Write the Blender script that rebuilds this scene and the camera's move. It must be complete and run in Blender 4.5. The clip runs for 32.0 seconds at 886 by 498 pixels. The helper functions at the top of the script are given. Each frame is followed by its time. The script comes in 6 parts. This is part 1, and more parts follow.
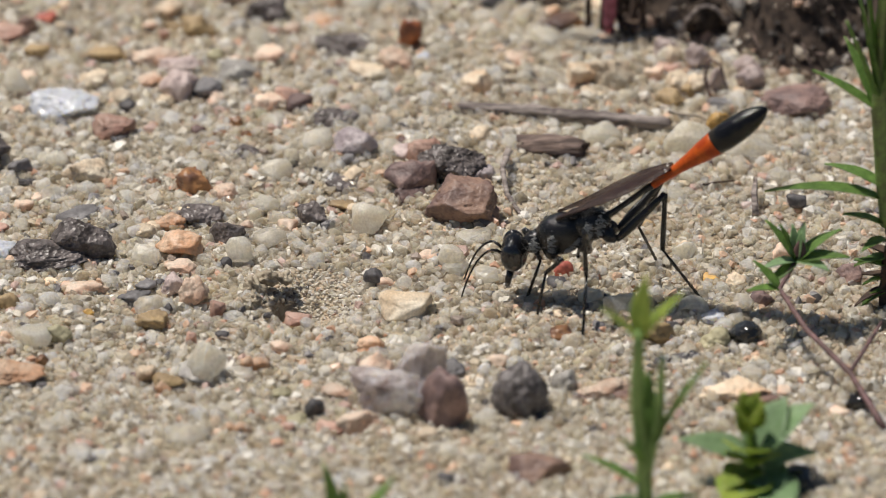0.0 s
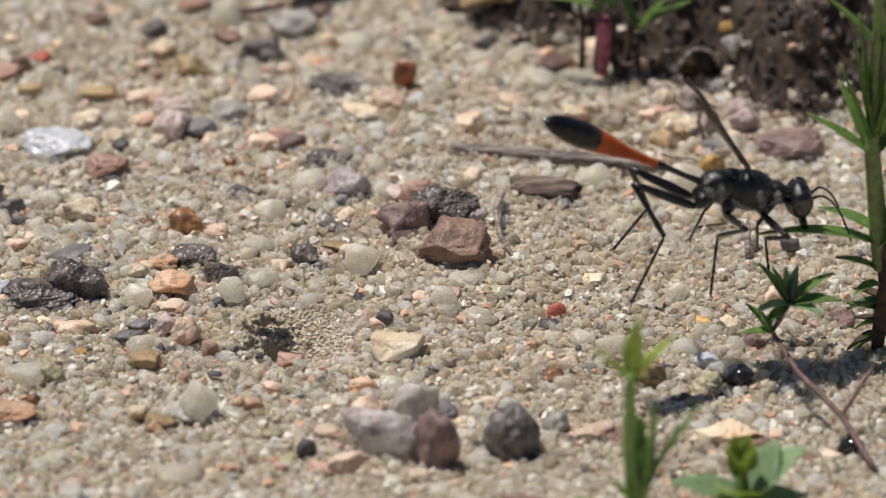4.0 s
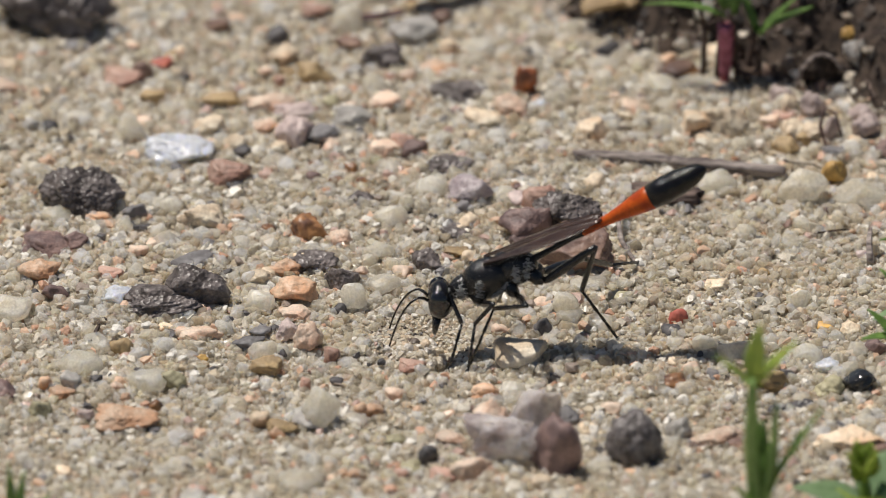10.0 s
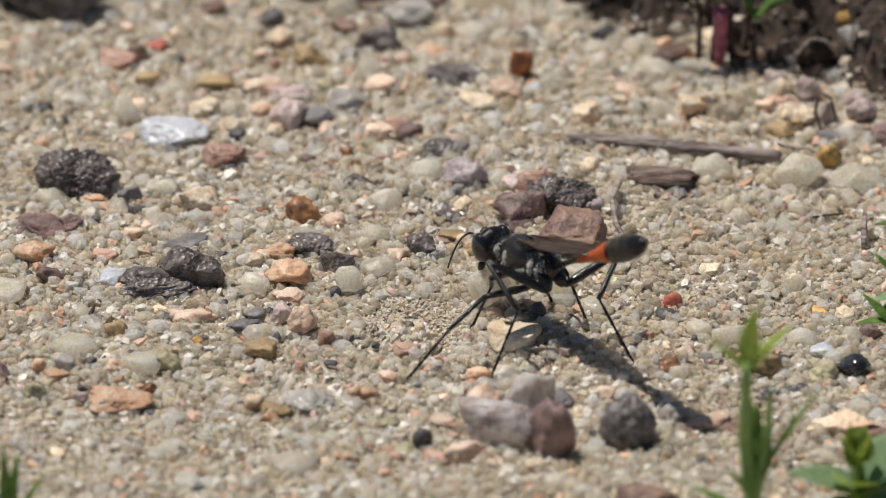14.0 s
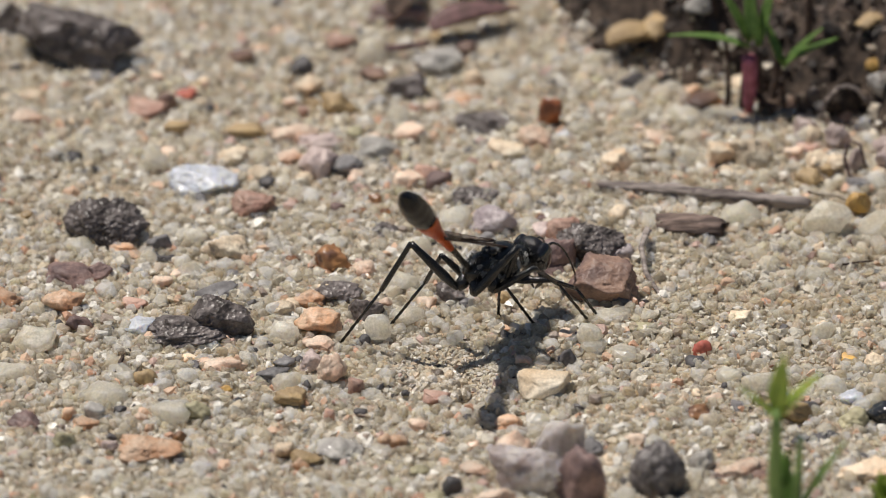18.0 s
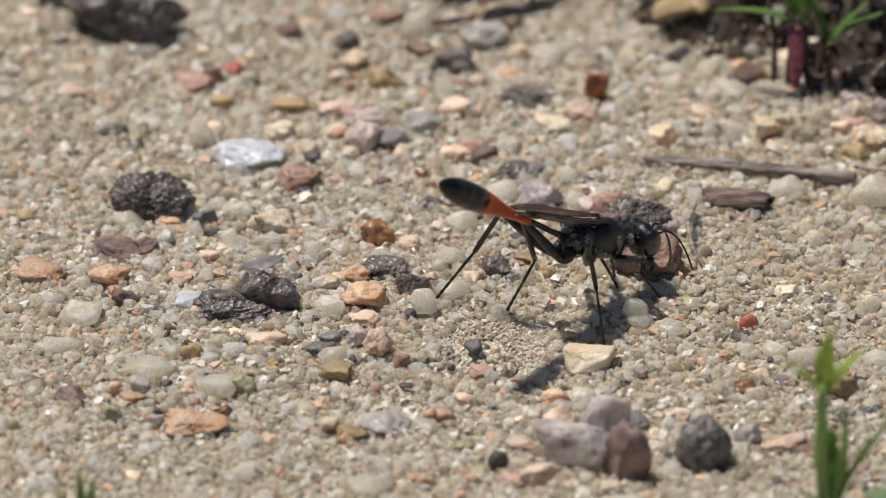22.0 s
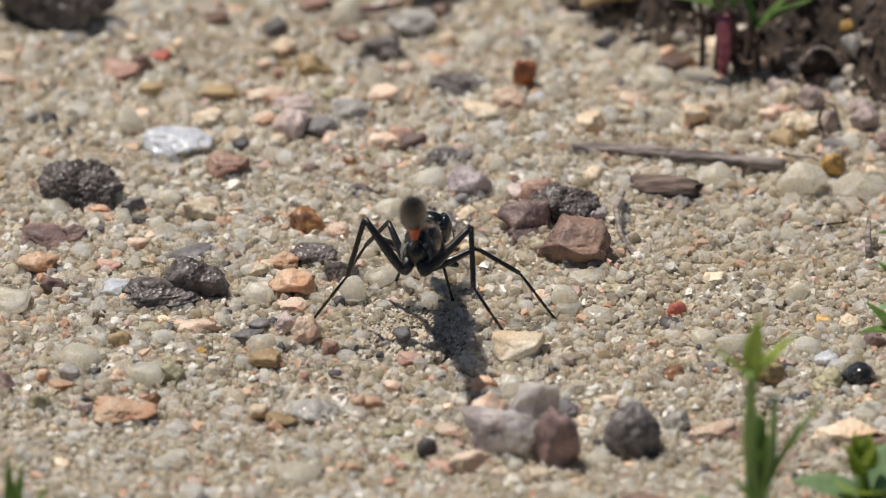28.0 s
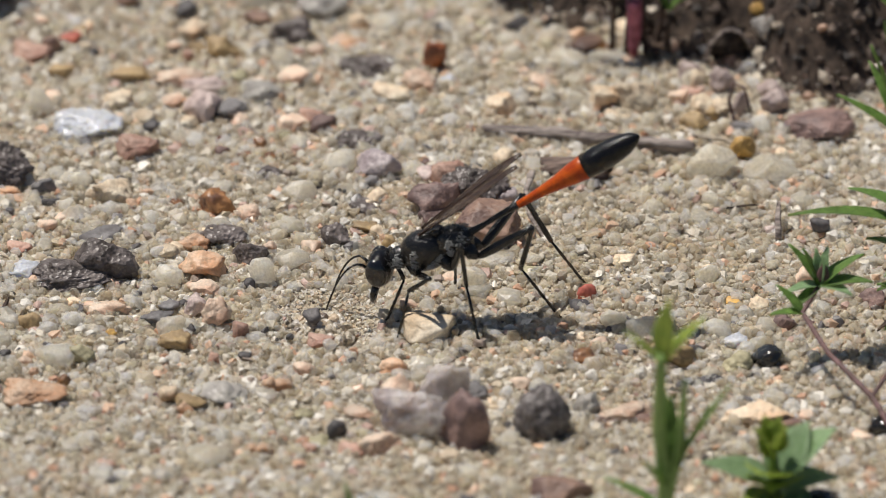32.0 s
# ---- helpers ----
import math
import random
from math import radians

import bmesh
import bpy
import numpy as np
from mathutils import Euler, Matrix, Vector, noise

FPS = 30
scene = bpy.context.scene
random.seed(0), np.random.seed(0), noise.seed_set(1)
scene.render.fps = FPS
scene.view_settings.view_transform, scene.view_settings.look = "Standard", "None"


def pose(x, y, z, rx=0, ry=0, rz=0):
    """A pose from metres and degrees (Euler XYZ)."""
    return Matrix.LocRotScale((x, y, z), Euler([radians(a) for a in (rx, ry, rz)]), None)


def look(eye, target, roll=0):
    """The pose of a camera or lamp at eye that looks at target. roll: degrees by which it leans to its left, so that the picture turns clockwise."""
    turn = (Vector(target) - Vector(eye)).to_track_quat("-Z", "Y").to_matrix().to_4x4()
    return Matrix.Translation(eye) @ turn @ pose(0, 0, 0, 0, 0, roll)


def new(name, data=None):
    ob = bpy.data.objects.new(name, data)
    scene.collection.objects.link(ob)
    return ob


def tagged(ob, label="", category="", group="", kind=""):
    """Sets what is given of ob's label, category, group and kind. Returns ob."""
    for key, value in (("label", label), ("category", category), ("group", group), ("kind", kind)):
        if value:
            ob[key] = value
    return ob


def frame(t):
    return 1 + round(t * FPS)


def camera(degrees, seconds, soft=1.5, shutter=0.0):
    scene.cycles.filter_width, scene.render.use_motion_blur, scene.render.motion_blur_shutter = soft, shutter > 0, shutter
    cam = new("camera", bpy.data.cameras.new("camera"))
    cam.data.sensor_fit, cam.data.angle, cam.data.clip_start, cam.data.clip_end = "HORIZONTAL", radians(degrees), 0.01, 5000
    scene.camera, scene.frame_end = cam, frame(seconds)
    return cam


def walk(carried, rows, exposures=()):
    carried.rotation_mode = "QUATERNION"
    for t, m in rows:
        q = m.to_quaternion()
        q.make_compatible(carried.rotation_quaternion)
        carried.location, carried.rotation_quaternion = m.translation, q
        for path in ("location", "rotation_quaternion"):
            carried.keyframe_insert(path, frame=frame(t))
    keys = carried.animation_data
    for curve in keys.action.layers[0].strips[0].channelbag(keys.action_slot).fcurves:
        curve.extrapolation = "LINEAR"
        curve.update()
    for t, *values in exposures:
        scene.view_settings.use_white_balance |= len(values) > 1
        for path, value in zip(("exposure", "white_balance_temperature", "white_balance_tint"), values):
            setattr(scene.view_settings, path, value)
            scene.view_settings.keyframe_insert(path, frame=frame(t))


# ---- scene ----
# Small patch of gravelly sand seen from one metre with a long lens. Places below are in millimetres.
MM = 0.001
DIST, DOWN = 1.0, 30.0
cam = camera(3.5512, 32.0, soft=0.55)
EYE = pose(0, -DIST * math.cos(radians(DOWN)), DIST * math.sin(radians(DOWN)), 90 - DOWN)
# seconds, turn up, turn left, lean
ROWS = [
    (0.0, -0.1736, -0.3675, -0.192),
    (0.5, -0.1559, -0.4396, -0.110),
    (1.0, -0.2250, -0.5029, -0.058),
    (1.5, -0.2211, -0.4203, 0.065),
    (2.0, -0.2462, -0.3101, 0.144),
    (2.5, -0.1654, -0.2081, 0.149),
    (3.0, 0.0092, -0.2598, 0.146),
    (3.5, 0.0062, -0.3866, 0.168),
    (5.5, -0.0556, -0.3595, 0.021),
    (6.0, -0.0206, -0.3025, -0.049),
    (6.5, 0.0512, -0.1503, -0.254),
    (7.0, 0.0541, -0.0956, -0.037),
    (7.5, 0.0563, -0.0805, 0.027),
    (8.0, 0.0565, -0.0806, 0.047),
    (8.5, 0.0404, -0.0433, 0.068),
    (9.0, -0.0002, 0.0003, -0.006),
    (9.5, -0.0403, 0.1633, -0.013),
    (10.0, 0.0150, 0.0918, 0.071),
    (10.5, -0.0612, 0.1059, 0.021),
    (11.0, -0.0684, 0.1915, -0.002),
    (11.5, -0.0869, 0.0361, -0.187),
    (12.0, -0.1580, -0.0031, -0.006),
    (12.5, -0.1966, 0.1150, -0.153),
    (13.0, -0.1522, 0.2497, -0.082),
    (13.5, -0.0645, 0.1642, 0.178),
    (14.0, -0.0519, 0.0701, 0.256),
    (14.5, -0.0547, 0.1312, 0.228),
    (16.5, 0.0449, 0.1159, -0.010),
    (17.0, 0.0250, 0.1547, 0.065),
    (17.5, 0.0388, 0.2115, 0.085),
    (18.0, 0.1402, 0.1887, 0.130),
    (18.5, 0.1393, 0.1089, 0.289),
    (19.0, 0.1427, 0.1756, 0.282),
    (19.5, 0.1635, 0.1681, 0.225),
    (20.0, 0.1438, 0.0667, 0.135),
    (20.5, 0.0491, 0.0154, 0.063),
    (21.0, -0.0729, 0.1394, 0.030),
    (21.5, -0.0220, 0.3815, 0.065),
    (22.0, 0.0368, 0.3729, 0.162),
    (22.5, 0.0359, 0.1620, 0.050),
    (23.0, -0.0499, 0.0978, -0.164),
    (23.5, -0.0120, 0.2673, -0.072),
    (24.0, -0.0101, 0.2269, -0.173),
    (24.5, -0.0218, 0.1826, -0.127),
    (25.0, 0.0106, 0.1449, -0.037),
    (25.5, 0.0078, 0.1258, 0.006),
    (27.5, -0.0480, 0.1350, 0.089),
    (28.0, -0.0136, 0.0862, 0.099),
    (28.5, 0.0023, 0.0388, 0.066),
    (29.0, 0.0005, -0.0739, -0.003),
    (29.5, -0.0092, -0.1674, -0.076),
    (30.0, 0.0471, -0.1333, -0.056),
    (30.5, 0.0877, -0.1533, 0.006),
    (31.0, -0.0569, -0.2307, -0.134),
    (31.5, -0.0839, -0.1994, -0.187),
    (32.0, -0.0849, -0.2747, 0.138),
]
walk(cam, [(t, EYE @ pose(0, 0, 0, up) @ pose(0, 0, 0, 0, left) @ pose(0, 0, 0, 0, 0, lean)) for t, up, left, lean in ROWS])
cam.data.dof.use_dof, cam.data.dof.focus_distance, cam.data.dof.aperture_fstop = True, 0.993, 37.0

# ---- light ----
SUN = Vector((-0.36, 0.22, 1.0)).normalized()
world = bpy.data.worlds.new("sky")
scene.world = world
world.use_nodes = True
wn = world.node_tree.nodes
sky = wn.new("ShaderNodeTexSky")
sky.sky_type, sky.sun_disc = "NISHITA", False
sky.sun_elevation, sky.sun_rotation = math.asin(SUN.z), math.atan2(SUN.x, SUN.y)
world.node_tree.links.new(sky.outputs[0], wn["Background"].inputs[0])
wn["Background"].inputs[1].default_value = 0.054
sun = new("sun", bpy.data.lights.new("sun", "SUN"))
sun.data.energy, sun.data.angle, sun.data.color = 4.95, radians(0.53), (1.0, 0.935, 0.855)
sun.matrix_world = look(SUN, (0, 0, 0))
scene.view_settings.exposure = -0.22


# ---- materials ----
def material(name, colour, rough=0.8, second=None, grain=600.0, bump=0.3, vary=0.25, spec=0.4, patch=120.0, clear=0.0, island=False, pits=False, sheen=0.0, glow=0.0, stretch=1.0, gloss=0.15, deep=0.0, alpha=1.0):
    """A mineral or plant surface: two colours in patches, fine grain, relief and a shift from piece to piece."""
    m = bpy.data.materials.new(name)
    m.use_nodes = True
    n, l = m.node_tree.nodes, m.node_tree.links
    p = n["Principled BSDF"]
    co = n.new("ShaderNodeTexCoord")
    tc = n.new("ShaderNodeMapping")
    tc.inputs["Scale"].default_value = (stretch, 1, 1)
    l.new(co.outputs["Object"], tc.inputs["Vector"])
    ns = n.new("ShaderNodeTexNoise")
    ns.inputs["Scale"].default_value, ns.inputs["Detail"].default_value = patch * 5, 6.0
    l.new(tc.outputs["Vector"], ns.inputs["Vector"])
    ramp = n.new("ShaderNodeValToRGB")
    second = second or tuple(c * 0.6 for c in colour)
    ramp.color_ramp.elements[0].position, ramp.color_ramp.elements[1].position = 0.38, 0.62
    ramp.color_ramp.elements[0].color, ramp.color_ramp.elements[1].color = (*second, 1), (*colour, 1)
    l.new(ns.outputs[0], ramp.inputs[0])
    fine = n.new("ShaderNodeTexNoise")
    fine.inputs["Scale"].default_value, fine.inputs["Detail"].default_value = grain * 6, 4.0
    l.new(tc.outputs["Vector"], fine.inputs["Vector"])
    rnd = n.new("ShaderNodeNewGeometry" if island else "ShaderNodeObjectInfo")
    hsv = n.new("ShaderNodeHueSaturation")
    mul = n.new("ShaderNodeMath")
    mul.operation = "MULTIPLY_ADD"
    mul.inputs[1].default_value, mul.inputs[2].default_value = 2 * vary, 1 - vary
    l.new(rnd.outputs["Random Per Island" if island else "Random"], mul.inputs[0])
    add = n.new("ShaderNodeMath")
    add.operation = "MULTIPLY_ADD"
    add.inputs[1].default_value = 0.9
    l.new(fine.outputs[0], add.inputs[0])
    l.new(mul.outputs[0], add.inputs[2])
    sub = n.new("ShaderNodeMath")
    sub.operation = "SUBTRACT"
    sub.inputs[1].default_value = 0.45
    l.new(add.outputs[0], sub.inputs[0])
    l.new(sub.outputs[0], hsv.inputs["Value"])
    l.new(ramp.outputs[0], hsv.inputs["Color"])
    l.new(hsv.outputs[0], p.inputs["Base Color"])
    p.inputs["Roughness"].default_value = rough
    p.inputs["Specular IOR Level"].default_value = spec
    p.inputs["Transmission Weight"].default_value = clear
    p.inputs["Coat Weight"].default_value = sheen
    p.inputs["Alpha"].default_value = alpha
    if deep:
        p.inputs["Subsurface Weight"].default_value = 1.0
        p.inputs["Subsurface Radius"].default_value = (1.0, 0.9, 0.72)
        p.inputs["Subsurface Scale"].default_value = deep
    p.inputs["Coat Roughness"].default_value = gloss
    b = n.new("ShaderNodeBump")
    b.inputs["Strength"].default_value, b.inputs["Distance"].default_value = bump, 0.00012
    if pits:
        vo = n.new("ShaderNodeTexVoronoi")
        vo.inputs["Scale"].default_value = grain * 3.5
        l.new(tc.outputs["Vector"], vo.inputs["Vector"])
        l.new(vo.outputs["Distance"], b.inputs["Height"])
    else:
        l.new(fine.outputs[0], b.inputs["Height"])
    l.new(b.outputs[0], p.inputs["Normal"])
    if glow:
        # light passing through milky pieces and thin leaves
        tr = n.new("ShaderNodeBsdfTranslucent")
        mix = n.new("ShaderNodeMixShader")
        mix.inputs[0].default_value = glow
        gam = n.new("ShaderNodeGamma")
        gam.inputs["Gamma"].default_value = 0.6
        l.new(hsv.outputs[0], gam.inputs["Color"])
        l.new(gam.outputs[0], tr.inputs["Color"])
        l.new(p.outputs[0], mix.inputs[1])
        l.new(tr.outputs[0], mix.inputs[2])
        l.new(mix.outputs[0], n["Material Output"].inputs["Surface"])
    return m


ROCK = {
    "lava": (material("dark_lava", (0.22, 0.19, 0.18), 0.4, (0.075, 0.062, 0.056), 900, 1.0, 0.25, patch=180, pits=True), "dark grey vesicular lava", "rough dark grey lava pebble lying in sand"),
    "basalt": (material("basalt", (0.20, 0.18, 0.175), 0.5, (0.07, 0.06, 0.056), 520, 1.0, 0.1, patch=260, pits=True), "", "round dark pitted basalt stone standing in sand"),
    "slate": (material("slate", (0.14, 0.13, 0.13), 0.6, (0.07, 0.066, 0.068), 900, 0.4), "", "small dark grey pebble lying in sand"),
    "obsidian": (material("black_stone", (0.02, 0.02, 0.02), 0.15, (0.03, 0.028, 0.026), 700, 0.2, sheen=0.6), "", "shiny black pebble lying in sand"),
    "grey": (material("grey_stone", (0.26, 0.25, 0.25), 0.7, (0.16, 0.15, 0.15)), "", "weathered grey pebble lying in sand"),
    "pale": (material("pale_stone", (0.42, 0.40, 0.36), 0.55, (0.30, 0.28, 0.26), sheen=0.1), "", "smooth pale grey pebble half sunk in sand"),
    "violet": (material("violet_stone", (0.52, 0.46, 0.46), 0.45, (0.33, 0.27, 0.28), 800, 0.5, sheen=0.15), "", "greyish violet stone with broken faces in sand"),
    "rosy": (material("rosy_stone", (0.68, 0.645, 0.63), 0.25, (0.36, 0.31, 0.315), 800, 0.8, 0.05, patch=70, sheen=0.15, deep=0.0014, alpha=0.66), "", "pinkish grey translucent stone with broken faces in sand"),
    "maroon": (material("maroon_stone", (0.30, 0.20, 0.175), 0.5, (0.14, 0.095, 0.09), 800, 0.7), "", "maroon brown stone with rough faces in sand"),
    "umber": (material("umber_stone", (0.29, 0.185, 0.135), 0.5, (0.14, 0.09, 0.078), 700, 0.6, patch=90), "", "dark brown broken stone lying in sand"),
    "garnet": (material("garnet_stone", (0.45, 0.16, 0.06), 0.35, (0.06, 0.016, 0.016), 500, 0.2, patch=70, sheen=0.2), "", "upright dark red and amber stone in sand"),
    "red": (material("red_stone", (0.50, 0.15, 0.10), 0.6, (0.36, 0.10, 0.08)), "", "small bright red pebble lying in sand"),
    "brick": (material("brick_stone", (0.40, 0.22, 0.165), 0.5, (0.50, 0.34, 0.27), 800, 0.6), "", "brick red angular pebble lying in sand"),
    "rust": (material("rust_stone", (0.58, 0.32, 0.18), 0.45, (0.62, 0.45, 0.32), 800, 0.6), "", "orange rust coloured pebble lying in sand"),
    "salmon": (material("salmon_stone", (0.64, 0.42, 0.30), 0.45, (0.70, 0.57, 0.45), 800, 0.6), "", "salmon pink pebble lying in sand"),
    "peach": (material("peach_stone", (0.72, 0.50, 0.32), 0.45, (0.76, 0.64, 0.48), 800, 0.6), "", "peach coloured pebble lying in sand"),
    "pink": (material("pink_stone", (0.56, 0.46, 0.42), 0.45, (0.42, 0.33, 0.31), 800, 0.6), "", "pale pinkish grey pebble lying in sand"),
    "cream": (material("cream_stone", (0.78, 0.68, 0.52), 0.5, (0.66, 0.52, 0.37), 800, 0.6), "", "cream coloured pebble lying in sand"),
    "ivory": (material("ivory_stone", (0.82, 0.73, 0.58), 0.6, (0.56, 0.42, 0.27), 900, 0.3, 0.05, patch=45), "", "flat ivory stone beside the burrow"),
    "tan": (material("tan_stone", (0.46, 0.33, 0.17), 0.6, (0.36, 0.26, 0.15)), "", "tan brown pebble lying in sand"),
    "yellow": (material("yellow_stone", (0.64, 0.40, 0.11), 0.5, (0.52, 0.32, 0.12), sheen=0.2), "", "yellow ochre pebble lying in sand"),
    "amber": (material("amber_stone", (0.40, 0.20, 0.08), 0.4, (0.12, 0.06, 0.04), 500, 0.3, sheen=0.2), "", "amber brown pebble with dark patches in sand"),
    "moss": (material("moss_stone", (0.46, 0.42, 0.27), 0.6, (0.34, 0.31, 0.20)), "", "greenish yellow pebble lying in sand"),
    "pale_blue": (material("pale_blue_stone", (0.74, 0.76, 0.81), 0.3, (0.54, 0.56, 0.61), 700, 1.0, 0.05, sheen=0.2, deep=0.0006, alpha=0.85), "", "glittering bluish white quartz lump in sand"),
    "quartz": (material("quartz", (0.91, 0.86, 0.75), 0.24, (0.81, 0.74, 0.60), 900, 0.6, 0.12, spec=0.6, sheen=0.1, gloss=0.3, deep=0.002, alpha=0.65, glow=0.4), "", "translucent milky quartz pebble lying in sand"),
}


# ---- helpers for meshes ----
def part(name, bm, mat, parent=None, label=""):
    me = bpy.data.meshes.new(name)
    bm.to_mesh(me)
    bm.free()
    for f in me.polygons:
        f.use_smooth = True
    me.materials.append(mat)
    ob = new(name, me)
    ob.parent = parent
    return tagged(ob, label)


def from_arrays(name, verts, faces, mat, smooth=True):
    me = bpy.data.meshes.new(name)
    me.from_pydata(verts, [], faces)
    me.materials.append(mat)
    if smooth:
        me.polygons.foreach_set("use_smooth", [True] * len(me.polygons))
    me.update()
    return new(name, me)


def sphere_arrays(level):
    bm = bmesh.new()
    bmesh.ops.create_icosphere(bm, subdivisions=level, radius=1)
    v = np.array([q.co for q in bm.verts])
    f = np.array([[q.index for q in t.verts] for t in bm.faces])
    bm.free()
    return v, f


BALL = {k: sphere_arrays(k) for k in (1, 2, 3, 4, 5)}


def lump(level, rng, planes=9, rough=0.05, slab=False):
    """Unit stone: a ball cut by a few random planes and roughened."""
    v, f = BALL[level]
    if slab:
        v = np.sign(v) * np.abs(v) ** 0.5
        v = v / np.abs(v).max() * 0.95
    nrm = rng.normal(size=(planes, 3))
    nrm /= np.linalg.norm(nrm, axis=1)[:, None]
    off = rng.uniform(0.5, 0.88, planes)
    dots = v @ nrm.T
    r = np.where(dots > 0.05, off / np.maximum(dots, 0.05), 9).min(axis=1)
    r = np.minimum(r, 1.0)
    if slab:
        cuts = ((Vector((-0.75, -0.55, 0.35)).normalized(), 0.78), (Vector((0.7, -0.5, -0.1)).normalized(), 0.72), (Vector((0.3, 0.6, 0.6)).normalized(), 0.8), (Vector((0.1, -0.6, 0.8)).normalized(), 0.84))
        r = np.array([min([1.0] + [o / max(c.dot(Vector(p)), 0.05) for c, o in cuts]) for p in v])
    if rough:
        base = Vector(rng.uniform(0, 50, 3))
        r = r * np.array([1 + rough * (noise.noise(Vector(p) * 1.9 + base) - 0.9 * abs(noise.noise(Vector(p) * 4.3 + base)) + 0.5 * noise.noise(Vector(p) * 9 + base) + 0.35 * noise.noise(Vector(p) * 19 + base)) for p in v])
    out = v * r[:, None]
    lo, hi = out.min(0), out.max(0)
    return (out - (lo + hi) / 2) / (hi - lo), f


def shard(rng, points):
    """Unit grain of broken quartz: the hull of random points, with flat faces."""
    bm = bmesh.new()
    d = rng.normal(size=(points, 3))
    d /= np.linalg.norm(d, axis=1)[:, None]
    for p in d * rng.uniform(0.8, 1.0, points)[:, None]:
        bm.verts.new(p)
    made = bmesh.ops.convex_hull(bm, input=bm.verts)
    bmesh.ops.delete(bm, geom=[q for q in made["geom_interior"] if isinstance(q, bmesh.types.BMVert)], context="VERTS")
    bmesh.ops.triangulate(bm, faces=bm.faces)
    bm.verts.index_update()
    v, f = np.array([q.co for q in bm.verts]), np.array([[q.index for q in t.verts] for t in bm.faces])
    bm.free()
    lo, hi = v.min(0), v.max(0)
    return (v - (lo + hi) / 2) / (hi - lo), f


ROUGH = {"lava": 0.17, "basalt": 0.17, "slate": 0.14, "violet": 0.2, "maroon": 0.13, "umber": 0.09, "pale_blue": 0.13, "quartz": 0.07, "cream": 0.22, "obsidian": 0.12, "ivory": 0.08, "brick": 0.14}
SLABS = ("ivory", "brick")
seed_count = [0]


def pebble(kind, x, y, z, w, d, h, turn=0):
    seed_count[0] += 1
    rng = np.random.default_rng(seed_count[0] * 7 + 3)
    level = 5 if w > 4.4 else 4 if w > 1.8 else 3
    v, f = lump(level, rng, 2 if kind == "basalt" else 20 if kind in ("quartz", "pale") else 16, ROUGH.get(kind, 0.17), kind in SLABS)
    mat, _, label = ROCK[kind]
    ob = from_arrays(kind + "_pebble" if w < 5 else kind + "_stone", v * np.array((w, d, h)) * MM, f.tolist(), mat)
    ob.matrix_world = pose(x * MM, y * MM, z * MM, 0, 0, turn)
    return tagged(ob, label, "pebble" if w < 5 else "stone", "pebbles on the sand")


# ---- ground ----
HOLE = (-4.40, -12.90, 0.00)


def ground_height(x, y):
    """Height of the sand in millimetres."""
    h = 0.9 * noise.noise(Vector((x * 0.035, y * 0.035, 3.1))) + 0.25 * noise.noise(Vector((x * 0.2, y * 0.2, 7.7)))
    h += 0.10 * noise.noise(Vector((x * 0.9, y * 0.9, 1.2)))
    r = math.hypot(x - HOLE[0], (y - HOLE[1]) * 0.8)
    h -= 6.5 * math.exp(-(r / 1.05) ** 6)
    wide = math.hypot(x - HOLE[0] - 1.6, (y - HOLE[1] + 0.2) * 0.8)
    h -= 1.9 * math.exp(-(wide / 2.2) ** 2)
    h += 0.9 * math.exp(-(math.hypot(x - HOLE[0] + 2.2, y - HOLE[1] - 0.2) / 1.3) ** 2)
    return h


SAND = material("sand", (0.52, 0.45, 0.34), 0.9, (0.36, 0.30, 0.22), 3000, 0.6, 0.0, patch=400)
N = 300
xs = np.linspace(-62, 62, N)
ys = np.linspace(-58, 85, N)
gv = [(x * MM, y * MM, ground_height(x, y) * MM) for y in ys for x in xs]
gf = [(j * N + i, j * N + i + 1, (j + 1) * N + i + 1, (j + 1) * N + i) for j in range(N - 1) for i in range(N - 1)]
edge = [i for i in range(N)] + [j * N + N - 1 for j in range(1, N)] + [(N - 1) * N + i for i in range(N - 2, -1, -1)] + [j * N for j in range(N - 2, 0, -1)]
first = edge
for far in (0.4, 4.0, 60.0, 1500.0):
    ring = []
    for i in edge:
        x, y = gv[i][0], gv[i][1]
        k = far / math.hypot(x, y)
        ring.append(len(gv))
        gv.append((x * k, y * k, 0.0))
    for a in range(len(edge)):
        b = (a + 1) % len(edge)
        gf.append((first[a], ring[a], ring[b], first[b]))
    first = ring
ground = from_arrays("ground", gv, gf, SAND)
tagged(ground, "pale dry coarse sand with scattered gravel", "ground", kind="structure")

# ---- stones ----
pebble("lava", -29.55, 33.14, 1.55, 9.29, 6.50, 5.17, 0)
pebble("lava", -34.74, 36.25, 0.62, 2.77, 2.21, 4.14, 0)
pebble("lava", -27.00, 6.76, 0.95, 6.25, 4.37, 3.80, 0)
pebble("quartz", -28.55, 4.88, 0.20, 2.97, 2.37, 1.34, 0)
pebble("rust", -25.77, 4.79, 0.12, 1.98, 1.54, 0.79, 0)
pebble("slate", -22.97, 3.48, 0.09, 1.98, 0.95, 0.63, 0)
pebble("maroon", -29.23, 0.45, 0.24, 3.95, 3.08, 1.57, 0)
pebble("rust", -29.73, -3.23, 0.31, 3.08, 2.47, 2.07, 0)
pebble("brick", -24.80, -3.35, 0.15, 1.98, 1.58, 1.02, 0)
pebble("maroon", -28.55, -6.27, 0.25, 1.98, 1.58, 1.69, 0)
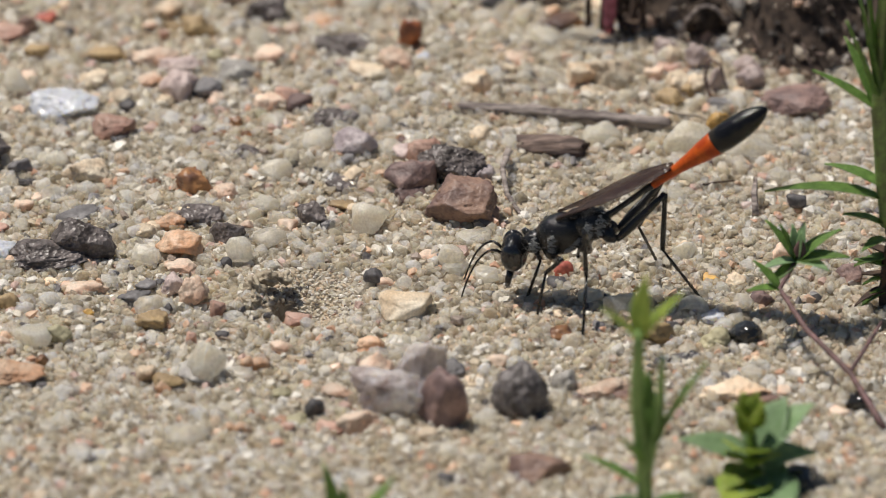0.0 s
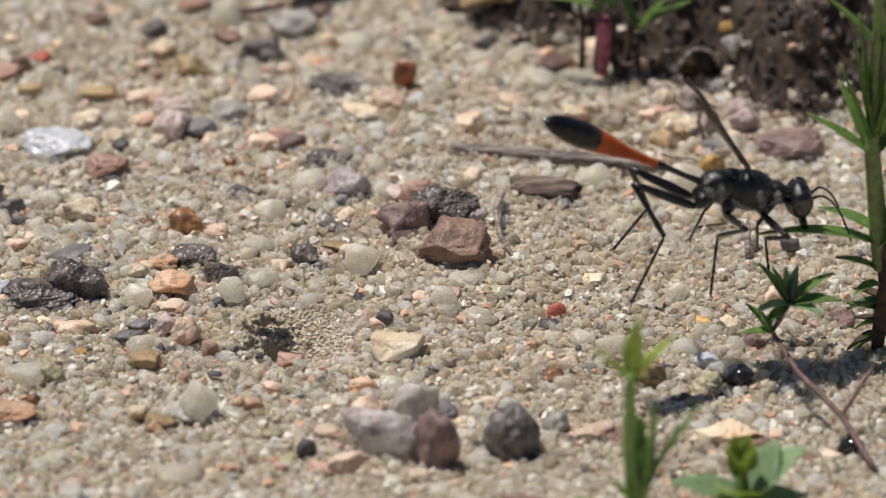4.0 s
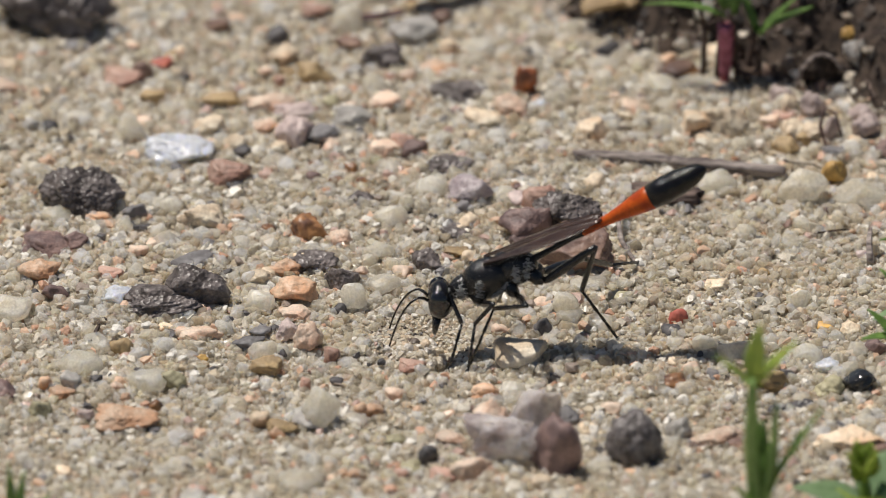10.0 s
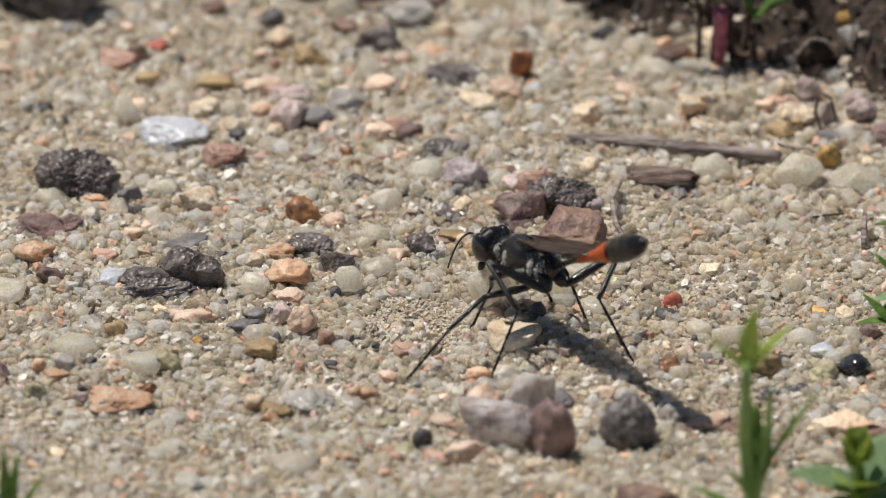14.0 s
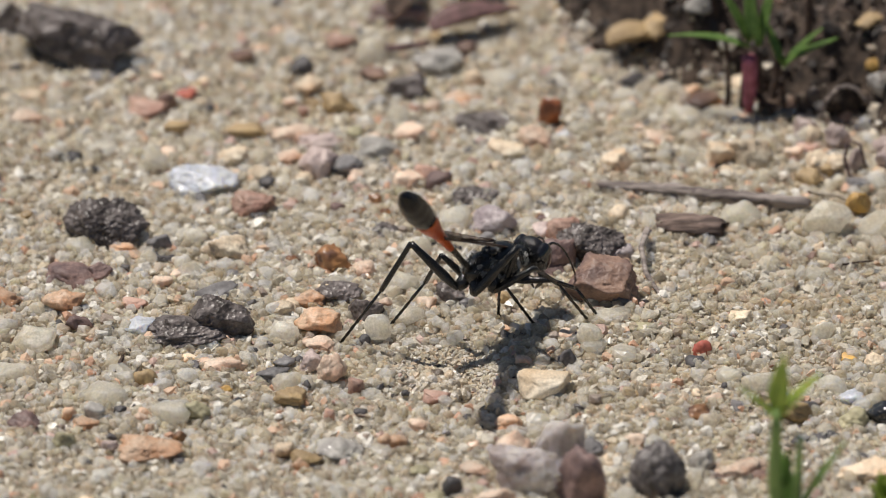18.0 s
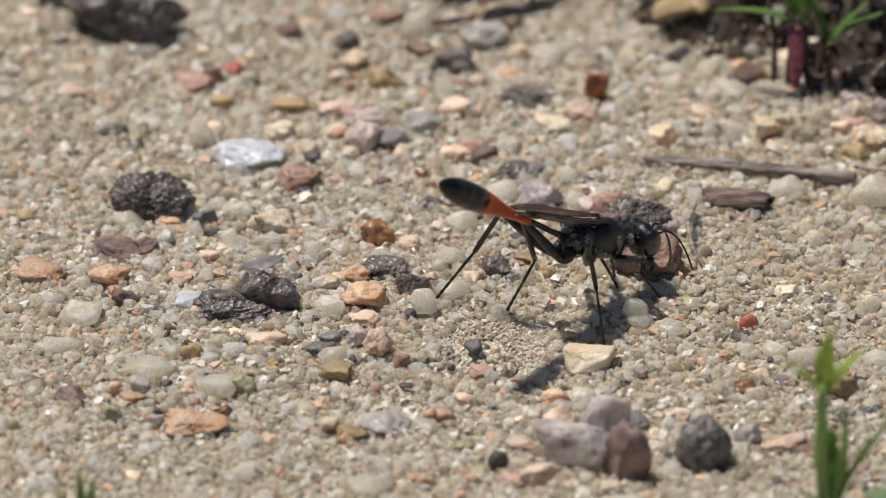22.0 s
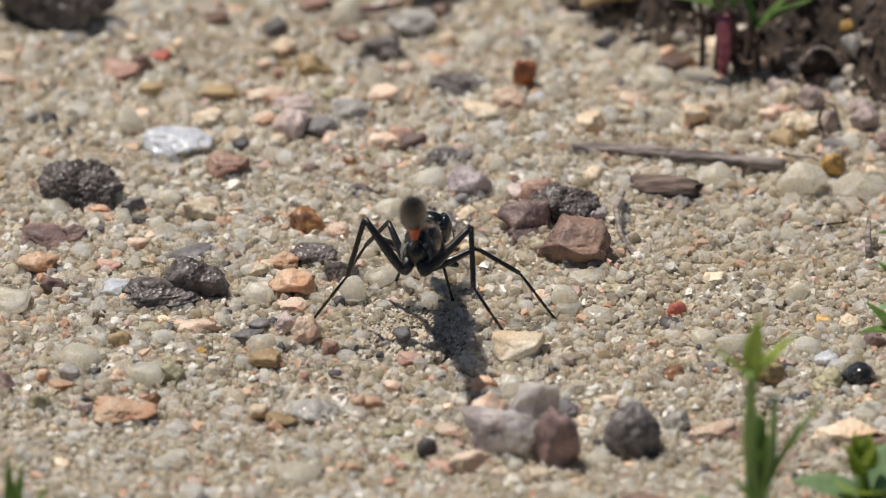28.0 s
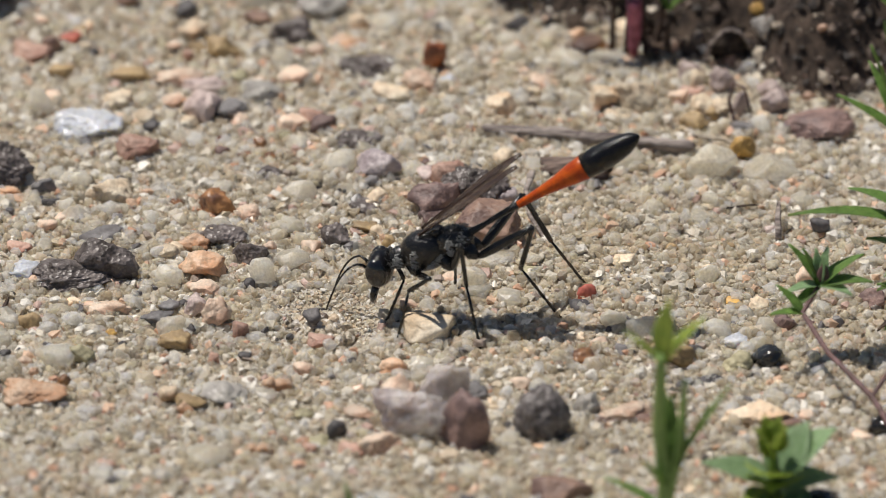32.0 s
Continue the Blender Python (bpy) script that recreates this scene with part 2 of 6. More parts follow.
pebble("pale_blue", -24.53, -6.76, 0.31, 2.61, 2.09, 1.25, 0)
pebble("slate", -26.30, -6.81, 0.12, 1.03, 0.82, 0.78, 0)
pebble("tan", -27.45, -7.94, 0.09, 1.58, 1.19, 0.60, 0)
pebble("lava", -18.60, -6.60, 0.85, 4.30, 3.40, 3.70, 20)
pebble("lava", -20.90, -7.60, 0.45, 6.90, 4.20, 2.50, 14)
pebble("grey", -19.12, -1.42, 0.17, 3.08, 2.25, 1.15, 0)
pebble("salmon", -18.56, -11.66, 0.17, 3.64, 2.25, 1.16, 0)
pebble("rust", -11.96, -6.11, 0.48, 3.40, 2.72, 1.90, 0)
pebble("rust", -12.67, -2.41, 0.20, 2.37, 1.90, 1.35, 0)
pebble("cream", -14.35, -3.78, 0.17, 1.98, 1.58, 1.14, 0)
pebble("lava", -10.63, -1.48, 0.21, 3.64, 2.73, 1.39, 0)
pebble("lava", -8.63, -4.49, 0.35, 2.61, 2.09, 2.36, 0)
pebble("salmon", -11.74, -8.66, 0.14, 2.61, 1.90, 0.97, 0)
pebble("salmon", -10.91, -13.00, 0.45, 2.21, 1.77, 3.03, 0)
pebble("pink", -12.30, -11.33, 0.25, 1.98, 1.58, 1.69, 0)
pebble("brick", -9.22, -14.75, 0.22, 1.19, 0.95, 1.45, 0)
pebble("lava", -2.73, -1.84, 0.28, 2.21, 1.77, 1.83, 0)
pebble("amber", -10.98, 2.31, 0.39, 2.85, 2.28, 2.61, 0)
pebble("cream", -18.61, 4.25, 0.33, 3.48, 2.78, 2.22, 0)
pebble("brick", -16.72, 10.33, 0.53, 3.16, 2.53, 1.75, 0)
pebble("pale_blue", -20.37, 13.94, 0.21, 5.22, 4.15, 2.11, 0)
pebble("cream", -18.23, 17.77, 0.21, 2.21, 1.77, 1.40, 0)
pebble("cream", -16.39, 15.07, 0.22, 2.06, 1.64, 1.45, 0)
pebble("slate", -15.85, 13.89, 0.15, 1.34, 1.08, 1.01, 0)
pebble("pink", -12.19, 15.81, 0.39, 2.85, 2.28, 2.61, 0)
pebble("cream", -12.92, 17.21, 0.20, 1.66, 1.33, 1.35, 0)
pebble("grey", -10.19, 16.11, 0.22, 2.61, 2.09, 1.49, 0)
pebble("pale", -8.00, 18.95, 0.23, 3.32, 2.66, 1.57, 0)
pebble("maroon", -3.76, 13.58, 0.28, 2.17, 1.74, 1.84, 0)
pebble("salmon", -5.77, 13.87, 0.25, 2.37, 1.90, 1.68, 0)
pebble("maroon", -10.73, 9.92, 0.20, 1.19, 0.95, 1.35, 0)
pebble("amber", -9.14, 9.83, 0.12, 1.27, 1.01, 0.82, 0)
pebble("amber", -8.15, 11.10, 0.22, 1.03, 0.82, 1.48, 0)
pebble("lava", -7.32, 6.87, 0.21, 1.98, 1.58, 1.37, 0)
pebble("slate", -4.02, 5.56, 0.13, 1.03, 0.82, 0.89, 0)
pebble("lava", -1.56, 11.53, 0.29, 4.43, 3.54, 1.96, 0)
pebble("violet", 0.23, 7.70, 0.64, 3.40, 2.72, 2.57, 0)
pebble("lava", -0.56, 2.56, 0.16, 3.01, 2.14, 1.09, 0)
pebble("rust", -4.15, 10.86, 0.13, 1.82, 1.46, 0.84, 0)
pebble("red", -21.81, 26.95, 0.13, 1.74, 1.39, 0.87, 0)
pebble("brick", -24.39, 24.63, 0.18, 3.01, 2.37, 1.21, 0)
pebble("tan", -22.40, 21.93, 0.17, 1.98, 1.58, 1.14, 0)
pebble("lava", -6.03, 27.41, 0.33, 3.08, 2.47, 2.23, 0)
pebble("pale", -3.82, 31.07, 0.38, 3.88, 3.10, 2.54, 0)
pebble("quartz", -8.50, 32.72, 0.39, 2.37, 1.90, 2.61, 0)
pebble("rust", -1.98, 26.10, 0.14, 2.85, 1.90, 0.97, 0)
pebble("lava", -0.37, 22.12, 0.29, 4.43, 3.10, 1.95, 0)
pebble("salmon", 3.05, 19.07, 0.63, 2.85, 2.28, 2.51, 0)
pebble("garnet", 4.27, 22.11, 0.99, 1.82, 1.27, 3.30, 0)
pebble("cream", 1.24, 17.67, 0.49, 2.85, 2.28, 1.98, 0)
pebble("pale_blue", 5.27, 20.21, 0.21, 1.78, 1.42, 1.42, 0)
pebble("slate", 6.48, 21.18, 0.13, 1.03, 0.82, 0.89, 0)
pebble("peach", 9.05, 15.87, 0.59, 2.61, 2.09, 2.36, 0)
pebble("quartz", 10.66, 15.78, 0.18, 1.82, 1.46, 1.20, 0)
pebble("cream", 18.49, 17.04, 0.75, 3.32, 2.66, 3.01, 0)
pebble("peach", 16.48, 17.14, 0.56, 2.37, 1.90, 2.81, 0)
pebble("cream", 17.26, 15.44, 0.14, 2.37, 1.90, 0.97, 0)
pebble("salmon", 11.70, 20.25, 0.19, 3.08, 2.47, 1.28, 0)
pebble("quartz", 14.29, 17.73, 0.23, 2.21, 1.77, 1.51, 0)
pebble("tan", 22.65, 14.45, 0.24, 2.21, 1.77, 1.62, 0)
pebble("pink", 22.58, 21.35, 0.49, 2.06, 1.64, 1.98, 0)
pebble("brick", 22.55, 19.16, 0.11, 1.74, 1.39, 0.74, 0)
pebble("pink", 24.77, 19.90, 0.52, 1.82, 1.46, 2.61, 0)
pebble("pink", 28.36, 18.77, 0.33, 2.45, 1.96, 2.19, 0)
pebble("yellow", 25.96, 10.30, 0.63, 1.98, 1.58, 2.09, 0)
pebble("quartz", 23.71, 7.89, 0.76, 3.64, 2.91, 3.04, 0)
pebble("quartz", 17.68, 8.44, 0.45, 3.01, 2.40, 2.26, 0)
pebble("quartz", 28.10, 7.87, 0.31, 4.43, 3.54, 2.09, 0)
pebble("maroon", 4.30, 2.60, 0.70, 4.20, 3.40, 3.20, 15)
pebble("lava", 7.00, 3.80, 0.90, 5.00, 3.60, 3.40, -10)
pebble("brick", 5.30, 6.00, 0.80, 2.60, 2.00, 2.20, 30)
pebble("violet", 9.20, 3.40, 0.40, 2.20, 1.80, 1.80, 0)
pebble("umber", 7.75, -1.90, 1.00, 5.50, 3.80, 4.00, -15)
pebble("maroon", 4.19, 0.78, 0.27, 2.37, 1.90, 1.79, 0)
pebble("red", 4.20, 4.82, 0.14, 1.19, 0.95, 0.95, 0)
pebble("slate", 6.92, 7.73, 0.17, 1.66, 1.33, 1.13, 0)
pebble("quartz", 6.90, -8.55, 0.67, 1.82, 1.46, 2.22, 0)
pebble("ivory", 3.86, -14.66, 0.60, 3.80, 2.75, 1.75, 12)
pebble("rust", 1.32, -19.60, 0.22, 1.98, 1.58, 1.48, 0)
pebble("basalt", 11.48, -28.44, 1.41, 4.05, 3.70, 5.00, 0)
pebble("rosy", 2.73, -28.26, 0.99, 5.93, 4.15, 4.93, 0)
pebble("rosy", 4.66, -26.96, 1.88, 3.76, 2.25, 6.26, 0)
pebble("maroon", 6.19, -29.77, 1.44, 3.56, 2.49, 5.76, 0)
pebble("salmon", 0.40, -30.40, 0.60, 3.20, 2.20, 2.00, 10)
pebble("salmon", 2.08, -25.18, 0.95, 3.32, 2.66, 3.81, 0)
pebble("rust", 1.76, -30.33, 0.12, 2.53, 1.42, 0.81, 0)
pebble("slate", -2.55, -28.58, 0.51, 1.42, 1.14, 1.70, 0)
pebble("rust", -23.21, -23.48, 0.31, 4.67, 3.08, 1.57, 0)
pebble("pink", -26.05, -22.68, 0.15, 1.27, 1.01, 1.03, 0)
pebble("pale", -10.24, -23.06, 0.15, 3.48, 2.78, 1.49, 0)
pebble("quartz", -21.95, -18.26, 0.25, 2.85, 2.28, 1.64, 0)
pebble("moss", -20.08, -18.33, 0.29, 1.82, 1.46, 1.92, 0)
pebble("rust", -27.76, -19.57, 0.12, 1.98, 1.54, 0.79, 0)
pebble("moss", -29.23, -22.53, 0.29, 1.82, 1.46, 1.92, 0)
pebble("brick", -18.21, -32.84, 0.15, 1.42, 1.14, 0.99, 0)
pebble("red", 14.73, -9.68, 0.42, 1.42, 1.14, 1.41, 0)
pebble("amber", 14.43, -18.51, 0.16, 2.21, 1.77, 1.62, 0)
pebble("grey", 17.36, -17.35, 0.16, 1.58, 1.27, 1.05, 0)
pebble("slate", 14.33, -11.14, 0.14, 1.66, 1.33, 0.91, 0)
pebble("obsidian", 26.99, -18.57, 0.52, 2.61, 2.09, 1.72, 0)
pebble("moss", 25.12, -18.89, 0.25, 2.37, 1.90, 1.68, 0)
pebble("peach", 26.31, -26.06, 0.26, 5.46, 2.73, 1.75, 0)
pebble("salmon", 17.23, -25.69, 0.23, 4.43, 2.97, 1.51, 0)
pebble("cream", 17.36, -4.97, 0.18, 1.82, 1.46, 1.20, 0)
pebble("moss", 10.45, -6.64, 0.15, 2.06, 1.64, 0.99, 0)
pebble("tan", 20.85, -18.47, 0.36, 2.85, 2.28, 2.40, 0)
pebble("maroon", 28.36, -13.67, 0.26, 1.82, 1.46, 1.72, 0)
pebble("slate", 18.33, -10.69, 0.10, 1.34, 1.08, 0.67, 0)
pebble("quartz", 18.64, -15.20, 0.38, 2.61, 2.09, 2.56, 0)
pebble("umber", 12.73, -37.44, 0.58, 4.43, 3.54, 2.92, 0)
pebble("slate", 6.42, -38.02, 0.27, 1.58, 1.27, 1.77, 0)
pebble("obsidian", 30.10, -38.64, 0.41, 4.35, 3.48, 2.72, 0)
pebble("slate", 31.14, -0.43, 0.42, 1.42, 1.14, 1.41, 0)
pebble("maroon", 34.40, -10.37, 0.28, 2.21, 1.77, 1.83, 0)
pebble("obsidian", 34.65, -27.61, 0.28, 1.98, 1.58, 1.89, 0)
pebble("maroon", 31.53, 13.92, 0.31, 5.14, 4.03, 2.05, 0)
pebble("quartz", -31.74, -8.95, 0.36, 3.32, 2.66, 2.38, 0)
pebble("maroon", -32.03, -19.74, 0.22, 2.37, 1.90, 1.46, 0)
pebble("rust", -34.48, -2.71, 0.24, 3.56, 2.85, 1.58, 0)
pebble("quartz", -33.00, -12.82, 0.22, 2.37, 1.90, 1.46, 0)
pebble("tan", -17.48, 21.56, 0.15, 3.16, 1.78, 1.01, 0)
pebble("salmon", -13.85, 21.11, 0.17, 3.56, 2.02, 1.14, 0)
pebble("salmon", -5.80, 21.09, 0.18, 2.37, 1.90, 1.23, 0)
pebble("salmon", -32.83, 23.15, 0.18, 3.56, 2.37, 1.21, 0)
pebble("peach", -33.32, 26.06, 0.17, 3.56, 2.02, 1.14, 0)
pebble("quartz", -27.48, 18.67, 0.16, 2.37, 1.90, 1.10, 0)
pebble("umber", -17.85, 32.47, 0.16, 1.82, 1.46, 1.08, 0)
pebble("slate", -13.56, 30.99, 0.20, 1.82, 1.46, 1.31, 0)
pebble("brick", -10.76, 34.90, 0.11, 2.37, 1.42, 0.76, 0)
pebble("maroon", -6.71, 38.91, 0.23, 4.74, 2.02, 1.52, 0)
pebble("umber", -1.79, 33.03, 0.22, 1.58, 1.27, 1.47, 0)
pebble("quartz", 0.65, 28.84, 0.23, 2.77, 2.21, 1.55, 0)
pebble("quartz", 9.54, 26.37, 0.22, 2.37, 1.90, 1.46, 0)
pebble("quartz", 13.95, 22.95, 0.28, 2.77, 2.21, 1.89, 0)
pebble("amber", 15.60, 25.54, 0.22, 2.37, 1.90, 1.46, 0)
pebble("pale", 15.29, 32.91, 0.28, 2.77, 2.21, 1.89, 0)
pebble("quartz", 14.83, 29.24, 0.24, 1.98, 1.58, 1.58, 0)
pebble("tan", 11.21, 31.79, 0.21, 4.35, 2.61, 1.39, 0)
pebble("slate", 10.38, 29.45, 0.12, 1.58, 1.27, 0.82, 0)
pebble("yellow", 28.24, 30.53, 0.21, 1.34, 1.08, 1.42, 0)
pebble("pink", 23.37, 30.47, 0.25, 1.58, 1.27, 1.67, 0)
pebble("cream", 8.04, -14.20, 0.12, 1.34, 1.08, 0.79, 0)
pebble("quartz", 23.66, -14.38, 0.22, 2.37, 1.90, 1.46, 0)
pebble("quartz", -5.67, -5.04, 0.22, 2.37, 1.90, 1.46, 0)
pebble("brick", -3.67, -15.72, 0.11, 1.98, 1.42, 0.72, 0)
pebble("tan", -13.81, -15.82, 0.16, 2.37, 1.90, 1.10, 0)
pebble("grey", -15.02, -12.73, 0.16, 2.37, 1.90, 1.10, 0)
pebble("rust", -6.37, -21.96, 0.17, 1.58, 1.27, 1.16, 0)
pebble("salmon", -4.82, -19.61, 0.14, 1.58, 1.27, 0.94, 0)
pebble("rust", -7.47, -30.58, 0.14, 1.34, 1.08, 0.90, 0)
pebble("salmon", -0.93, -25.69, 0.14, 2.37, 1.78, 0.91, 0)
pebble("tan", -12.55, -24.17, 0.14, 2.37, 1.78, 0.91, 0)
pebble("moss", -4.01, -29.45, 0.14, 2.37, 1.78, 0.91, 0)
pebble("brick", -1.31, -30.58, 0.14, 2.37, 1.78, 0.91, 0)
pebble("quartz", -11.31, -31.85, 0.23, 3.16, 2.53, 1.51, 0)
pebble("grey", 6.81, -23.72, 0.31, 1.98, 1.58, 2.09, 0)
pebble("pale", 14.53, -25.36, 0.39, 1.98, 1.58, 2.58, 0)
pebble("salmon", 9.45, -31.70, 0.14, 2.37, 1.78, 0.91, 0)
pebble("quartz", -5.35, 10.86, 0.22, 2.37, 1.90, 1.46, 0)
pebble("quartz", 2.62, 7.64, 0.22, 2.37, 1.90, 1.46, 0)
pebble("quartz", 4.62, 8.44, 0.22, 2.37, 1.90, 1.46, 0)
pebble("quartz", -6.49, -0.20, 0.15, 1.98, 1.58, 1.02, 0)
pebble("quartz", -21.55, 1.99, 0.26, 1.19, 0.95, 1.74, 0)
pebble("quartz", -26.67, -15.94, 0.24, 3.56, 2.85, 1.58, 0)
pebble("grey", -27.94, 29.42, 0.14, 2.61, 1.86, 0.95, 0)
pebble("salmon", -23.89, 29.53, 0.09, 1.09, 0.87, 0.58, 0)
pebble("umber", -23.08, 25.50, 0.25, 1.52, 1.22, 1.65, 0)
pebble("slate", -20.04, 24.95, 0.10, 0.70, 0.56, 0.64, 0)
pebble("cream", -20.70, 25.59, 0.11, 0.87, 0.70, 0.71, 0)
pebble("quartz", -23.83, 16.70, 0.35, 2.17, 1.74, 2.35, 0)
pebble("slate", -28.02, 15.93, 0.10, 0.52, 0.42, 0.67, 0)
pebble("slate", -23.83, 16.88, 0.12, 0.52, 0.42, 0.78, 0)
pebble("pale", -30.88, 17.80, 0.20, 1.74, 1.39, 1.31, 0)
pebble("slate", -29.46, 17.48, 0.15, 1.22, 0.97, 0.97, 0)
pebble("peach", -13.04, 28.09, 0.19, 2.26, 1.81, 1.26, 0)
pebble("umber", -8.48, 30.07, 0.10, 2.17, 1.33, 0.70, 0)
pebble("pale", -8.05, 25.68, 0.15, 1.22, 0.97, 0.97, 0)
pebble("salmon", -14.32, 25.99, 0.07, 1.30, 0.93, 0.47, 0)
pebble("brick", -13.29, 24.51, 0.11, 0.78, 0.63, 0.73, 0)
pebble("tan", -10.87, 25.50, 0.25, 2.61, 2.09, 1.65, 0)
pebble("brick", -5.41, 24.40, 0.17, 0.96, 0.77, 1.14, 0)
pebble("salmon", -4.20, 25.01, 0.15, 1.48, 1.18, 1.02, 0)
pebble("peach", -1.18, 28.81, 0.25, 1.74, 1.39, 1.66, 0)
pebble("rust", -6.59, 17.82, 0.18, 0.61, 0.49, 1.19, 0)
pebble("pink", -12.23, 19.91, 0.15, 3.04, 1.99, 1.01, 0)
pebble("salmon", -14.22, 17.81, 0.19, 1.91, 1.53, 1.25, 0)
pebble("moss", -9.63, 21.13, 0.16, 1.30, 1.04, 1.07, 0)
pebble("quartz", -1.77, 15.33, 0.21, 2.26, 1.81, 1.39, 0)
pebble("brick", -4.49, 14.80, 0.28, 1.91, 1.53, 1.84, 0)
pebble("grey", -6.58, 15.72, 0.08, 1.74, 0.40, 0.56, 0)
pebble("slate", -26.12, 11.55, 0.06, 0.70, 0.56, 0.40, 0)
pebble("grey", -23.20, 5.24, 0.22, 1.91, 1.53, 1.50, 0)
pebble("quartz", -20.75, 6.00, 0.25, 1.74, 1.39, 1.66, 0)
pebble("slate", -16.30, 9.02, 0.12, 1.30, 1.04, 0.83, 0)
pebble("salmon", -22.89, -0.19, 0.15, 1.48, 1.18, 1.02, 0)
pebble("grey", -24.86, -0.82, 0.06, 1.30, 0.66, 0.42, 0)
pebble("maroon", -27.46, 0.79, 0.27, 2.17, 1.74, 1.78, 0)
pebble("slate", -30.06, -6.01, 0.10, 0.96, 0.77, 0.69, 0)
pebble("amber", -10.75, 11.86, 0.11, 1.22, 0.97, 0.73, 0)
pebble("moss", -6.36, 12.47, 0.13, 1.13, 0.90, 0.88, 0)
pebble("quartz", -2.55, 8.30, 0.30, 2.61, 2.09, 2.02, 0)
pebble("quartz", -5.32, 4.33, 0.28, 2.61, 2.09, 1.90, 0)
pebble("salmon", -8.87, 1.72, 0.19, 1.96, 1.57, 1.24, 0)
pebble("slate", -7.70, 3.55, 0.05, 1.13, 0.66, 0.36, 0)
pebble("cream", -1.95, 6.25, 0.10, 1.30, 1.04, 0.70, 0)
pebble("slate", -2.62, 4.82, 0.10, 0.61, 0.49, 0.66, 0)
pebble("slate", -2.07, 4.66, 0.10, 0.61, 0.49, 0.66, 0)
pebble("tan", -0.56, -0.13, 0.11, 2.17, 1.46, 0.74, 0)
pebble("moss", -5.90, -0.14, 0.12, 0.96, 0.77, 0.81, 0)
pebble("salmon", -7.26, -2.95, 0.15, 1.22, 0.97, 0.97, 0)
pebble("amber", -13.84, 3.03, 0.12, 1.30, 1.04, 0.83, 0)
pebble("quartz", -7.82, -7.24, 0.36, 1.91, 1.53, 2.40, 0)
pebble("slate", -8.80, -7.99, 0.12, 1.04, 0.84, 0.78, 0)
pebble("grey", -14.26, -11.08, 0.11, 1.57, 1.25, 0.72, 0)
pebble("slate", -13.29, -10.66, 0.09, 0.87, 0.70, 0.59, 0)
pebble("quartz", -14.30, -7.47, 0.27, 2.17, 1.74, 1.78, 0)
pebble("quartz", -14.03, -14.01, 0.23, 2.17, 1.74, 1.54, 0)
pebble("brick", -11.05, -18.52, 0.18, 0.78, 0.63, 1.17, 0)
pebble("slate", -8.92, -17.83, 0.08, 0.96, 0.77, 0.56, 0)
pebble("slate", -12.66, -14.16, 0.10, 0.70, 0.56, 0.64, 0)
pebble("quartz", -3.08, -16.35, 0.11, 1.13, 0.90, 0.76, 0)
pebble("slate", -5.82, -15.29, 0.08, 0.61, 0.49, 0.55, 0)
pebble("tan", -23.80, -13.62, 0.23, 1.74, 1.39, 1.54, 0)
pebble("yellow", -18.12, -14.78, 0.10, 1.04, 0.84, 0.66, 0)
pebble("rust", -28.95, -18.56, 0.20, 1.04, 0.84, 1.35, 0)
pebble("pale", -27.20, -18.25, 0.24, 1.48, 1.18, 1.60, 0)
pebble("slate", -17.51, -16.45, 0.08, 0.96, 0.77, 0.56, 0)
pebble("slate", -16.44, -9.48, 0.08, 0.70, 0.56, 0.52, 0)
pebble("salmon", -24.08, -18.82, 0.13, 1.22, 0.97, 0.85, 0)
pebble("slate", -25.46, -17.89, 0.12, 0.96, 0.77, 0.81, 0)
pebble("slate", -24.51, -17.18, 0.07, 0.52, 0.42, 0.45, 0)
pebble("quartz", -25.17, -13.49, 0.16, 1.30, 1.04, 1.07, 0)
pebble("slate", -25.97, -21.27, 0.09, 0.87, 0.70, 0.59, 0)
pebble("slate", -27.57, -22.71, 0.08, 0.52, 0.42, 0.56, 0)
pebble("amber", -21.31, -21.28, 0.14, 1.04, 0.84, 0.90, 0)
pebble("slate", -21.25, -24.42, 0.06, 1.04, 0.80, 0.41, 0)
pebble("slate", -28.53, -27.44, 0.06, 0.70, 0.56, 0.40, 0)
pebble("slate", -26.54, -29.80, 0.12, 0.87, 0.70, 0.83, 0)
pebble("slate", -15.91, -32.85, 0.06, 0.61, 0.49, 0.43, 0)
pebble("rust", -12.93, -24.91, 0.13, 1.22, 0.97, 0.85, 0)
pebble("peach", -14.11, -23.35, 0.19, 1.48, 1.18, 1.26, 0)
pebble("rust", -7.14, -22.18, 0.22, 1.13, 0.90, 1.44, 0)
pebble("moss", -4.80, -25.79, 0.11, 1.57, 1.25, 0.72, 0)
pebble("rust", -8.24, -30.60, 0.15, 1.13, 0.90, 1.00, 0)
pebble("brick", -4.39, -30.61, 0.15, 1.04, 0.84, 1.02, 0)
pebble("umber", -4.96, -33.02, 0.12, 0.96, 0.77, 0.81, 0)
pebble("slate", -0.36, -19.84, 0.05, 0.43, 0.35, 0.36, 0)
pebble("slate", -10.76, -28.50, 0.11, 0.78, 0.63, 0.73, 0)
pebble("quartz", 8.50, -4.99, 0.19, 2.61, 2.09, 1.25, 0)
pebble("salmon", 5.34, -7.20, 0.11, 1.57, 1.25, 0.72, 0)
pebble("slate", 5.92, -8.69, 0.07, 0.87, 0.70, 0.46, 0)
pebble("slate", 7.29, -9.10, 0.08, 0.96, 0.77, 0.56, 0)
pebble("slate", 9.30, -2.86, 0.32, 2.17, 1.74, 2.13, 0)
pebble("tan", 1.02, -2.23, 0.18, 1.13, 0.90, 1.22, 0)
pebble("slate", 14.41, -4.19, 0.04, 0.61, 0.49, 0.30, 0)
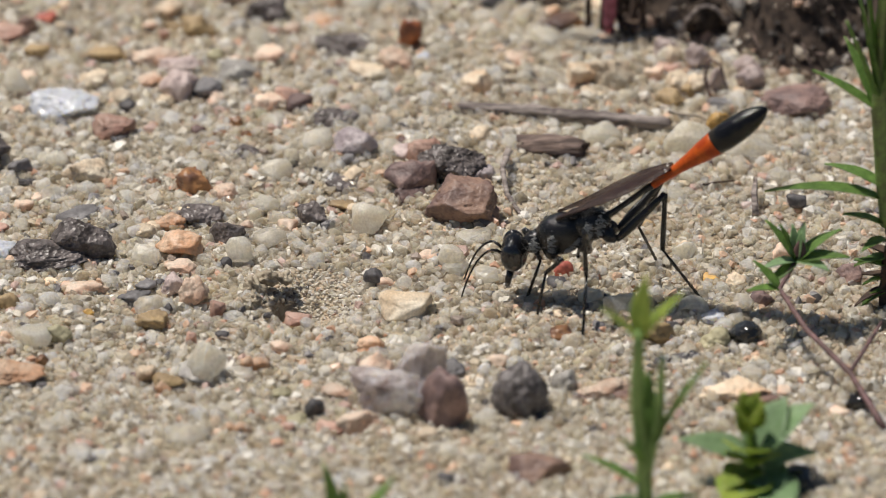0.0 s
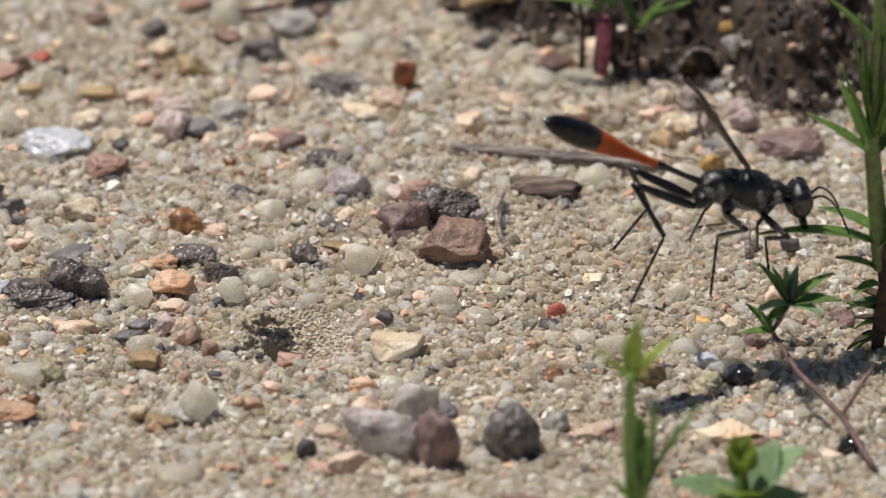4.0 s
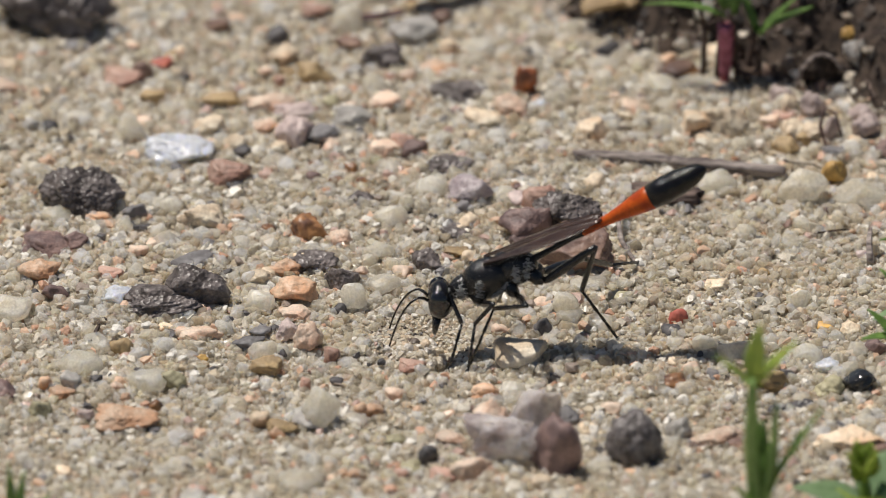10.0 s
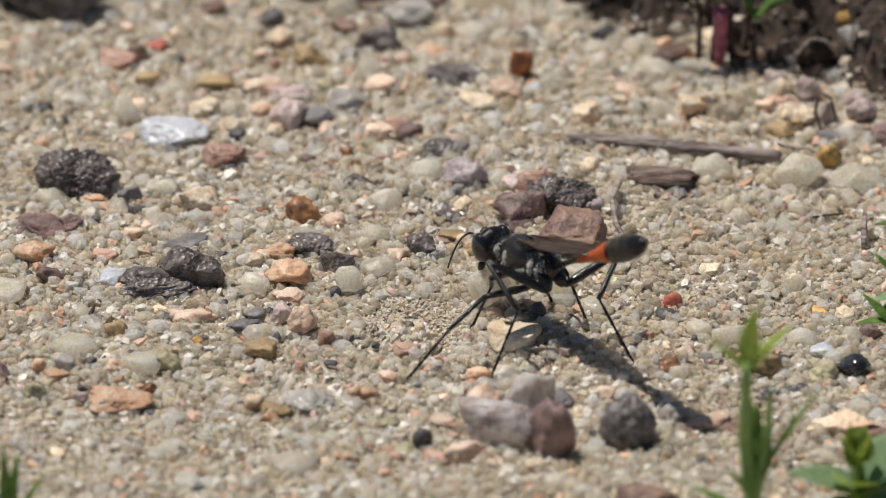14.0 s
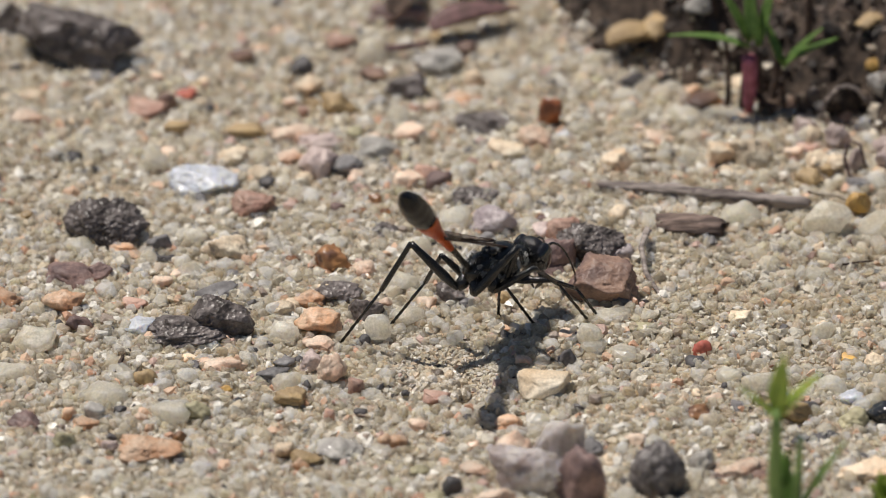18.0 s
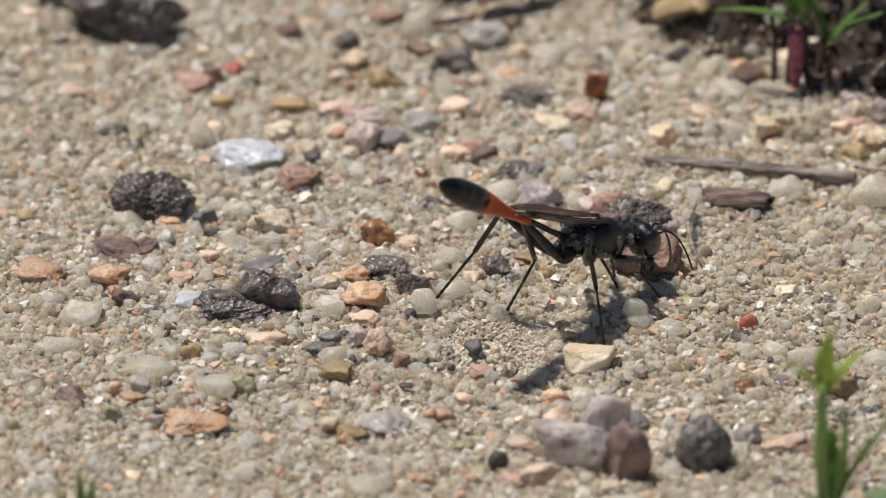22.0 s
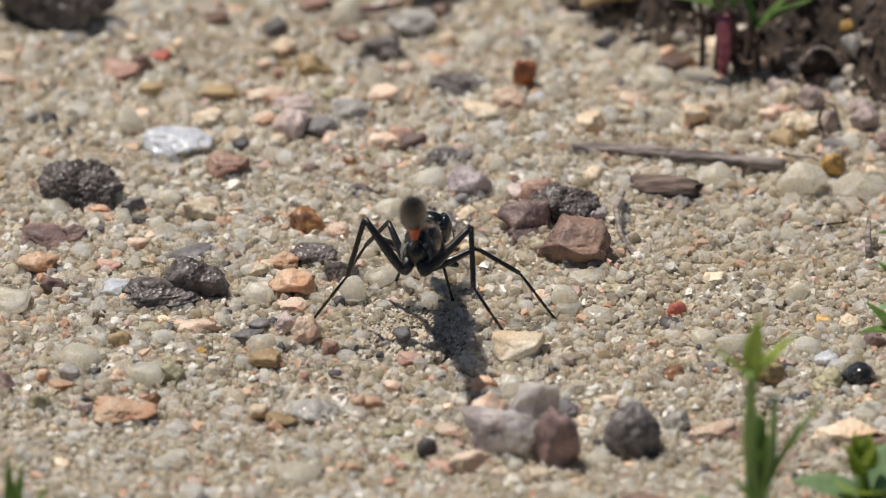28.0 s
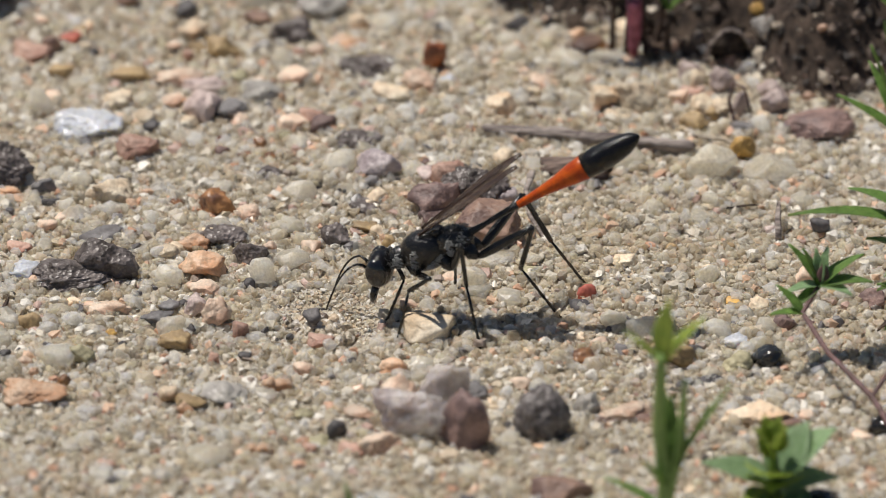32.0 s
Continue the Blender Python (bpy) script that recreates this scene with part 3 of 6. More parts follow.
pebble("slate", 10.01, -12.57, 0.07, 0.87, 0.70, 0.46, 0)
pebble("salmon", 2.38, -10.73, 0.12, 1.30, 1.04, 0.83, 0)
pebble("slate", 20.62, 1.60, 0.12, 0.96, 0.77, 0.81, 0)
pebble("amber", 19.48, -11.87, 0.11, 0.70, 0.56, 0.75, 0)
pebble("quartz", 23.22, -7.10, 0.28, 1.91, 1.53, 1.84, 0)
pebble("cream", 26.67, -10.75, 0.13, 1.48, 1.18, 0.89, 0)
pebble("yellow", 24.92, -10.27, 0.08, 1.30, 1.04, 0.55, 0)
pebble("salmon", 29.89, -7.52, 0.29, 1.48, 1.18, 1.93, 0)
pebble("tan", 20.74, -2.87, 0.10, 1.04, 0.84, 0.66, 0)
pebble("slate", 19.93, -4.16, 0.07, 0.35, 0.28, 0.49, 0)
pebble("brick", 29.19, 3.75, 0.07, 1.48, 0.93, 0.47, 0)
pebble("slate", 16.23, -14.89, 0.16, 0.78, 0.63, 1.07, 0)
pebble("tan", 15.25, -15.29, 0.08, 0.61, 0.49, 0.55, 0)
pebble("slate", 21.37, -21.82, 0.09, 1.48, 1.18, 0.62, 0)
pebble("slate", 22.42, -21.46, 0.10, 1.65, 1.32, 0.68, 0)
pebble("slate", 23.60, -20.93, 0.10, 1.30, 1.04, 0.70, 0)
pebble("pale_blue", 24.80, -15.79, 0.14, 2.00, 1.60, 0.96, 0)
pebble("umber", 15.67, -26.77, 0.10, 2.17, 1.33, 0.70, 0)
pebble("umber", 28.03, -27.03, 0.13, 2.61, 1.46, 0.84, 0)
pebble("umber", 18.58, -26.48, 0.16, 1.74, 1.39, 1.06, 0)
pebble("cream", 8.54, -25.01, 0.18, 2.00, 1.60, 1.22, 0)
pebble("slate", 7.78, -23.78, 0.13, 0.70, 0.56, 0.86, 0)
pebble("slate", 4.49, 28.39, 0.11, 1.13, 0.90, 0.76, 0)
pebble("moss", 7.53, 28.55, 0.16, 1.30, 1.04, 1.07, 0)
pebble("rust", 3.25, 18.78, 0.10, 1.74, 1.33, 0.68, 0)
pebble("brick", 7.70, 23.49, 0.08, 1.57, 1.06, 0.54, 0)
pebble("amber", 9.68, 18.72, 0.14, 1.04, 0.84, 0.90, 0)
pebble("maroon", 12.64, 21.35, 0.17, 0.96, 0.77, 1.14, 0)
pebble("quartz", 9.72, 23.71, 0.32, 1.48, 1.18, 2.14, 0)
pebble("rust", 13.82, 29.47, 0.11, 1.48, 1.18, 0.76, 0)
pebble("salmon", 15.53, 20.68, 0.18, 1.30, 1.04, 1.19, 0)
pebble("slate", 16.63, 21.49, 0.09, 0.78, 0.63, 0.62, 0)
pebble("quartz", 18.46, 15.00, 0.16, 1.22, 0.97, 1.09, 0)
pebble("quartz", 16.38, 23.95, 0.19, 3.91, 2.26, 1.25, 0)
pebble("yellow", 21.45, 18.82, 0.07, 0.78, 0.63, 0.50, 0)
pebble("tan", 23.80, 15.78, 0.18, 1.22, 0.97, 1.20, 0)
pebble("pink", 25.90, 16.57, 0.42, 1.30, 1.04, 2.80, 0)
pebble("grey", 26.25, 14.27, 0.12, 2.44, 1.20, 0.78, 0)
pebble("quartz", 19.43, 13.26, 0.14, 0.87, 0.70, 0.94, 0)



# ---- loose grains ----
def grain_field(name, count, sizes, mat, label, seed, corners=12, flat=0.7, sunk=0.25, box=(-41, 43, -44, 46), sparse=0.0):
    """Loose grains lying on the sand, thinned out in patches."""
    rng = np.random.default_rng(seed)
    shapes = []
    while len(shapes) < 40:
        q = shard(rng, corners)
        if len(q[0]) == corners and len(q[1]) == 2 * corners - 4:
            shapes.append(q)
    nv = corners
    stack, tris = np.array([q for q, _ in shapes]), np.array([q for _, q in shapes])
    px_, py_ = rng.uniform(box[0], box[1], count), rng.uniform(box[2], box[3], count)
    size = sizes[0] * (sizes[1] / sizes[0]) ** (rng.random(count) ** 2.0)
    keep = rng.random(count)
    h, ok = np.zeros(count), np.ones(count, bool)
    for i in range(count):
        x, y = float(px_[i]), float(py_[i])
        patch = noise.noise(Vector((x * 0.09, y * 0.09, 5.5))) - 1.2 * math.exp(-(((x - 15) / 9) ** 2 + ((y + 4) / 7) ** 2)) - 0.8 * math.exp(-(((x + 2) / 4) ** 2 + ((y + 11) / 4) ** 2))
        if keep[i] < sparse * (0.55 - patch) or (size[i] > 0.5 and math.hypot(x - HOLE[0] - 1.2, y - HOLE[1] - 1.2) < 3.8):
            ok[i] = False
            continue
        h[i] = ground_height(x, y)
    px_, py_, size, h = px_[ok], py_[ok], size[ok], h[ok]
    n = len(h)
    ang = rng.uniform(0, 2 * math.pi, (n, 3))
    c, sn = np.cos(ang), np.sin(ang)
    rx, ry, rz = (np.zeros((n, 3, 3)) for _ in range(3))
    rx[:, 0, 0], rx[:, 1, 1], rx[:, 2, 2], rx[:, 1, 2], rx[:, 2, 1] = 1, c[:, 0], c[:, 0], -sn[:, 0], sn[:, 0]
    ry[:, 1, 1], ry[:, 0, 0], ry[:, 2, 2], ry[:, 0, 2], ry[:, 2, 0] = 1, c[:, 1], c[:, 1], sn[:, 1], -sn[:, 1]
    rz[:, 2, 2], rz[:, 0, 0], rz[:, 1, 1], rz[:, 0, 1], rz[:, 1, 0] = 1, c[:, 2], c[:, 2], -sn[:, 2], sn[:, 2]
    turn = rz @ ry @ rx
    form = np.stack([np.ones(n), rng.uniform(0.65, 1.0, n), rng.uniform(0.6, 1.0, n)], 1)
    pick = rng.integers(0, 40, n)
    pts = stack[pick] * form[:, None, :] * size[:, None, None]
    pts = np.einsum("nij,nkj->nki", turn, pts)
    pts[:, :, 2] *= flat
    pts += np.stack([px_, py_, h + size * (0.5 - sunk) * 0.5], 1)[:, None, :]
    faces = (tris[pick] + (np.arange(n) * nv)[:, None, None]).reshape(-1, 3)
    me = bpy.data.meshes.new(name)
    me.vertices.add(n * nv)
    me.vertices.foreach_set("co", (pts.reshape(-1) * MM).astype(np.float32))
    me.loops.add(len(faces) * 3)
    me.loops.foreach_set("vertex_index", faces.reshape(-1).astype(np.int32))
    me.polygons.add(len(faces))
    me.polygons.foreach_set("loop_start", np.arange(0, len(faces) * 3, 3, dtype=np.int32))
    me.polygons.foreach_set("use_smooth", np.zeros(len(faces), bool))
    me.materials.append(mat)
    me.update(calc_edges=True)
    me.validate()
    return tagged(new(name, me), label, "gravel", kind="stuff")


def grain_material(name, stops, rough, clear=0.0, sheen=0.0, glow=0.0, deep=0.0, alpha=1.0):
    m = material(name, (0.5, 0.5, 0.5), rough, None, 900, 1.0, 0.12, spec=0.8, gloss=0.25, island=True, clear=clear, sheen=sheen, glow=glow, deep=deep, alpha=alpha)
    n, l = m.node_tree.nodes, m.node_tree.links
    geo = next(q for q in n if q.type == "NEW_GEOMETRY")
    ramp = n.new("ShaderNodeValToRGB")
    ramp.color_ramp.interpolation = "CONSTANT"
    els = ramp.color_ramp.elements
    while len(els) < len(stops):
        els.new(0.5)
    for e, (pos, col) in zip(els, stops):
        e.position, e.color = pos, (*col, 1)
    l.new(geo.outputs["Random Per Island"], ramp.inputs[0])
    hsv = next(q for q in n if q.type == "HUE_SAT")
    l.new(ramp.outputs[0], hsv.inputs["Color"])
    return m


MIX = [(0.0, (0.80, 0.74, 0.62)), (0.22, (0.70, 0.63, 0.51)), (0.40, (0.85, 0.81, 0.73)), (0.60, (0.60, 0.50, 0.35)), (0.68, (0.70, 0.48, 0.33)),
       (0.80, (0.58, 0.34, 0.22)), (0.86, (0.52, 0.36, 0.30)), (0.92, (0.34, 0.27, 0.22)), (0.965, (0.12, 0.11, 0.11))]
CLEAR = [(0.0, (0.87, 0.80, 0.65)), (0.24, (0.72, 0.64, 0.49)), (0.42, (0.94, 0.90, 0.81)), (0.64, (0.83, 0.69, 0.53)), (0.76, (0.58, 0.49, 0.36)), (0.86, (0.81, 0.75, 0.56)), (0.94, (0.40, 0.35, 0.27))]
G_CLEAR = grain_material("quartz_grain", CLEAR, 0.2, 0.0, 0.15, 0.45, deep=0.0012, alpha=0.62)
G_SPARK = grain_material("sparkling_grain", CLEAR, 0.09, 0.0, 0.4, 0.35, alpha=0.75)
MILKY = [(0.0, (0.94, 0.90, 0.80)), (0.35, (0.86, 0.78, 0.63)), (0.6, (0.95, 0.93, 0.86)), (0.82, (0.88, 0.77, 0.60)), (0.93, (0.74, 0.63, 0.48))]
G_MILKY = grain_material("milky_grain", MILKY, 0.24, sheen=0.12, deep=0.0016, alpha=0.65, glow=0.4)
G_MIX = grain_material("mixed_grain", MIX, 0.45, 0.0, 0.2, 0.15)
G_DARK = grain_material("dark_grain", [(0.0, (0.07, 0.06, 0.055)), (0.4, (0.16, 0.11, 0.085)), (0.65, (0.28, 0.15, 0.09)), (0.85, (0.20, 0.19, 0.19))], 0.3, 0.0, 0.2)
FINE = [(0.0, (0.82, 0.76, 0.64)), (0.25, (0.72, 0.64, 0.51)), (0.45, (0.91, 0.86, 0.79)), (0.62, (0.64, 0.55, 0.41)), (0.78, (0.76, 0.61, 0.44)), (0.88, (0.39, 0.34, 0.27)), (0.95, (0.21, 0.17, 0.14))]
G_FINE = grain_material("fine_grain", FINE, 0.22, 0.0, 0.1, 0.2, alpha=0.75)
grain_field("coarse_gravel", 420, (0.9, 1.5), G_MIX, "mixed coloured gravel scattered over the sand", 11, 26, 0.7, 0.3, sparse=0.5)
grain_field("quartz_gravel", 3000, (0.85, 1.8), G_MILKY, "milky quartz gravel scattered over the sand", 12, 24, 0.75, 0.25, sparse=0.7)
grain_field("small_gravel", 11500, (0.45, 1.1), G_MIX, "small mixed gravel covering the sand", 13, 14, 0.8, 0.1, sparse=0.3)
grain_field("small_quartz", 46000, (0.5, 1.1), G_CLEAR, "small milky quartz gravel covering the sand", 15, 14, 0.85, 0.1, sparse=0.25)
grain_field("sand_grains", 18000, (0.22, 0.5), G_FINE, "coarse mixed sand grains covering the ground", 14, 10)
grain_field("quartz_sand", 34000, (0.32, 0.65), G_SPARK, "clear quartz sand grains covering the ground", 16, 10)
grain_field("dark_sand", 7000, (0.2, 0.48), G_DARK, "dark mineral grains strewn in the sand", 18, 10)
grain_field("burrow_sand", 2600, (0.25, 0.5), G_FINE, "fine sand dug out round the burrow", 17, 10, box=(HOLE[0] - 4, HOLE[0] + 6, HOLE[1] - 3.5, HOLE[1] + 6))

# pebbles that stand out singly among the gravel
rng = np.random.default_rng(23)
for kind, count, lo, hi in (("quartz", 110, 1.0, 2.1), ("salmon", 20, 0.8, 1.6), ("rust", 14, 0.7, 1.3), ("cream", 24, 0.9, 1.7), ("pink", 12, 0.9, 1.6), ("tan", 18, 0.8, 1.6),
                            ("grey", 8, 0.8, 1.5), ("maroon", 12, 0.7, 1.3), ("slate", 12, 0.5, 1.0), ("peach", 14, 0.8, 1.5), ("amber", 8, 0.7, 1.2), ("brick", 7, 0.6, 1.1)):
    forms = []
    for k in range(6):
        v, f = shard(rng, 34) if kind == "quartz" else lump(3, rng, 18, 0.12)
        forms.append(from_arrays(kind + "_pebble", v * np.array((1, rng.uniform(0.7, 0.95), rng.uniform(0.5, 0.75))) * MM, f.tolist(), ROCK[kind][0], kind != "quartz"))
    for k in range(count):
        x, y = rng.uniform(-42, 42), rng.uniform(-42, 52)
        while math.hypot(x - HOLE[0] - 1, y - HOLE[1] - 1) < 4.6 or ((x - 15) / 9) ** 2 + ((y + 4) / 7) ** 2 < 0.8 or (x > 10 and y > 26):
            x, y = rng.uniform(-42, 42), rng.uniform(-42, 52)
        w = rng.uniform(lo, hi)
        ob = forms[k] if k < 6 else new(kind + "_pebble", forms[k % 6].data)
        tagged(ob, ROCK[kind][2], "pebble", "pebbles on the sand")
        ob.matrix_world = pose(x * MM, y * MM, (ground_height(x, y) + 0.16 * w) * MM, 0, 0, rng.uniform(0, 360)) @ Matrix.Scale(w, 4)


# ---- soft shapes ----
def tube(bm, points, radii, seg=8):
    """A round bar along a line, closed at both ends."""
    points = [Vector(p) for p in points]
    rings, side = [], None
    for i, p in enumerate(points):
        d = (points[min(i + 1, len(points) - 1)] - points[max(i - 1, 0)]).normalized()
        if side is None:
            side = d.cross(Vector((0, 0, 1)) if abs(d.z) < 0.9 else Vector((0, 1, 0))).normalized()
        side = (side - d * side.dot(d)).normalized()
        other = d.cross(side)
        rings.append([bm.verts.new(p + (side * math.cos(a) + other * math.sin(a)) * radii[i]) for a in (2 * math.pi * k / seg for k in range(seg))])
    for a, b in zip(rings, rings[1:]):
        for k in range(seg):
            bm.faces.new((a[k], a[(k + 1) % seg], b[(k + 1) % seg], b[k]))
    bm.faces.new(rings[0][::-1])
    bm.faces.new(rings[-1])
    return bm


def turned(profile, seg=24):
    """A body along x: rows of x, half width, half height, height of the middle (mm)."""
    bm = bmesh.new()
    rings = []
    for x, ry, rz, zc in profile:
        rings.append([bm.verts.new((x * MM, ry * math.cos(a) * MM, (zc + rz * math.sin(a)) * MM)) for a in (2 * math.pi * k / seg for k in range(seg))])
    for a, b in zip(rings, rings[1:]):
        for k in range(seg):
            bm.faces.new((a[k], a[(k + 1) % seg], b[(k + 1) % seg], b[k]))
    bm.faces.new(rings[0][::-1])
    bm.faces.new(rings[-1])
    bmesh.ops.recalc_face_normals(bm, faces=bm.faces)
    return bm


def rounded(x0, x1, ry, rz, zc=0.0, n=12, power=0.5, drop=0.0):
    """Profile of a rounded body from x0 to x1."""
    rows = []
    for i in range(n + 1):
        x = x0 + (x1 - x0) * (1 - math.cos(math.pi * i / n)) / 2
        u = -1 + 2 * (x - x0) / (x1 - x0)
        k = max(1 - u * u, 0.002) ** power
        rows.append((x, ry * k, rz * k, zc - drop * u))
    return rows


# ---- twigs and plants ----
BARK = material("weathered_wood", (0.40, 0.345, 0.31), 0.8, (0.12, 0.095, 0.088), 900, 1.0, 0.1, patch=420, stretch=0.1)
BROWN_BARK = material("brown_bark", (0.24, 0.175, 0.145), 0.8, (0.08, 0.056, 0.048), 900, 1.0, 0.1, patch=420, stretch=0.1)
GREEN = material("leaf_green", (0.20, 0.33, 0.085), 0.45, (0.13, 0.23, 0.055), 900, 0.3, 0.15, spec=0.5, patch=300, glow=0.5)
YOUNG = material("young_leaf", (0.40, 0.48, 0.10), 0.45, (0.28, 0.39, 0.08), 900, 0.3, 0.15, spec=0.5, patch=300, glow=0.5)
BLUISH = material("bluish_leaf", (0.32, 0.46, 0.25), 0.5, (0.25, 0.39, 0.19), 900, 0.3, 0.15, spec=0.5, patch=300, glow=0.5)
STEM = material("green_stem", (0.22, 0.32, 0.09), 0.5, (0.17, 0.20, 0.08), 900, 0.4, 0.1, patch=300)
PALE_STEM = material("pale_stem", (0.31, 0.46, 0.15), 0.5, (0.23, 0.36, 0.11), 900, 0.4, 0.1, patch=300, glow=0.2)
REDSTEM = material("red_stem", (0.20, 0.11, 0.11), 0.6, (0.11, 0.065, 0.06), 900, 0.4, 0.1, patch=300)
PINK = material("pink_stem", (0.42, 0.13, 0.19), 0.5, (0.20, 0.05, 0.07), 900, 0.3, 0.1, patch=300)
WOODY = material("woody_base", (0.10, 0.065, 0.045), 0.85, (0.05, 0.035, 0.03), 1200, 0.9, 0.1, patch=300)
DRY = material("dry_flake", (0.58, 0.52, 0.42), 0.8, (0.40, 0.34, 0.27), 1400, 0.6, 0.1, patch=400)


def stick(name, points, radii, mat, label, wob=0.05, seed=1):
    """A dry stick through points in mm, split and knobbly."""
    rng = random.Random(seed)
    bm = bmesh.new()
    pts, rad = [], []
    for i in range(len(points) - 1):
        a, b = Vector(points[i]), Vector(points[i + 1])
        k = max(2, int((b - a).length / 0.5))
        for j in range(k if i < len(points) - 2 else k + 1):
            u = j / k
            pts.append((a.lerp(b, u) + Vector((0, rng.uniform(-wob, wob), rng.uniform(-wob, wob)))) * MM)
            rad.append((radii[i] * (1 - u) + radii[i + 1] * u) * rng.uniform(0.95, 1.05) * MM)
    seg = 18
    tube(bm, pts, rad, seg)
    bm.verts.ensure_lookup_table()
    groove = [rng.uniform(0.72, 1.1) for _ in range(seg)]
    for i, p in enumerate(pts):
        for k in range(seg):
            q = bm.verts[i * seg + k]
            g = groove[k] + 0.12 * noise.noise(Vector((i * 0.3, k * 1.7, seed)))
            if i in (0, len(pts) - 1):
                q.co += (pts[1] - pts[0]).normalized() * rng.uniform(-0.35, 0.35) * MM
            q.co = p + (q.co - p) * g
    ob = part(name, bm, mat)
    return tagged(ob, label, "twig")


def leaf(parent, at, azimuth, rise, length, width, droop, mat, fold=0.25, name="leaf"):
    """A leaf blade with a folded midrib and some thickness; at in mm in the plant's space, azimuth and rise in degrees."""
    bm = bmesh.new()
    n = 9
    rows = []
    for i in range(n + 1):
        u = i / n
        half = width / 2 * (math.sin(math.pi * min(1, 0.08 + 0.92 * u) ** 0.75)) + 0.04
        x = length * u
        z = -droop * length * u * u
        rows.append([(x, -half, z + fold * half), (x, -half * 0.5, z + fold * half * 0.35), (x, 0, z), (x, half * 0.5, z + fold * half * 0.35), (x, half, z + fold * half)])
    top = [[bm.verts.new(Vector(p) * MM) for p in r] for r in rows]
    low = [[bm.verts.new((Vector(p) - Vector((0, 0, 0.16 - 0.05 * abs(k - 2)))) * MM) for k, p in enumerate(r)] for r in rows]
    for i in range(n):
        for k in range(4):
            bm.faces.new((top[i][k], top[i + 1][k], top[i + 1][k + 1], top[i][k + 1]))
            bm.faces.new((low[i][k], low[i][k + 1], low[i + 1][k + 1], low[i + 1][k]))
        bm.faces.new((top[i][0], low[i][0], low[i + 1][0], top[i + 1][0]))
        bm.faces.new((top[i][4], top[i + 1][4], low[i + 1][4], low[i][4]))
    for i, flip in ((0, False), (n, True)):
        for k in range(4):
            q = (top[i][k], top[i][k + 1], low[i][k + 1], low[i][k])
            bm.faces.new(q[::-1] if flip else q)
    bmesh.ops.recalc_face_normals(bm, faces=bm.faces)
    ob = part(name, bm, mat, parent)
    ob.matrix_basis = pose(at[0] * MM, at[1] * MM, at[2] * MM, 0, -rise, azimuth)
    return ob


def plant(name, base, label):
    ob = new(name)
    ob.location = Vector(base) * MM
    return tagged(ob, label, "plant")


def stem(parent, points, radii, mat, name="stem"):
    bm = bmesh.new()
    fine, rad = [], []
    for i in range(len(points) - 1):
        for j in range(4):
            fine.append(Vector(points[i]).lerp(Vector(points[i + 1]), j / 4) * MM)
            rad.append((radii[i] + (radii[i + 1] - radii[i]) * j / 4) * MM)
    fine.append(Vector(points[-1]) * MM)
    rad.append(radii[-1] * MM)
    tube(bm, fine, rad, 10)
    return part(name, bm, mat, parent)


# grey twig, broken log piece, bent stalk, pale flake
stick("dry_twig", [(7.75, 12.60, 0.70), (12.62, 12.04, 0.70), (17.39, 10.81, 0.80), (22.49, 10.18, 0.70)], [0.46, 0.55, 0.56, 0.52], BARK, "weathered grey dry twig lying on gravel", 0.09, 3)
stick("bark_piece", [(11.97, 7.03, 0.80), (14.15, 6.62, 0.90), (16.36, 6.06, 0.90)], [0.66, 0.9, 0.75], BROWN_BARK, "broken piece of grey brown bark on sand", 0.05, 5)
stick("bent_stalk", [(11.03, 4.84, 1.60), (10.60, 2.10, 1.80), (10.90, 0.09, 0.90), (12.14, -2.82, 0.30)], [0.3, 0.2, 0.18, 0.14], BARK, "thin bent dry stalk resting on sand", 0.05, 7)
stick("thin_straw", [(22.59, 11.52, 0.90), (24.58, 11.21, 0.80), (26.17, 10.54, 0.40)], [0.14, 0.12, 0.1], DRY, "thin straw coloured stalk beside a pebble", 0.05, 8)
stick("dark_splinter", [(-25.88, -12.97, 0.40), (-25.41, -11.14, 0.60)], [0.2, 0.15], WOODY, "short dark splinter of wood in sand", 0.03, 9)
stick("small_stalk", [(28.27, -1.47, 0.20), (28.20, -0.43, 1.20), (28.31, 0.85, 1.60)], [0.25, 0.22, 0.14], BARK, "short dry brown stalk standing in sand", 0.08, 10)
stick("red_splinter", [(-7.48, 32.87, 0.50), (-4.56, 33.53, 0.60)], [0.3, 0.25], REDSTEM, "reddish brown splinter of wood on gravel", 0.05, 11)
stick("dark_straw", [(24.40, 2.32, 0.30), (26.78, 2.70, 0.40)], [0.08, 0.06], WOODY, "thin dark straw lying on sand", 0.03, 12)
v, f = lump(4, np.random.default_rng(77), 10, 0.25)
flake = from_arrays("bark_flake", v * np.array((4.2, 2.6, 0.8)) * MM, f.tolist(), DRY)
flake.matrix_world = Matrix.Translation(Vector((6.22, 11.37, 0.30)) * MM)
tagged(flake, "pale dry flake of bark lying on gravel", "bark")
v, f = lump(4, np.random.default_rng(79), 10, 0.3)
flake = from_arrays("bark_flake", v * np.array((1.6, 1.2, 1.0)) * MM, f.tolist(), DRY)
flake.matrix_world = Matrix.Translation(Vector((12.36, 7.25, 1.00)) * MM)
tagged(flake, "pale torn end of bark on sand", "bark")

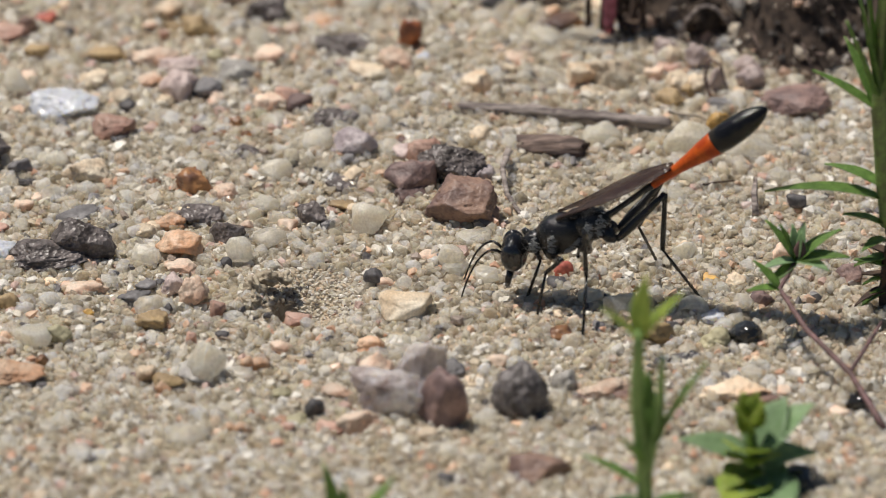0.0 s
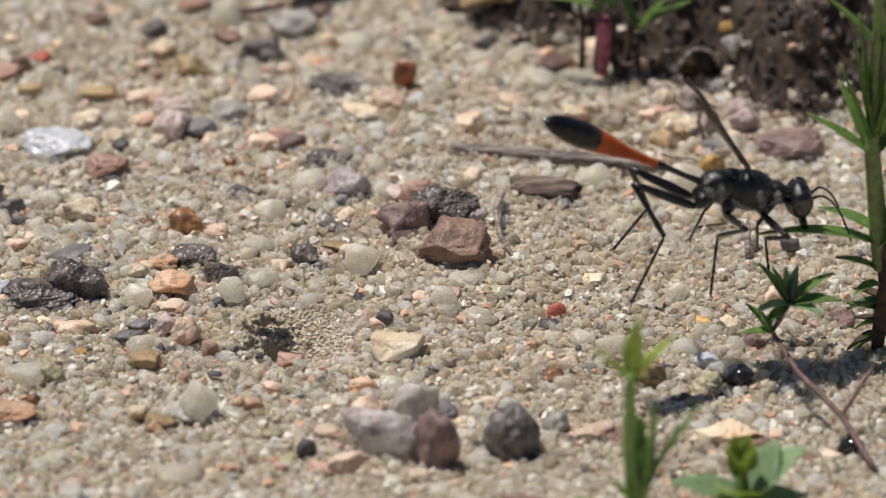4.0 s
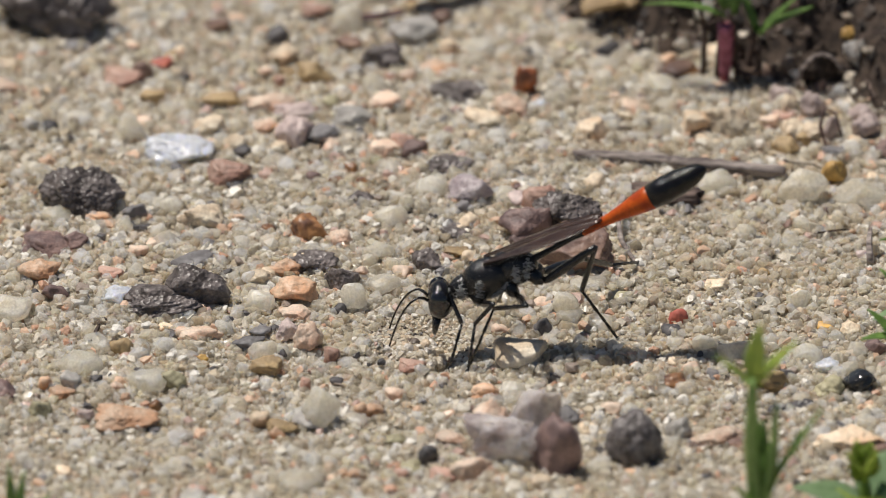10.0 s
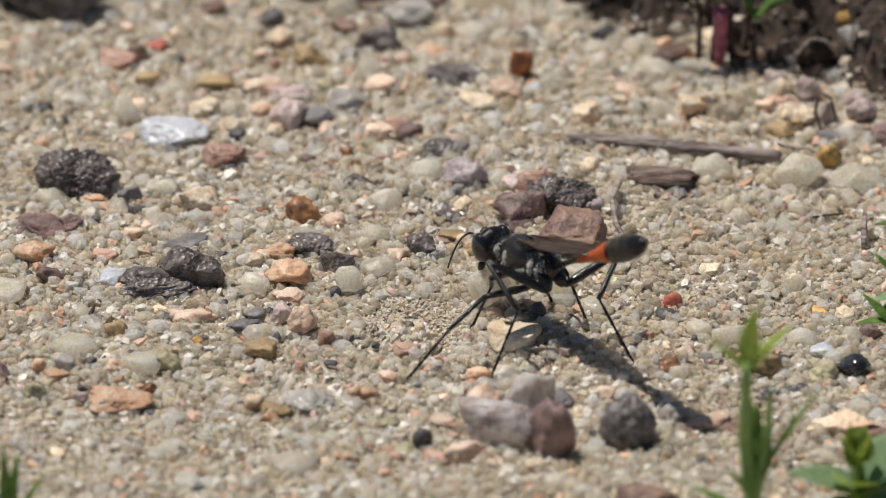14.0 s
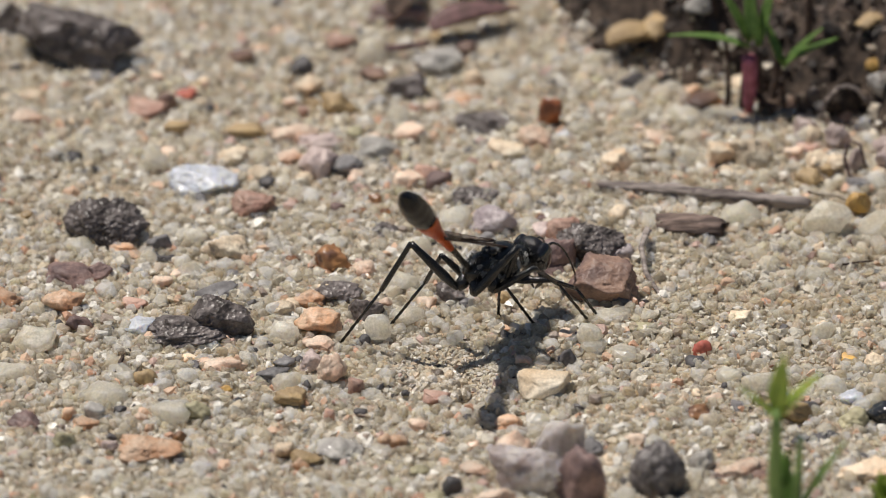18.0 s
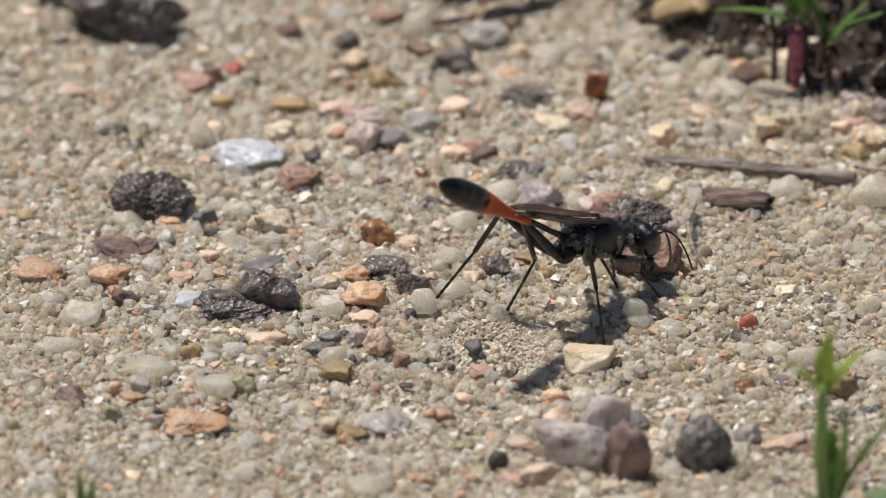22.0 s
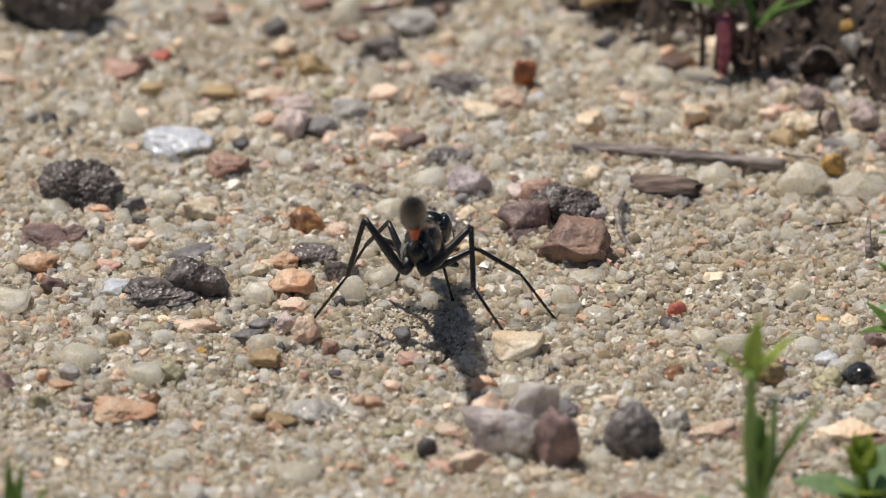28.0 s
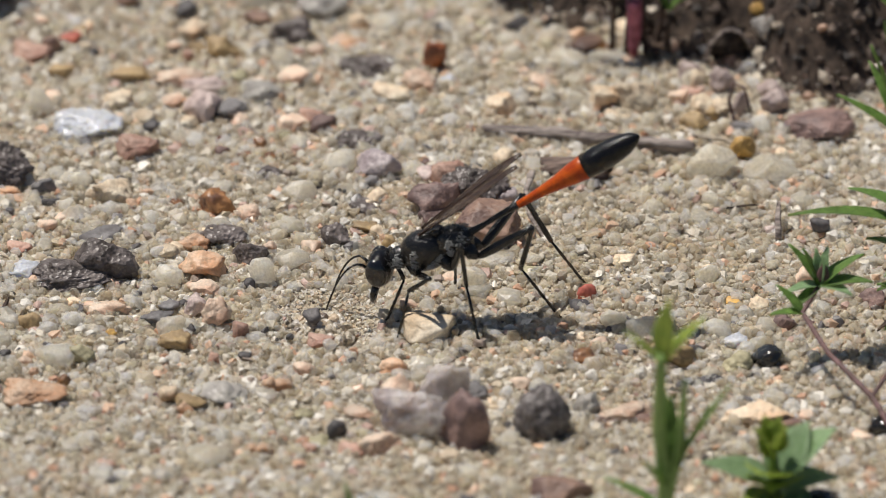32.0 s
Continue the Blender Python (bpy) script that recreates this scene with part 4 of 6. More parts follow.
# tall herb with narrow leaves
herb = plant("tall_herb", (36.83, -13.99, 0.00), "green herb with narrow leaves and brown woody base")
stem(herb, [(0.2, 0, 6.5), (-0.1, 0, 10), (-0.6, 0, 15.5), (-0.5, 0, 20), (-0.3, 0, 34)], [0.6, 0.66, 0.55, 0.4, 0.3], STEM)
stem(herb, [(0, 0, -0.5), (0.15, 0, 1.6), (0.5, -0.1, 3.4), (0.9, -0.1, 5.2), (0.6, 0, 7.0), (0.2, 0, 8.6)], [0.4, 0.5, 0.75, 0.85, 0.75, 0.6], WOODY, "woody_base")
stem(herb, [(0.8, -0.2, 4.4), (1.7, -0.3, 6.0), (2.2, -0.3, 7.0)], [0.5, 0.35, 0.2], WOODY, "stub")
leafer = random.Random(8)
for k in range(22):
    h = leafer.uniform(0.8, 8.0)
    dry = leafer.random() < 0.5
    leaf(herb, (0.1 + 0.1 * h, -0.2, h), leafer.uniform(0, 360), leafer.uniform(-35, 45), leafer.uniform(1.0, 2.8), leafer.uniform(0.5, 1.0), leafer.uniform(0, 0.5), WOODY if dry else GREEN, 0.5, "withered_leaf" if dry else "leaf")
for az, rise, ln in ((170, 84, 10.5), (10, 86, 11.0), (80, 82, 10.0), (200, 80, 9.0), (-25, 76, 8.5)):
    leaf(herb, (-0.55, 0, 16), az, rise, ln, 1.15, 0.0, GREEN)
for at, az, rise, ln, wd, dr in (
    ((-0.6, 0, 15.5), 172, 38, 5.4, 1.1, 0.1), ((-0.6, 0.2, 15.5), 130, 55, 5.5, 1.0, 0.1), ((-0.5, 0, 15.3), 20, 50, 5.5, 1.1, 0.1),
    ((-0.4, 0, 15.6), 60, 68, 6.5, 1.0, 0.05), ((-0.3, 0, 16), 8, 30, 5.0, 1.1, 0.15), ((-0.6, 0, 16), 200, 72, 7.5, 1.0, 0.02),
    ((-0.2, 0, 8.5), 186, 26, 7.9, 1.25, 0.32), ((-0.2, 0, 9.5), 160, 30, 4.2, 1.1, 0.3), ((0, 0, 8.5), -12, 52, 5.6, 1.6, 0.2),
    ((0.1, 0, 7), 20, 30, 5.0, 1.4, 0.3), ((-0.1, 0, 6.5), 195, 35, 3.2, 0.9, 0.2), ((0, -0.2, 5.5), 230, 20, 2.6, 0.9, 0.3),
    ((0.4, 0, 4), 190, 0, 2.6, 0.9, 0.2), ((0.4, 0, 4.5), -10, 10, 3.5, 1.2, 0.2), ((-0.4, 0, 24), 185, 55, 5, 1.0, 0.1), ((-0.4, 0, 24), 0, 55, 5, 1.0, 0.1),
    ((0.2, -0.2, 8.5), -14, 50, 6.5, 2.3, 0.1), ((0.3, -0.1, 10), 5, 62, 6.0, 2.0, 0.1), ((-0.2, 0, 29), 150, 65, 5, 0.9, 0.1), ((-0.2, 0, 29), -20, 65, 5, 0.9, 0.1)):
    leaf(herb, at, az, rise, ln, wd, dr, GREEN)

# side shoot on a creeping red stem
shoot = plant("creeping_shoot", (36.29, -30.57, 0.00), "small green shoot on a creeping red stem")
b = Vector((36.29, -30.57, 0.00))
K = [Vector(q) - b for q in ((36.26, -31.24, 0.40), (34.07, -26.54, 2.00), (31.09, -22.15, 3.00), (29.43, -18.49, 4.00), (30.64, -16.35, 5.00))]
stem(shoot, [tuple(q) for q in K], [0.24, 0.21, 0.19, 0.17, 0.14], REDSTEM)
K2 = [Vector(q) - b for q in ((33.99, -26.54, 2.00), (35.30, -23.76, 2.60), (36.34, -21.40, 3.00))]
stem(shoot, [tuple(q) for q in K2], [0.16, 0.14, 0.12], REDSTEM, "branch")
c = K[4]
for az, rise, ln, wd, dr in ((160, 45, 4.2, 1.0, 0.1), (178, 62, 3.6, 0.9, 0.1), (10, 35, 4.3, 1.3, 0.2), (-15, 12, 4.4, 1.4, 0.2), (60, 60, 3.2, 0.9, 0.1),
                             (200, 5, 3.0, 0.9, 0.4), (220, -30, 3.6, 0.9, 0.1), (110, 65, 3.0, 0.9, 0.1), (-40, 10, 3.2, 1.2, 0.3), (30, 70, 2.6, 0.8, 0.0)):
    leaf(shoot, c, az, min(rise + 12, 80), ln * 0.85, wd, dr, BLUISH if ln < 3.3 else GREEN)
leaf(shoot, K[3], 200, 20, 2.4, 0.8, 0.2, GREEN)
leaf(shoot, K[3], 150, 50, 2.6, 0.8, 0.2, GREEN)
leaf(shoot, c + Vector((0.2, -0.2, 0.3)), 80, 70, 1.4, 0.8, 0.0, REDSTEM, name="bud")

# seedling standing nearer, with a pair of top leaves
seedling = plant("seedling", (19.88, -43.65, 0.00), "slender green seedling with a pair of top leaves")
stem(seedling, [(0, 0, -0.5), (-0.3, 0, 5), (-0.8, 0, 10), (-0.7, 0, 15.5)], [0.55, 0.52, 0.45, 0.34], PALE_STEM)
stem(seedling, [(-0.2, 0, 4), (0.7, -0.2, 9), (0.9, 0, 13.5)], [0.4, 0.34, 0.2], PALE_STEM, "branch")
for at, az, rise, ln, wd, dr, mt in (
    ((-0.7, 0, 15.4), 60, 76, 4.0, 1.5, 0.0, YOUNG), ((-0.5, 0, 15), 10, 52, 4.2, 1.4, 0.05, YOUNG), ((-0.9, 0, 15), 178, 48, 3.2, 1.0, 0.05, YOUNG),
    ((0.2, 0, 6.5), 2, 62, 7.6, 1.1, 0.02, GREEN), ((0.3, 0, 6), -30, 70, 6.4, 0.9, 0.02, GREEN), ((-0.4, 0, 3.5), 178, 36, 4.6, 1.0, 0.1, GREEN),
    ((-0.3, 0, 5), 230, 60, 4.0, 1.0, 0.1, GREEN), ((0, 0, 8), 100, 66, 4.0, 0.9, 0.1, GREEN), ((0.1, -0.2, 2), 190, 20, 3.4, 1.4, 0.2, BLUISH),
    ((0.2, -0.2, 2), -10, 30, 3.4, 1.2, 0.2, GREEN), ((0, 0, 7), 85, 75, 5.0, 1.0, 0.0, GREEN)):
    leaf(seedling, at, az, rise, ln, wd, dr, mt)

# rosette of broad leaves
rosette = plant("leafy_rosette", (27.12, -38.51, 0.00), "low rosette of broad bluish green leaves")
stem(rosette, [(0, 0, -0.5), (0, 0, 2.5), (-0.3, 0, 5.5)], [0.5, 0.45, 0.3], STEM)
for at, az, rise, ln, wd, dr, mt in (
    ((0, 0, 2.5), 265, 30, 2.6, 2.4, 0.2, YOUNG), ((0.2, 0, 3), 45, 52, 3.8, 2.3, 0.1, BLUISH), ((-0.3, 0, 4.6), 130, 74, 2.6, 1.5, 0.0, GREEN),
    ((-0.3, 0, 4.6), 200, 64, 2.4, 1.3, 0.0, GREEN), ((-0.2, 0, 2.5), 178, 22, 4.6, 1.9, 0.1, BLUISH), ((0.3, 0, 2.2), 5, 15, 3.6, 1.8, 0.15, BLUISH),
    ((0, -0.3, 1.8), 235, 15, 3.4, 1.7, 0.2, GREEN), ((0, 0, 1.5), 300, 10, 3.4, 2.2, 0.2, BLUISH), ((0, -0.6, 1.0), 248, 18, 5.0, 2.4, 0.1, GREEN), ((0.2, -0.6, 0.9), 292, 14, 5.2, 2.6, 0.1, BLUISH), ((0.3, 0, 3.2), 20, 40, 4.4, 2.2, 0.1, BLUISH), ((-0.2, -0.3, 3.0), 245, 40, 3.0, 2.2, 0.1, YOUNG), ((0, 0, 5), 60, 80, 2.2, 1.2, 0.0, GREEN), ((-0.1, 0, 4.8), -30, 70, 2.2, 1.2, 0, GREEN)):
    leaf(rosette, at, az, rise, ln * 1.1, wd * 1.6, dr, YOUNG if mt is GREEN else mt)

# sprouts along the near edge
for base, label, rows in (
    ((-0.67, -48.71, 0.00), "bright green sprout with pointed leaves", ((150, 78, 7.0, 1.9, 0.0), (20, 58, 6.4, 1.8, 0.05), (200, 45, 5.0, 1.5, 0.05), (80, 80, 5.0, 1.2, 0.0))),
    ((-30.46, -42.66, 0.00), "small feathery green sprout", ((110, 85, 6.8, 0.9, 0.0), (60, 75, 6.0, 0.9, 0.0), (160, 70, 5.6, 0.8, 0.0), (20, 60, 5.0, 0.9, 0.05), (200, 65, 4.4, 0.8, 0.0), (250, 70, 4.0, 0.8, 0.0)))):
    sprout = plant("green_sprout", base, label)
    stem(sprout, [(0, 0, -0.4), (0, 0, 2.0)], [0.35, 0.25], STEM)
    for az, rise, ln, wd, dr in rows:
        leaf(sprout, (0, 0, 1.2), az, rise, ln, wd, dr, GREEN)

# herb behind, with a pink stem, at the edge of the soil bank
back = plant("pink_stemmed_herb", (18.45, 24.15, 0.00), "low herb with a pink stem and narrow leaves")
stem(back, [(0, 0, 0.4), (0.1, 0, 2.6), (0, 0, 4.8)], [0.34, 0.52, 0.58], PINK)
for p in (((0.9, 0.3, -0.4), (0.8, 0.3, 3), (0.5, 0.3, 5.5)), ((1.6, 0.4, -0.4), (1.9, 0.4, 2.5), (2.3, 0.3, 4.2)), ((-0.6, 0.3, -0.4), (-0.4, 0.3, 2.4), (-0.2, 0.2, 5.2)), ((2.6, 0.2, -0.4), (2.4, 0.3, 2.0), (2.6, 0.2, 3.2))):
    stem(back, p, [0.22, 0.2, 0.14], WOODY, "woody_stem")
for at, az, rise, ln, wd, dr in (
    ((0, 0, 5.6), 176, 24, 5.6, 0.75, 0.3), ((0, 0, 6.0), 150, 62, 5.0, 0.9, 0.1), ((0.2, 0, 6.2), 100, 70, 5.0, 0.9, 0.1),
    ((2.3, 0.2, 4.2), 6, 28, 4.4, 0.8, 0.05), ((2.3, 0.2, 4.2), 130, 60, 3.6, 0.7, 0.1), ((2.4, 0, 4), 15, 50, 4.0, 0.8, 0.1), ((0.6, 0.3, 5.5), 60, 66, 5, 0.8, 0.1)):
    leaf(back, at, az, rise, ln, wd, dr, GREEN)

tuft = plant("low_tuft", (-1.57, 40.35, 0.00), "small green tuft among dry leaf litter")
for az, rise, ln, wd, dr in ((150, 60, 4, 1.2, 0.1), (60, 65, 4, 1.2, 0.1), (190, 40, 4, 1.2, 0.1), (20, 40, 4, 1.1, 0.1)):
    leaf(tuft, (0, 0, 0.5), az, rise, ln, wd, dr, GREEN)
for k, (base, ln) in enumerate((((-0.74, 34.87, -0.00), 7.0), ((-4.01, 36.96, -0.00), 6.0), ((10.9, 32.0, 0.5), 5.0), ((23.08, 23.35, -0.00), 6.0))):
    dead = plant("dead_leaf", base, "curled brown dead leaf on gravel")
    leaf(dead, (-ln / 2, 0, 0.9), (25, 70, 12, 100)[k], 8, ln, 2.2, 0.1, (REDSTEM, WOODY, ROCK["tan"][0], WOODY)[k], 0.9, "blade")

# ---- soil bank, coloured dark for plant shade ----
# brown soil and crumbs; shade of plants beyond is put into these dark colours
SOIL = material("shaded_soil", (0.10, 0.072, 0.054), 0.95, (0.03, 0.022, 0.018), 900, 1.0, 0.3, patch=250)
SOIL_BITS = grain_material("soil_crumb", [(0.0, (0.03, 0.022, 0.018)), (0.4, (0.07, 0.05, 0.038)), (0.72, (0.15, 0.11, 0.085)), (0.92, (0.36, 0.30, 0.23))], 0.7)


G_LITTER = grain_material("bank_litter", [(0.0, (0.24, 0.18, 0.13)), (0.25, (0.42, 0.35, 0.27)), (0.45, (0.10, 0.075, 0.06)), (0.58, (0.62, 0.54, 0.43)), (0.76, (0.50, 0.33, 0.24)), (0.88, (0.76, 0.71, 0.62))], 0.5)


def bank_height(x, y):
    """Height of the dark bank over the sand, in mm."""
    edge_y = 39.0 - 0.76 * (x - 6) + 4.0 * noise.noise(Vector((x * 0.22, 4.4, 0)))
    if x > 24:
        edge_y = 24.8 - 0.35 * (x - 24) + 4.0 * noise.noise(Vector((x * 0.22, 4.4, 0)))
    if x < 6:
        edge_y = 39.5 + 3.0 * (6 - x)
    k = (y - edge_y) / 3.4
    rise = 1 / (1 + math.exp(-2.2 * k))
    return 7.0 * rise - 0.7 + (0.5 + 1.5 * rise) * noise.noise(Vector((x * 0.25, y * 0.25, 9.0))) + (0.3 + 1.2 * rise) * abs(noise.noise(Vector((x * 0.6, y * 0.6, 2.0)))) + 0.4 * noise.noise(Vector((x * 1.6, y * 1.6, 5.0)))


NB = 190
bx, by = np.linspace(0, 62, NB), np.linspace(8, 84, NB)
bv = [(x * MM, y * MM, (min(bank_height(x, y), 9.0) if 1 < x < 61 and y < 83 else -1.5) * MM) for y in by for x in bx]
bf = [(j * NB + i, j * NB + i + 1, (j + 1) * NB + i + 1, (j + 1) * NB + i) for j in range(NB - 1) for i in range(NB - 1)]
tagged(from_arrays("soil_bank", bv, bf, SOIL), "crumbly humus soil bank behind the sand, plant shade in its dark colour", "soil", kind="structure")


def strewn(name, count, seed, mat, size, label, category, keep, box=(2, 48, 12, 62), level=1, rough=0.3):
    """Crumbs of uneven shape strewn over the bank."""
    rng = np.random.default_rng(seed)
    shapes = [lump(level, rng, 12, rough) for _ in range(20)]
    verts, faces, at = [], [], 0
    for i in range(count):
        x, y = rng.uniform(box[0], box[1]), rng.uniform(box[2], box[3])
        h = bank_height(x, y)
        if h < -0.3 or rng.random() > keep(x, h):
            continue
        w = size[0] + (size[1] - size[0]) * rng.random() ** 3
        v, f = shapes[i % 20]
        q = np.array(Euler(rng.uniform(0, 6.28, 3)).to_matrix())
        verts.append((v * np.array((1, rng.uniform(0.5, 1), rng.uniform(0.4, 0.9))) @ q.T * w + np.array((x, y, h + 0.12 * w))) * MM)
        faces.append(f + at)
        at += len(v)
    return tagged(from_arrays(name, np.concatenate(verts).tolist(), np.concatenate(faces).tolist(), mat, False), label, category, kind="stuff")


strewn("soil_crumbs", 9000, 5, SOIL_BITS, (0.15, 1.3), "soil crumbs on the bank, coloured darker for shade", "soil", lambda x, h: 0.25 + h / 5, level=2, rough=0.5)
strewn("bank_gravel", 12000, 6, G_LITTER, (0.3, 1.6), "mixed dull gravel and litter washed onto the foot of the bank", "gravel", lambda x, h: max(0.04, 0.85 - h / 2.6))
strewn("bank_sand", 9000, 7, G_CLEAR, (0.3, 1.1), "pale sand grains washed onto the foot of the bank", "sand", lambda x, h: max(0.02, 0.8 - h / 1.8))

# fine roots hanging out of the soil
rooter = random.Random(31)
bm = bmesh.new()
for k in range(110):
    x, y = rooter.uniform(8, 38), rooter.uniform(18, 46)
    h = bank_height(x, y)
    if h < 0.5:
        continue
    p, az, pts = Vector((x, y, h - 0.2)), rooter.uniform(0, 6.28), []
    rise = rooter.uniform(0.2, 1.2)
    for j in range(7):
        pts.append(p * MM)
        p = p + Vector((0.5 * math.cos(az), 0.5 * math.sin(az), rise * 0.45))
        az += rooter.uniform(-0.6, 0.6)
        rise -= rooter.uniform(0.1, 0.5)
    tube(bm, pts, [(0.11 - 0.012 * j) * MM for j in range(7)], 5)
tagged(part("rootlets", bm, BROWN_BARK), "fine brown roots sticking out of the soil bank", "root", kind="stuff")

# clods, dark in place of a shaded hollow and shadows; arched root, dark dry stems
for x, y, z, w, d, h in ((25.2, 23.4, 1.6, 3.0, 2.2, 4.4), (19.6, 26.4, 1.2, 2.6, 2.0, 4.0), (13.6, 31.0, 0.6, 3.2, 2.0, 2.2), (29.8, 24.4, 1.4, 3.6, 2.4, 3.6), (8.6, 33.4, 0.3, 3.0, 2.0, 1.6)):
    v, f = lump(4, np.random.default_rng(int(x * 10)), 8, 0.5)
    clod = from_arrays("soil_clod", v * np.array((w, d, h)) * MM, f.tolist(), SOIL)
    clod.matrix_world = pose(x * MM, y * MM, z * MM)
    tagged(clod, "soil clod on the bank, dark colour standing in for shade", "soil")
stick("arched_root", [(23.6, 22.6, 0.6), (23.9, 22.3, 2.4), (24.8, 22.2, 3.5), (26.0, 22.2, 3.4), (27.0, 22.6, 2.0)], [0.15, 0.14, 0.13, 0.13, 0.1], BARK, "grey arched root over a dark soil clod", 0.12, 21)
stick("curled_stalk", [(25.5, 15.2, 0.1), (25.1, 15.6, 1.4), (25.4, 16.0, 2.6), (26.2, 16.0, 2.2), (26.6, 15.6, 0.8)], [0.12, 0.11, 0.10, 0.09, 0.07], REDSTEM, "thin dark red stalk curled over gravel", 0.03, 22)
for k, (a, e, r) in enumerate((((15.5, 31.2, 0.2), (15.9, 31.6, 8.0), 0.34), ((19.9, 24.8, 0.2), (20.5, 25.6, 4.4), 0.3), ((17.0, 25.4, 0.2), (16.6, 26.2, 6.0), 0.24), ((22.2, 27.0, 1.5), (22.8, 27.6, 9.0), 0.35), ((33.0, 25.5, 2.0), (34.0, 26.5, 9.0), 0.4))):
    stick("dead_stalk", [a, tuple((p + q) / 2 + 0.25 for p, q in zip(a, e)), e], [r, r * 0.9, r * 0.7], WOODY, "dark dry upright stalk at the bank", 0.06, 40 + k)

# litter and stones lying on the bank
for kind, p, w, d, h in (("tan", (12.06, 32.13, 1.00), 3.6, 2.2, 1.4), ("cream", (15.27, 32.58, 1.50), 2.4, 2.0, 1.8), ("umber", (15.19, 25.29, 0.60), 3.2, 2.0, 1.6), ("slate", (10.09, 28.68, 0.50), 2.0, 1.4, 1.0),
                         ("quartz", (22.66, 20.39, 0.60), 2.0, 1.8, 1.5), ("cream", (17.90, 28.10, 0.80), 1.6, 1.4, 1.2), ("rust", (14.44, 27.07, 0.90), 1.6, 1.2, 1.0), ("pale", (13.08, 33.31, 1.60), 2.4, 2.0, 1.6),
                         ("salmon", (21.08, 24.85, 1.00), 1.6, 1.4, 1.2), ("quartz", (17.11, 30.40, 1.60), 2.0, 1.6, 1.4), ("tan", (27.18, 27.65, 2.00), 2.4, 1.6, 1.2), ("cream", (24.55, 16.56, 0.60), 2.2, 1.8, 1.4),
                         ("pink", (24.78, 19.61, 0.8), 1.9, 1.5, 2.4), ("pink", (28.53, 16.81, 1.0), 2.6, 1.8, 2.2), ("cream", (22.99, 20.43, 0.8), 1.8, 1.4, 1.6), ("yellow", (27.29, 25.32, 3.0), 1.2, 1.0, 1.0),
                         ("pale", (27.87, 23.64, 2.0), 2.2, 1.4, 1.8), ("pale", (14.87, 31.23, 1.0), 2.2, 1.8, 1.8), ("salmon", (21.6, 18.2, 0.6), 1.6, 1.3, 1.0), ("cream", (23.2, 16.4, 0.6), 2.4, 1.8, 1.8)):
    pebble(kind, p[0], p[1], max(bank_height(p[0], p[1]), 0.0) + 0.3 * h, w, d, h, 20 * w)

# ---- wasp ----
BLACK = material("black_cuticle", (0.009, 0.008, 0.008), 0.22, (0.004, 0.004, 0.004), 1600, 0.5, 0.0, spec=0.5, sheen=0.3)
GLOSS = material("glossy_cuticle", (0.008, 0.007, 0.007), 0.14, (0.005, 0.005, 0.006), 1600, 0.4, 0.0, spec=0.35, sheen=0.12)
EYE_MAT = material("compound_eye", (0.006, 0.006, 0.007), 0.08, (0.008, 0.008, 0.01), 4000, 0.05, 0.0, spec=0.6, sheen=0.6)
ORANGE = material("orange_cuticle", (0.52, 0.095, 0.008), 0.3, (0.36, 0.045, 0.005), 1500, 0.3, 0.0, spec=0.3, patch=150, sheen=0.08)
HAIR = material("silver_patch", (0.13, 0.13, 0.125), 0.5, (0.07, 0.07, 0.07), 1800, 0.4, 0.0)
SILVER = material("silver_hair", (0.52, 0.52, 0.50), 0.35, (0.36, 0.36, 0.35), 1800, 0.2, 0.0, spec=0.6)
WING = material("smoky_wing", (0.055, 0.028, 0.019), 0.25, (0.036, 0.018, 0.012), 1500, 0.2, 0.0, spec=0.6)
WING.node_tree.nodes["Principled BSDF"].inputs["Alpha"].default_value = 0.68
VEIN = material("wing_vein", (0.035, 0.02, 0.012), 0.5, (0.03, 0.016, 0.01), 1500, 0.2, 0.0)

wasp = tagged(new("sand_wasp"), "black thread-waisted sand wasp with orange abdomen", "insect")
HX, WX = 4.1, -2.9
part("mesothorax", turned(rounded(-1.3, 2.3, 1.28, 1.52, -0.1, 14, 0.45)), BLACK, wasp)
part("propodeum", turned(rounded(-3.2, -0.2, 1.08, 1.22, -0.15, 14, 0.5, -0.1)), BLACK, wasp)
part("pronotum", turned(rounded(1.5, 3.4, 0.8, 0.8, 0.0, 12, 0.5, 0.1)), BLACK, wasp)
part("neck", turned([(2.9, 0.42, 0.42, 0.0), (3.3, 0.36, 0.36, -0.08), (3.7, 0.3, 0.3, -0.18), (4.0, 0.28, 0.28, -0.25)], 12), BLACK, wasp)
part("scutellum", turned(rounded(-1.5, -0.4, 0.6, 0.35, 1.0, 10)), BLACK, wasp)
hair_rng = random.Random(12)
bm = bmesh.new()
for x0, x1, ry, rz, zc, count in ((-3.0, -0.4, 1.08, 1.2, -0.15, 170), (0.2, 2.2, 1.26, 1.48, -0.1, 90), (2.0, 3.3, 0.85, 0.85, 0.0, 150)):
    for k in range(count):
        u, a = hair_rng.uniform(-0.9, 0.9), hair_rng.uniform(-1.2, 4.3)
        r = (1 - u * u) ** 0.45
        at = Vector(((x0 + x1) / 2 + u * (x1 - x0) / 2, ry * r * math.cos(a), zc + rz * r * math.sin(a)))
        way = Vector((-0.5 + u, math.cos(a), math.sin(a))) + Vector([hair_rng.uniform(-0.4, 0.4) for _ in range(3)])
        tube(bm, [at * MM, (at + way.normalized() * hair_rng.uniform(0.18, 0.42)) * MM], [0.022 * MM, 0.005 * MM], 3)
part("hairs", bm, HAIR, wasp, "fine grey hairs on the thorax")
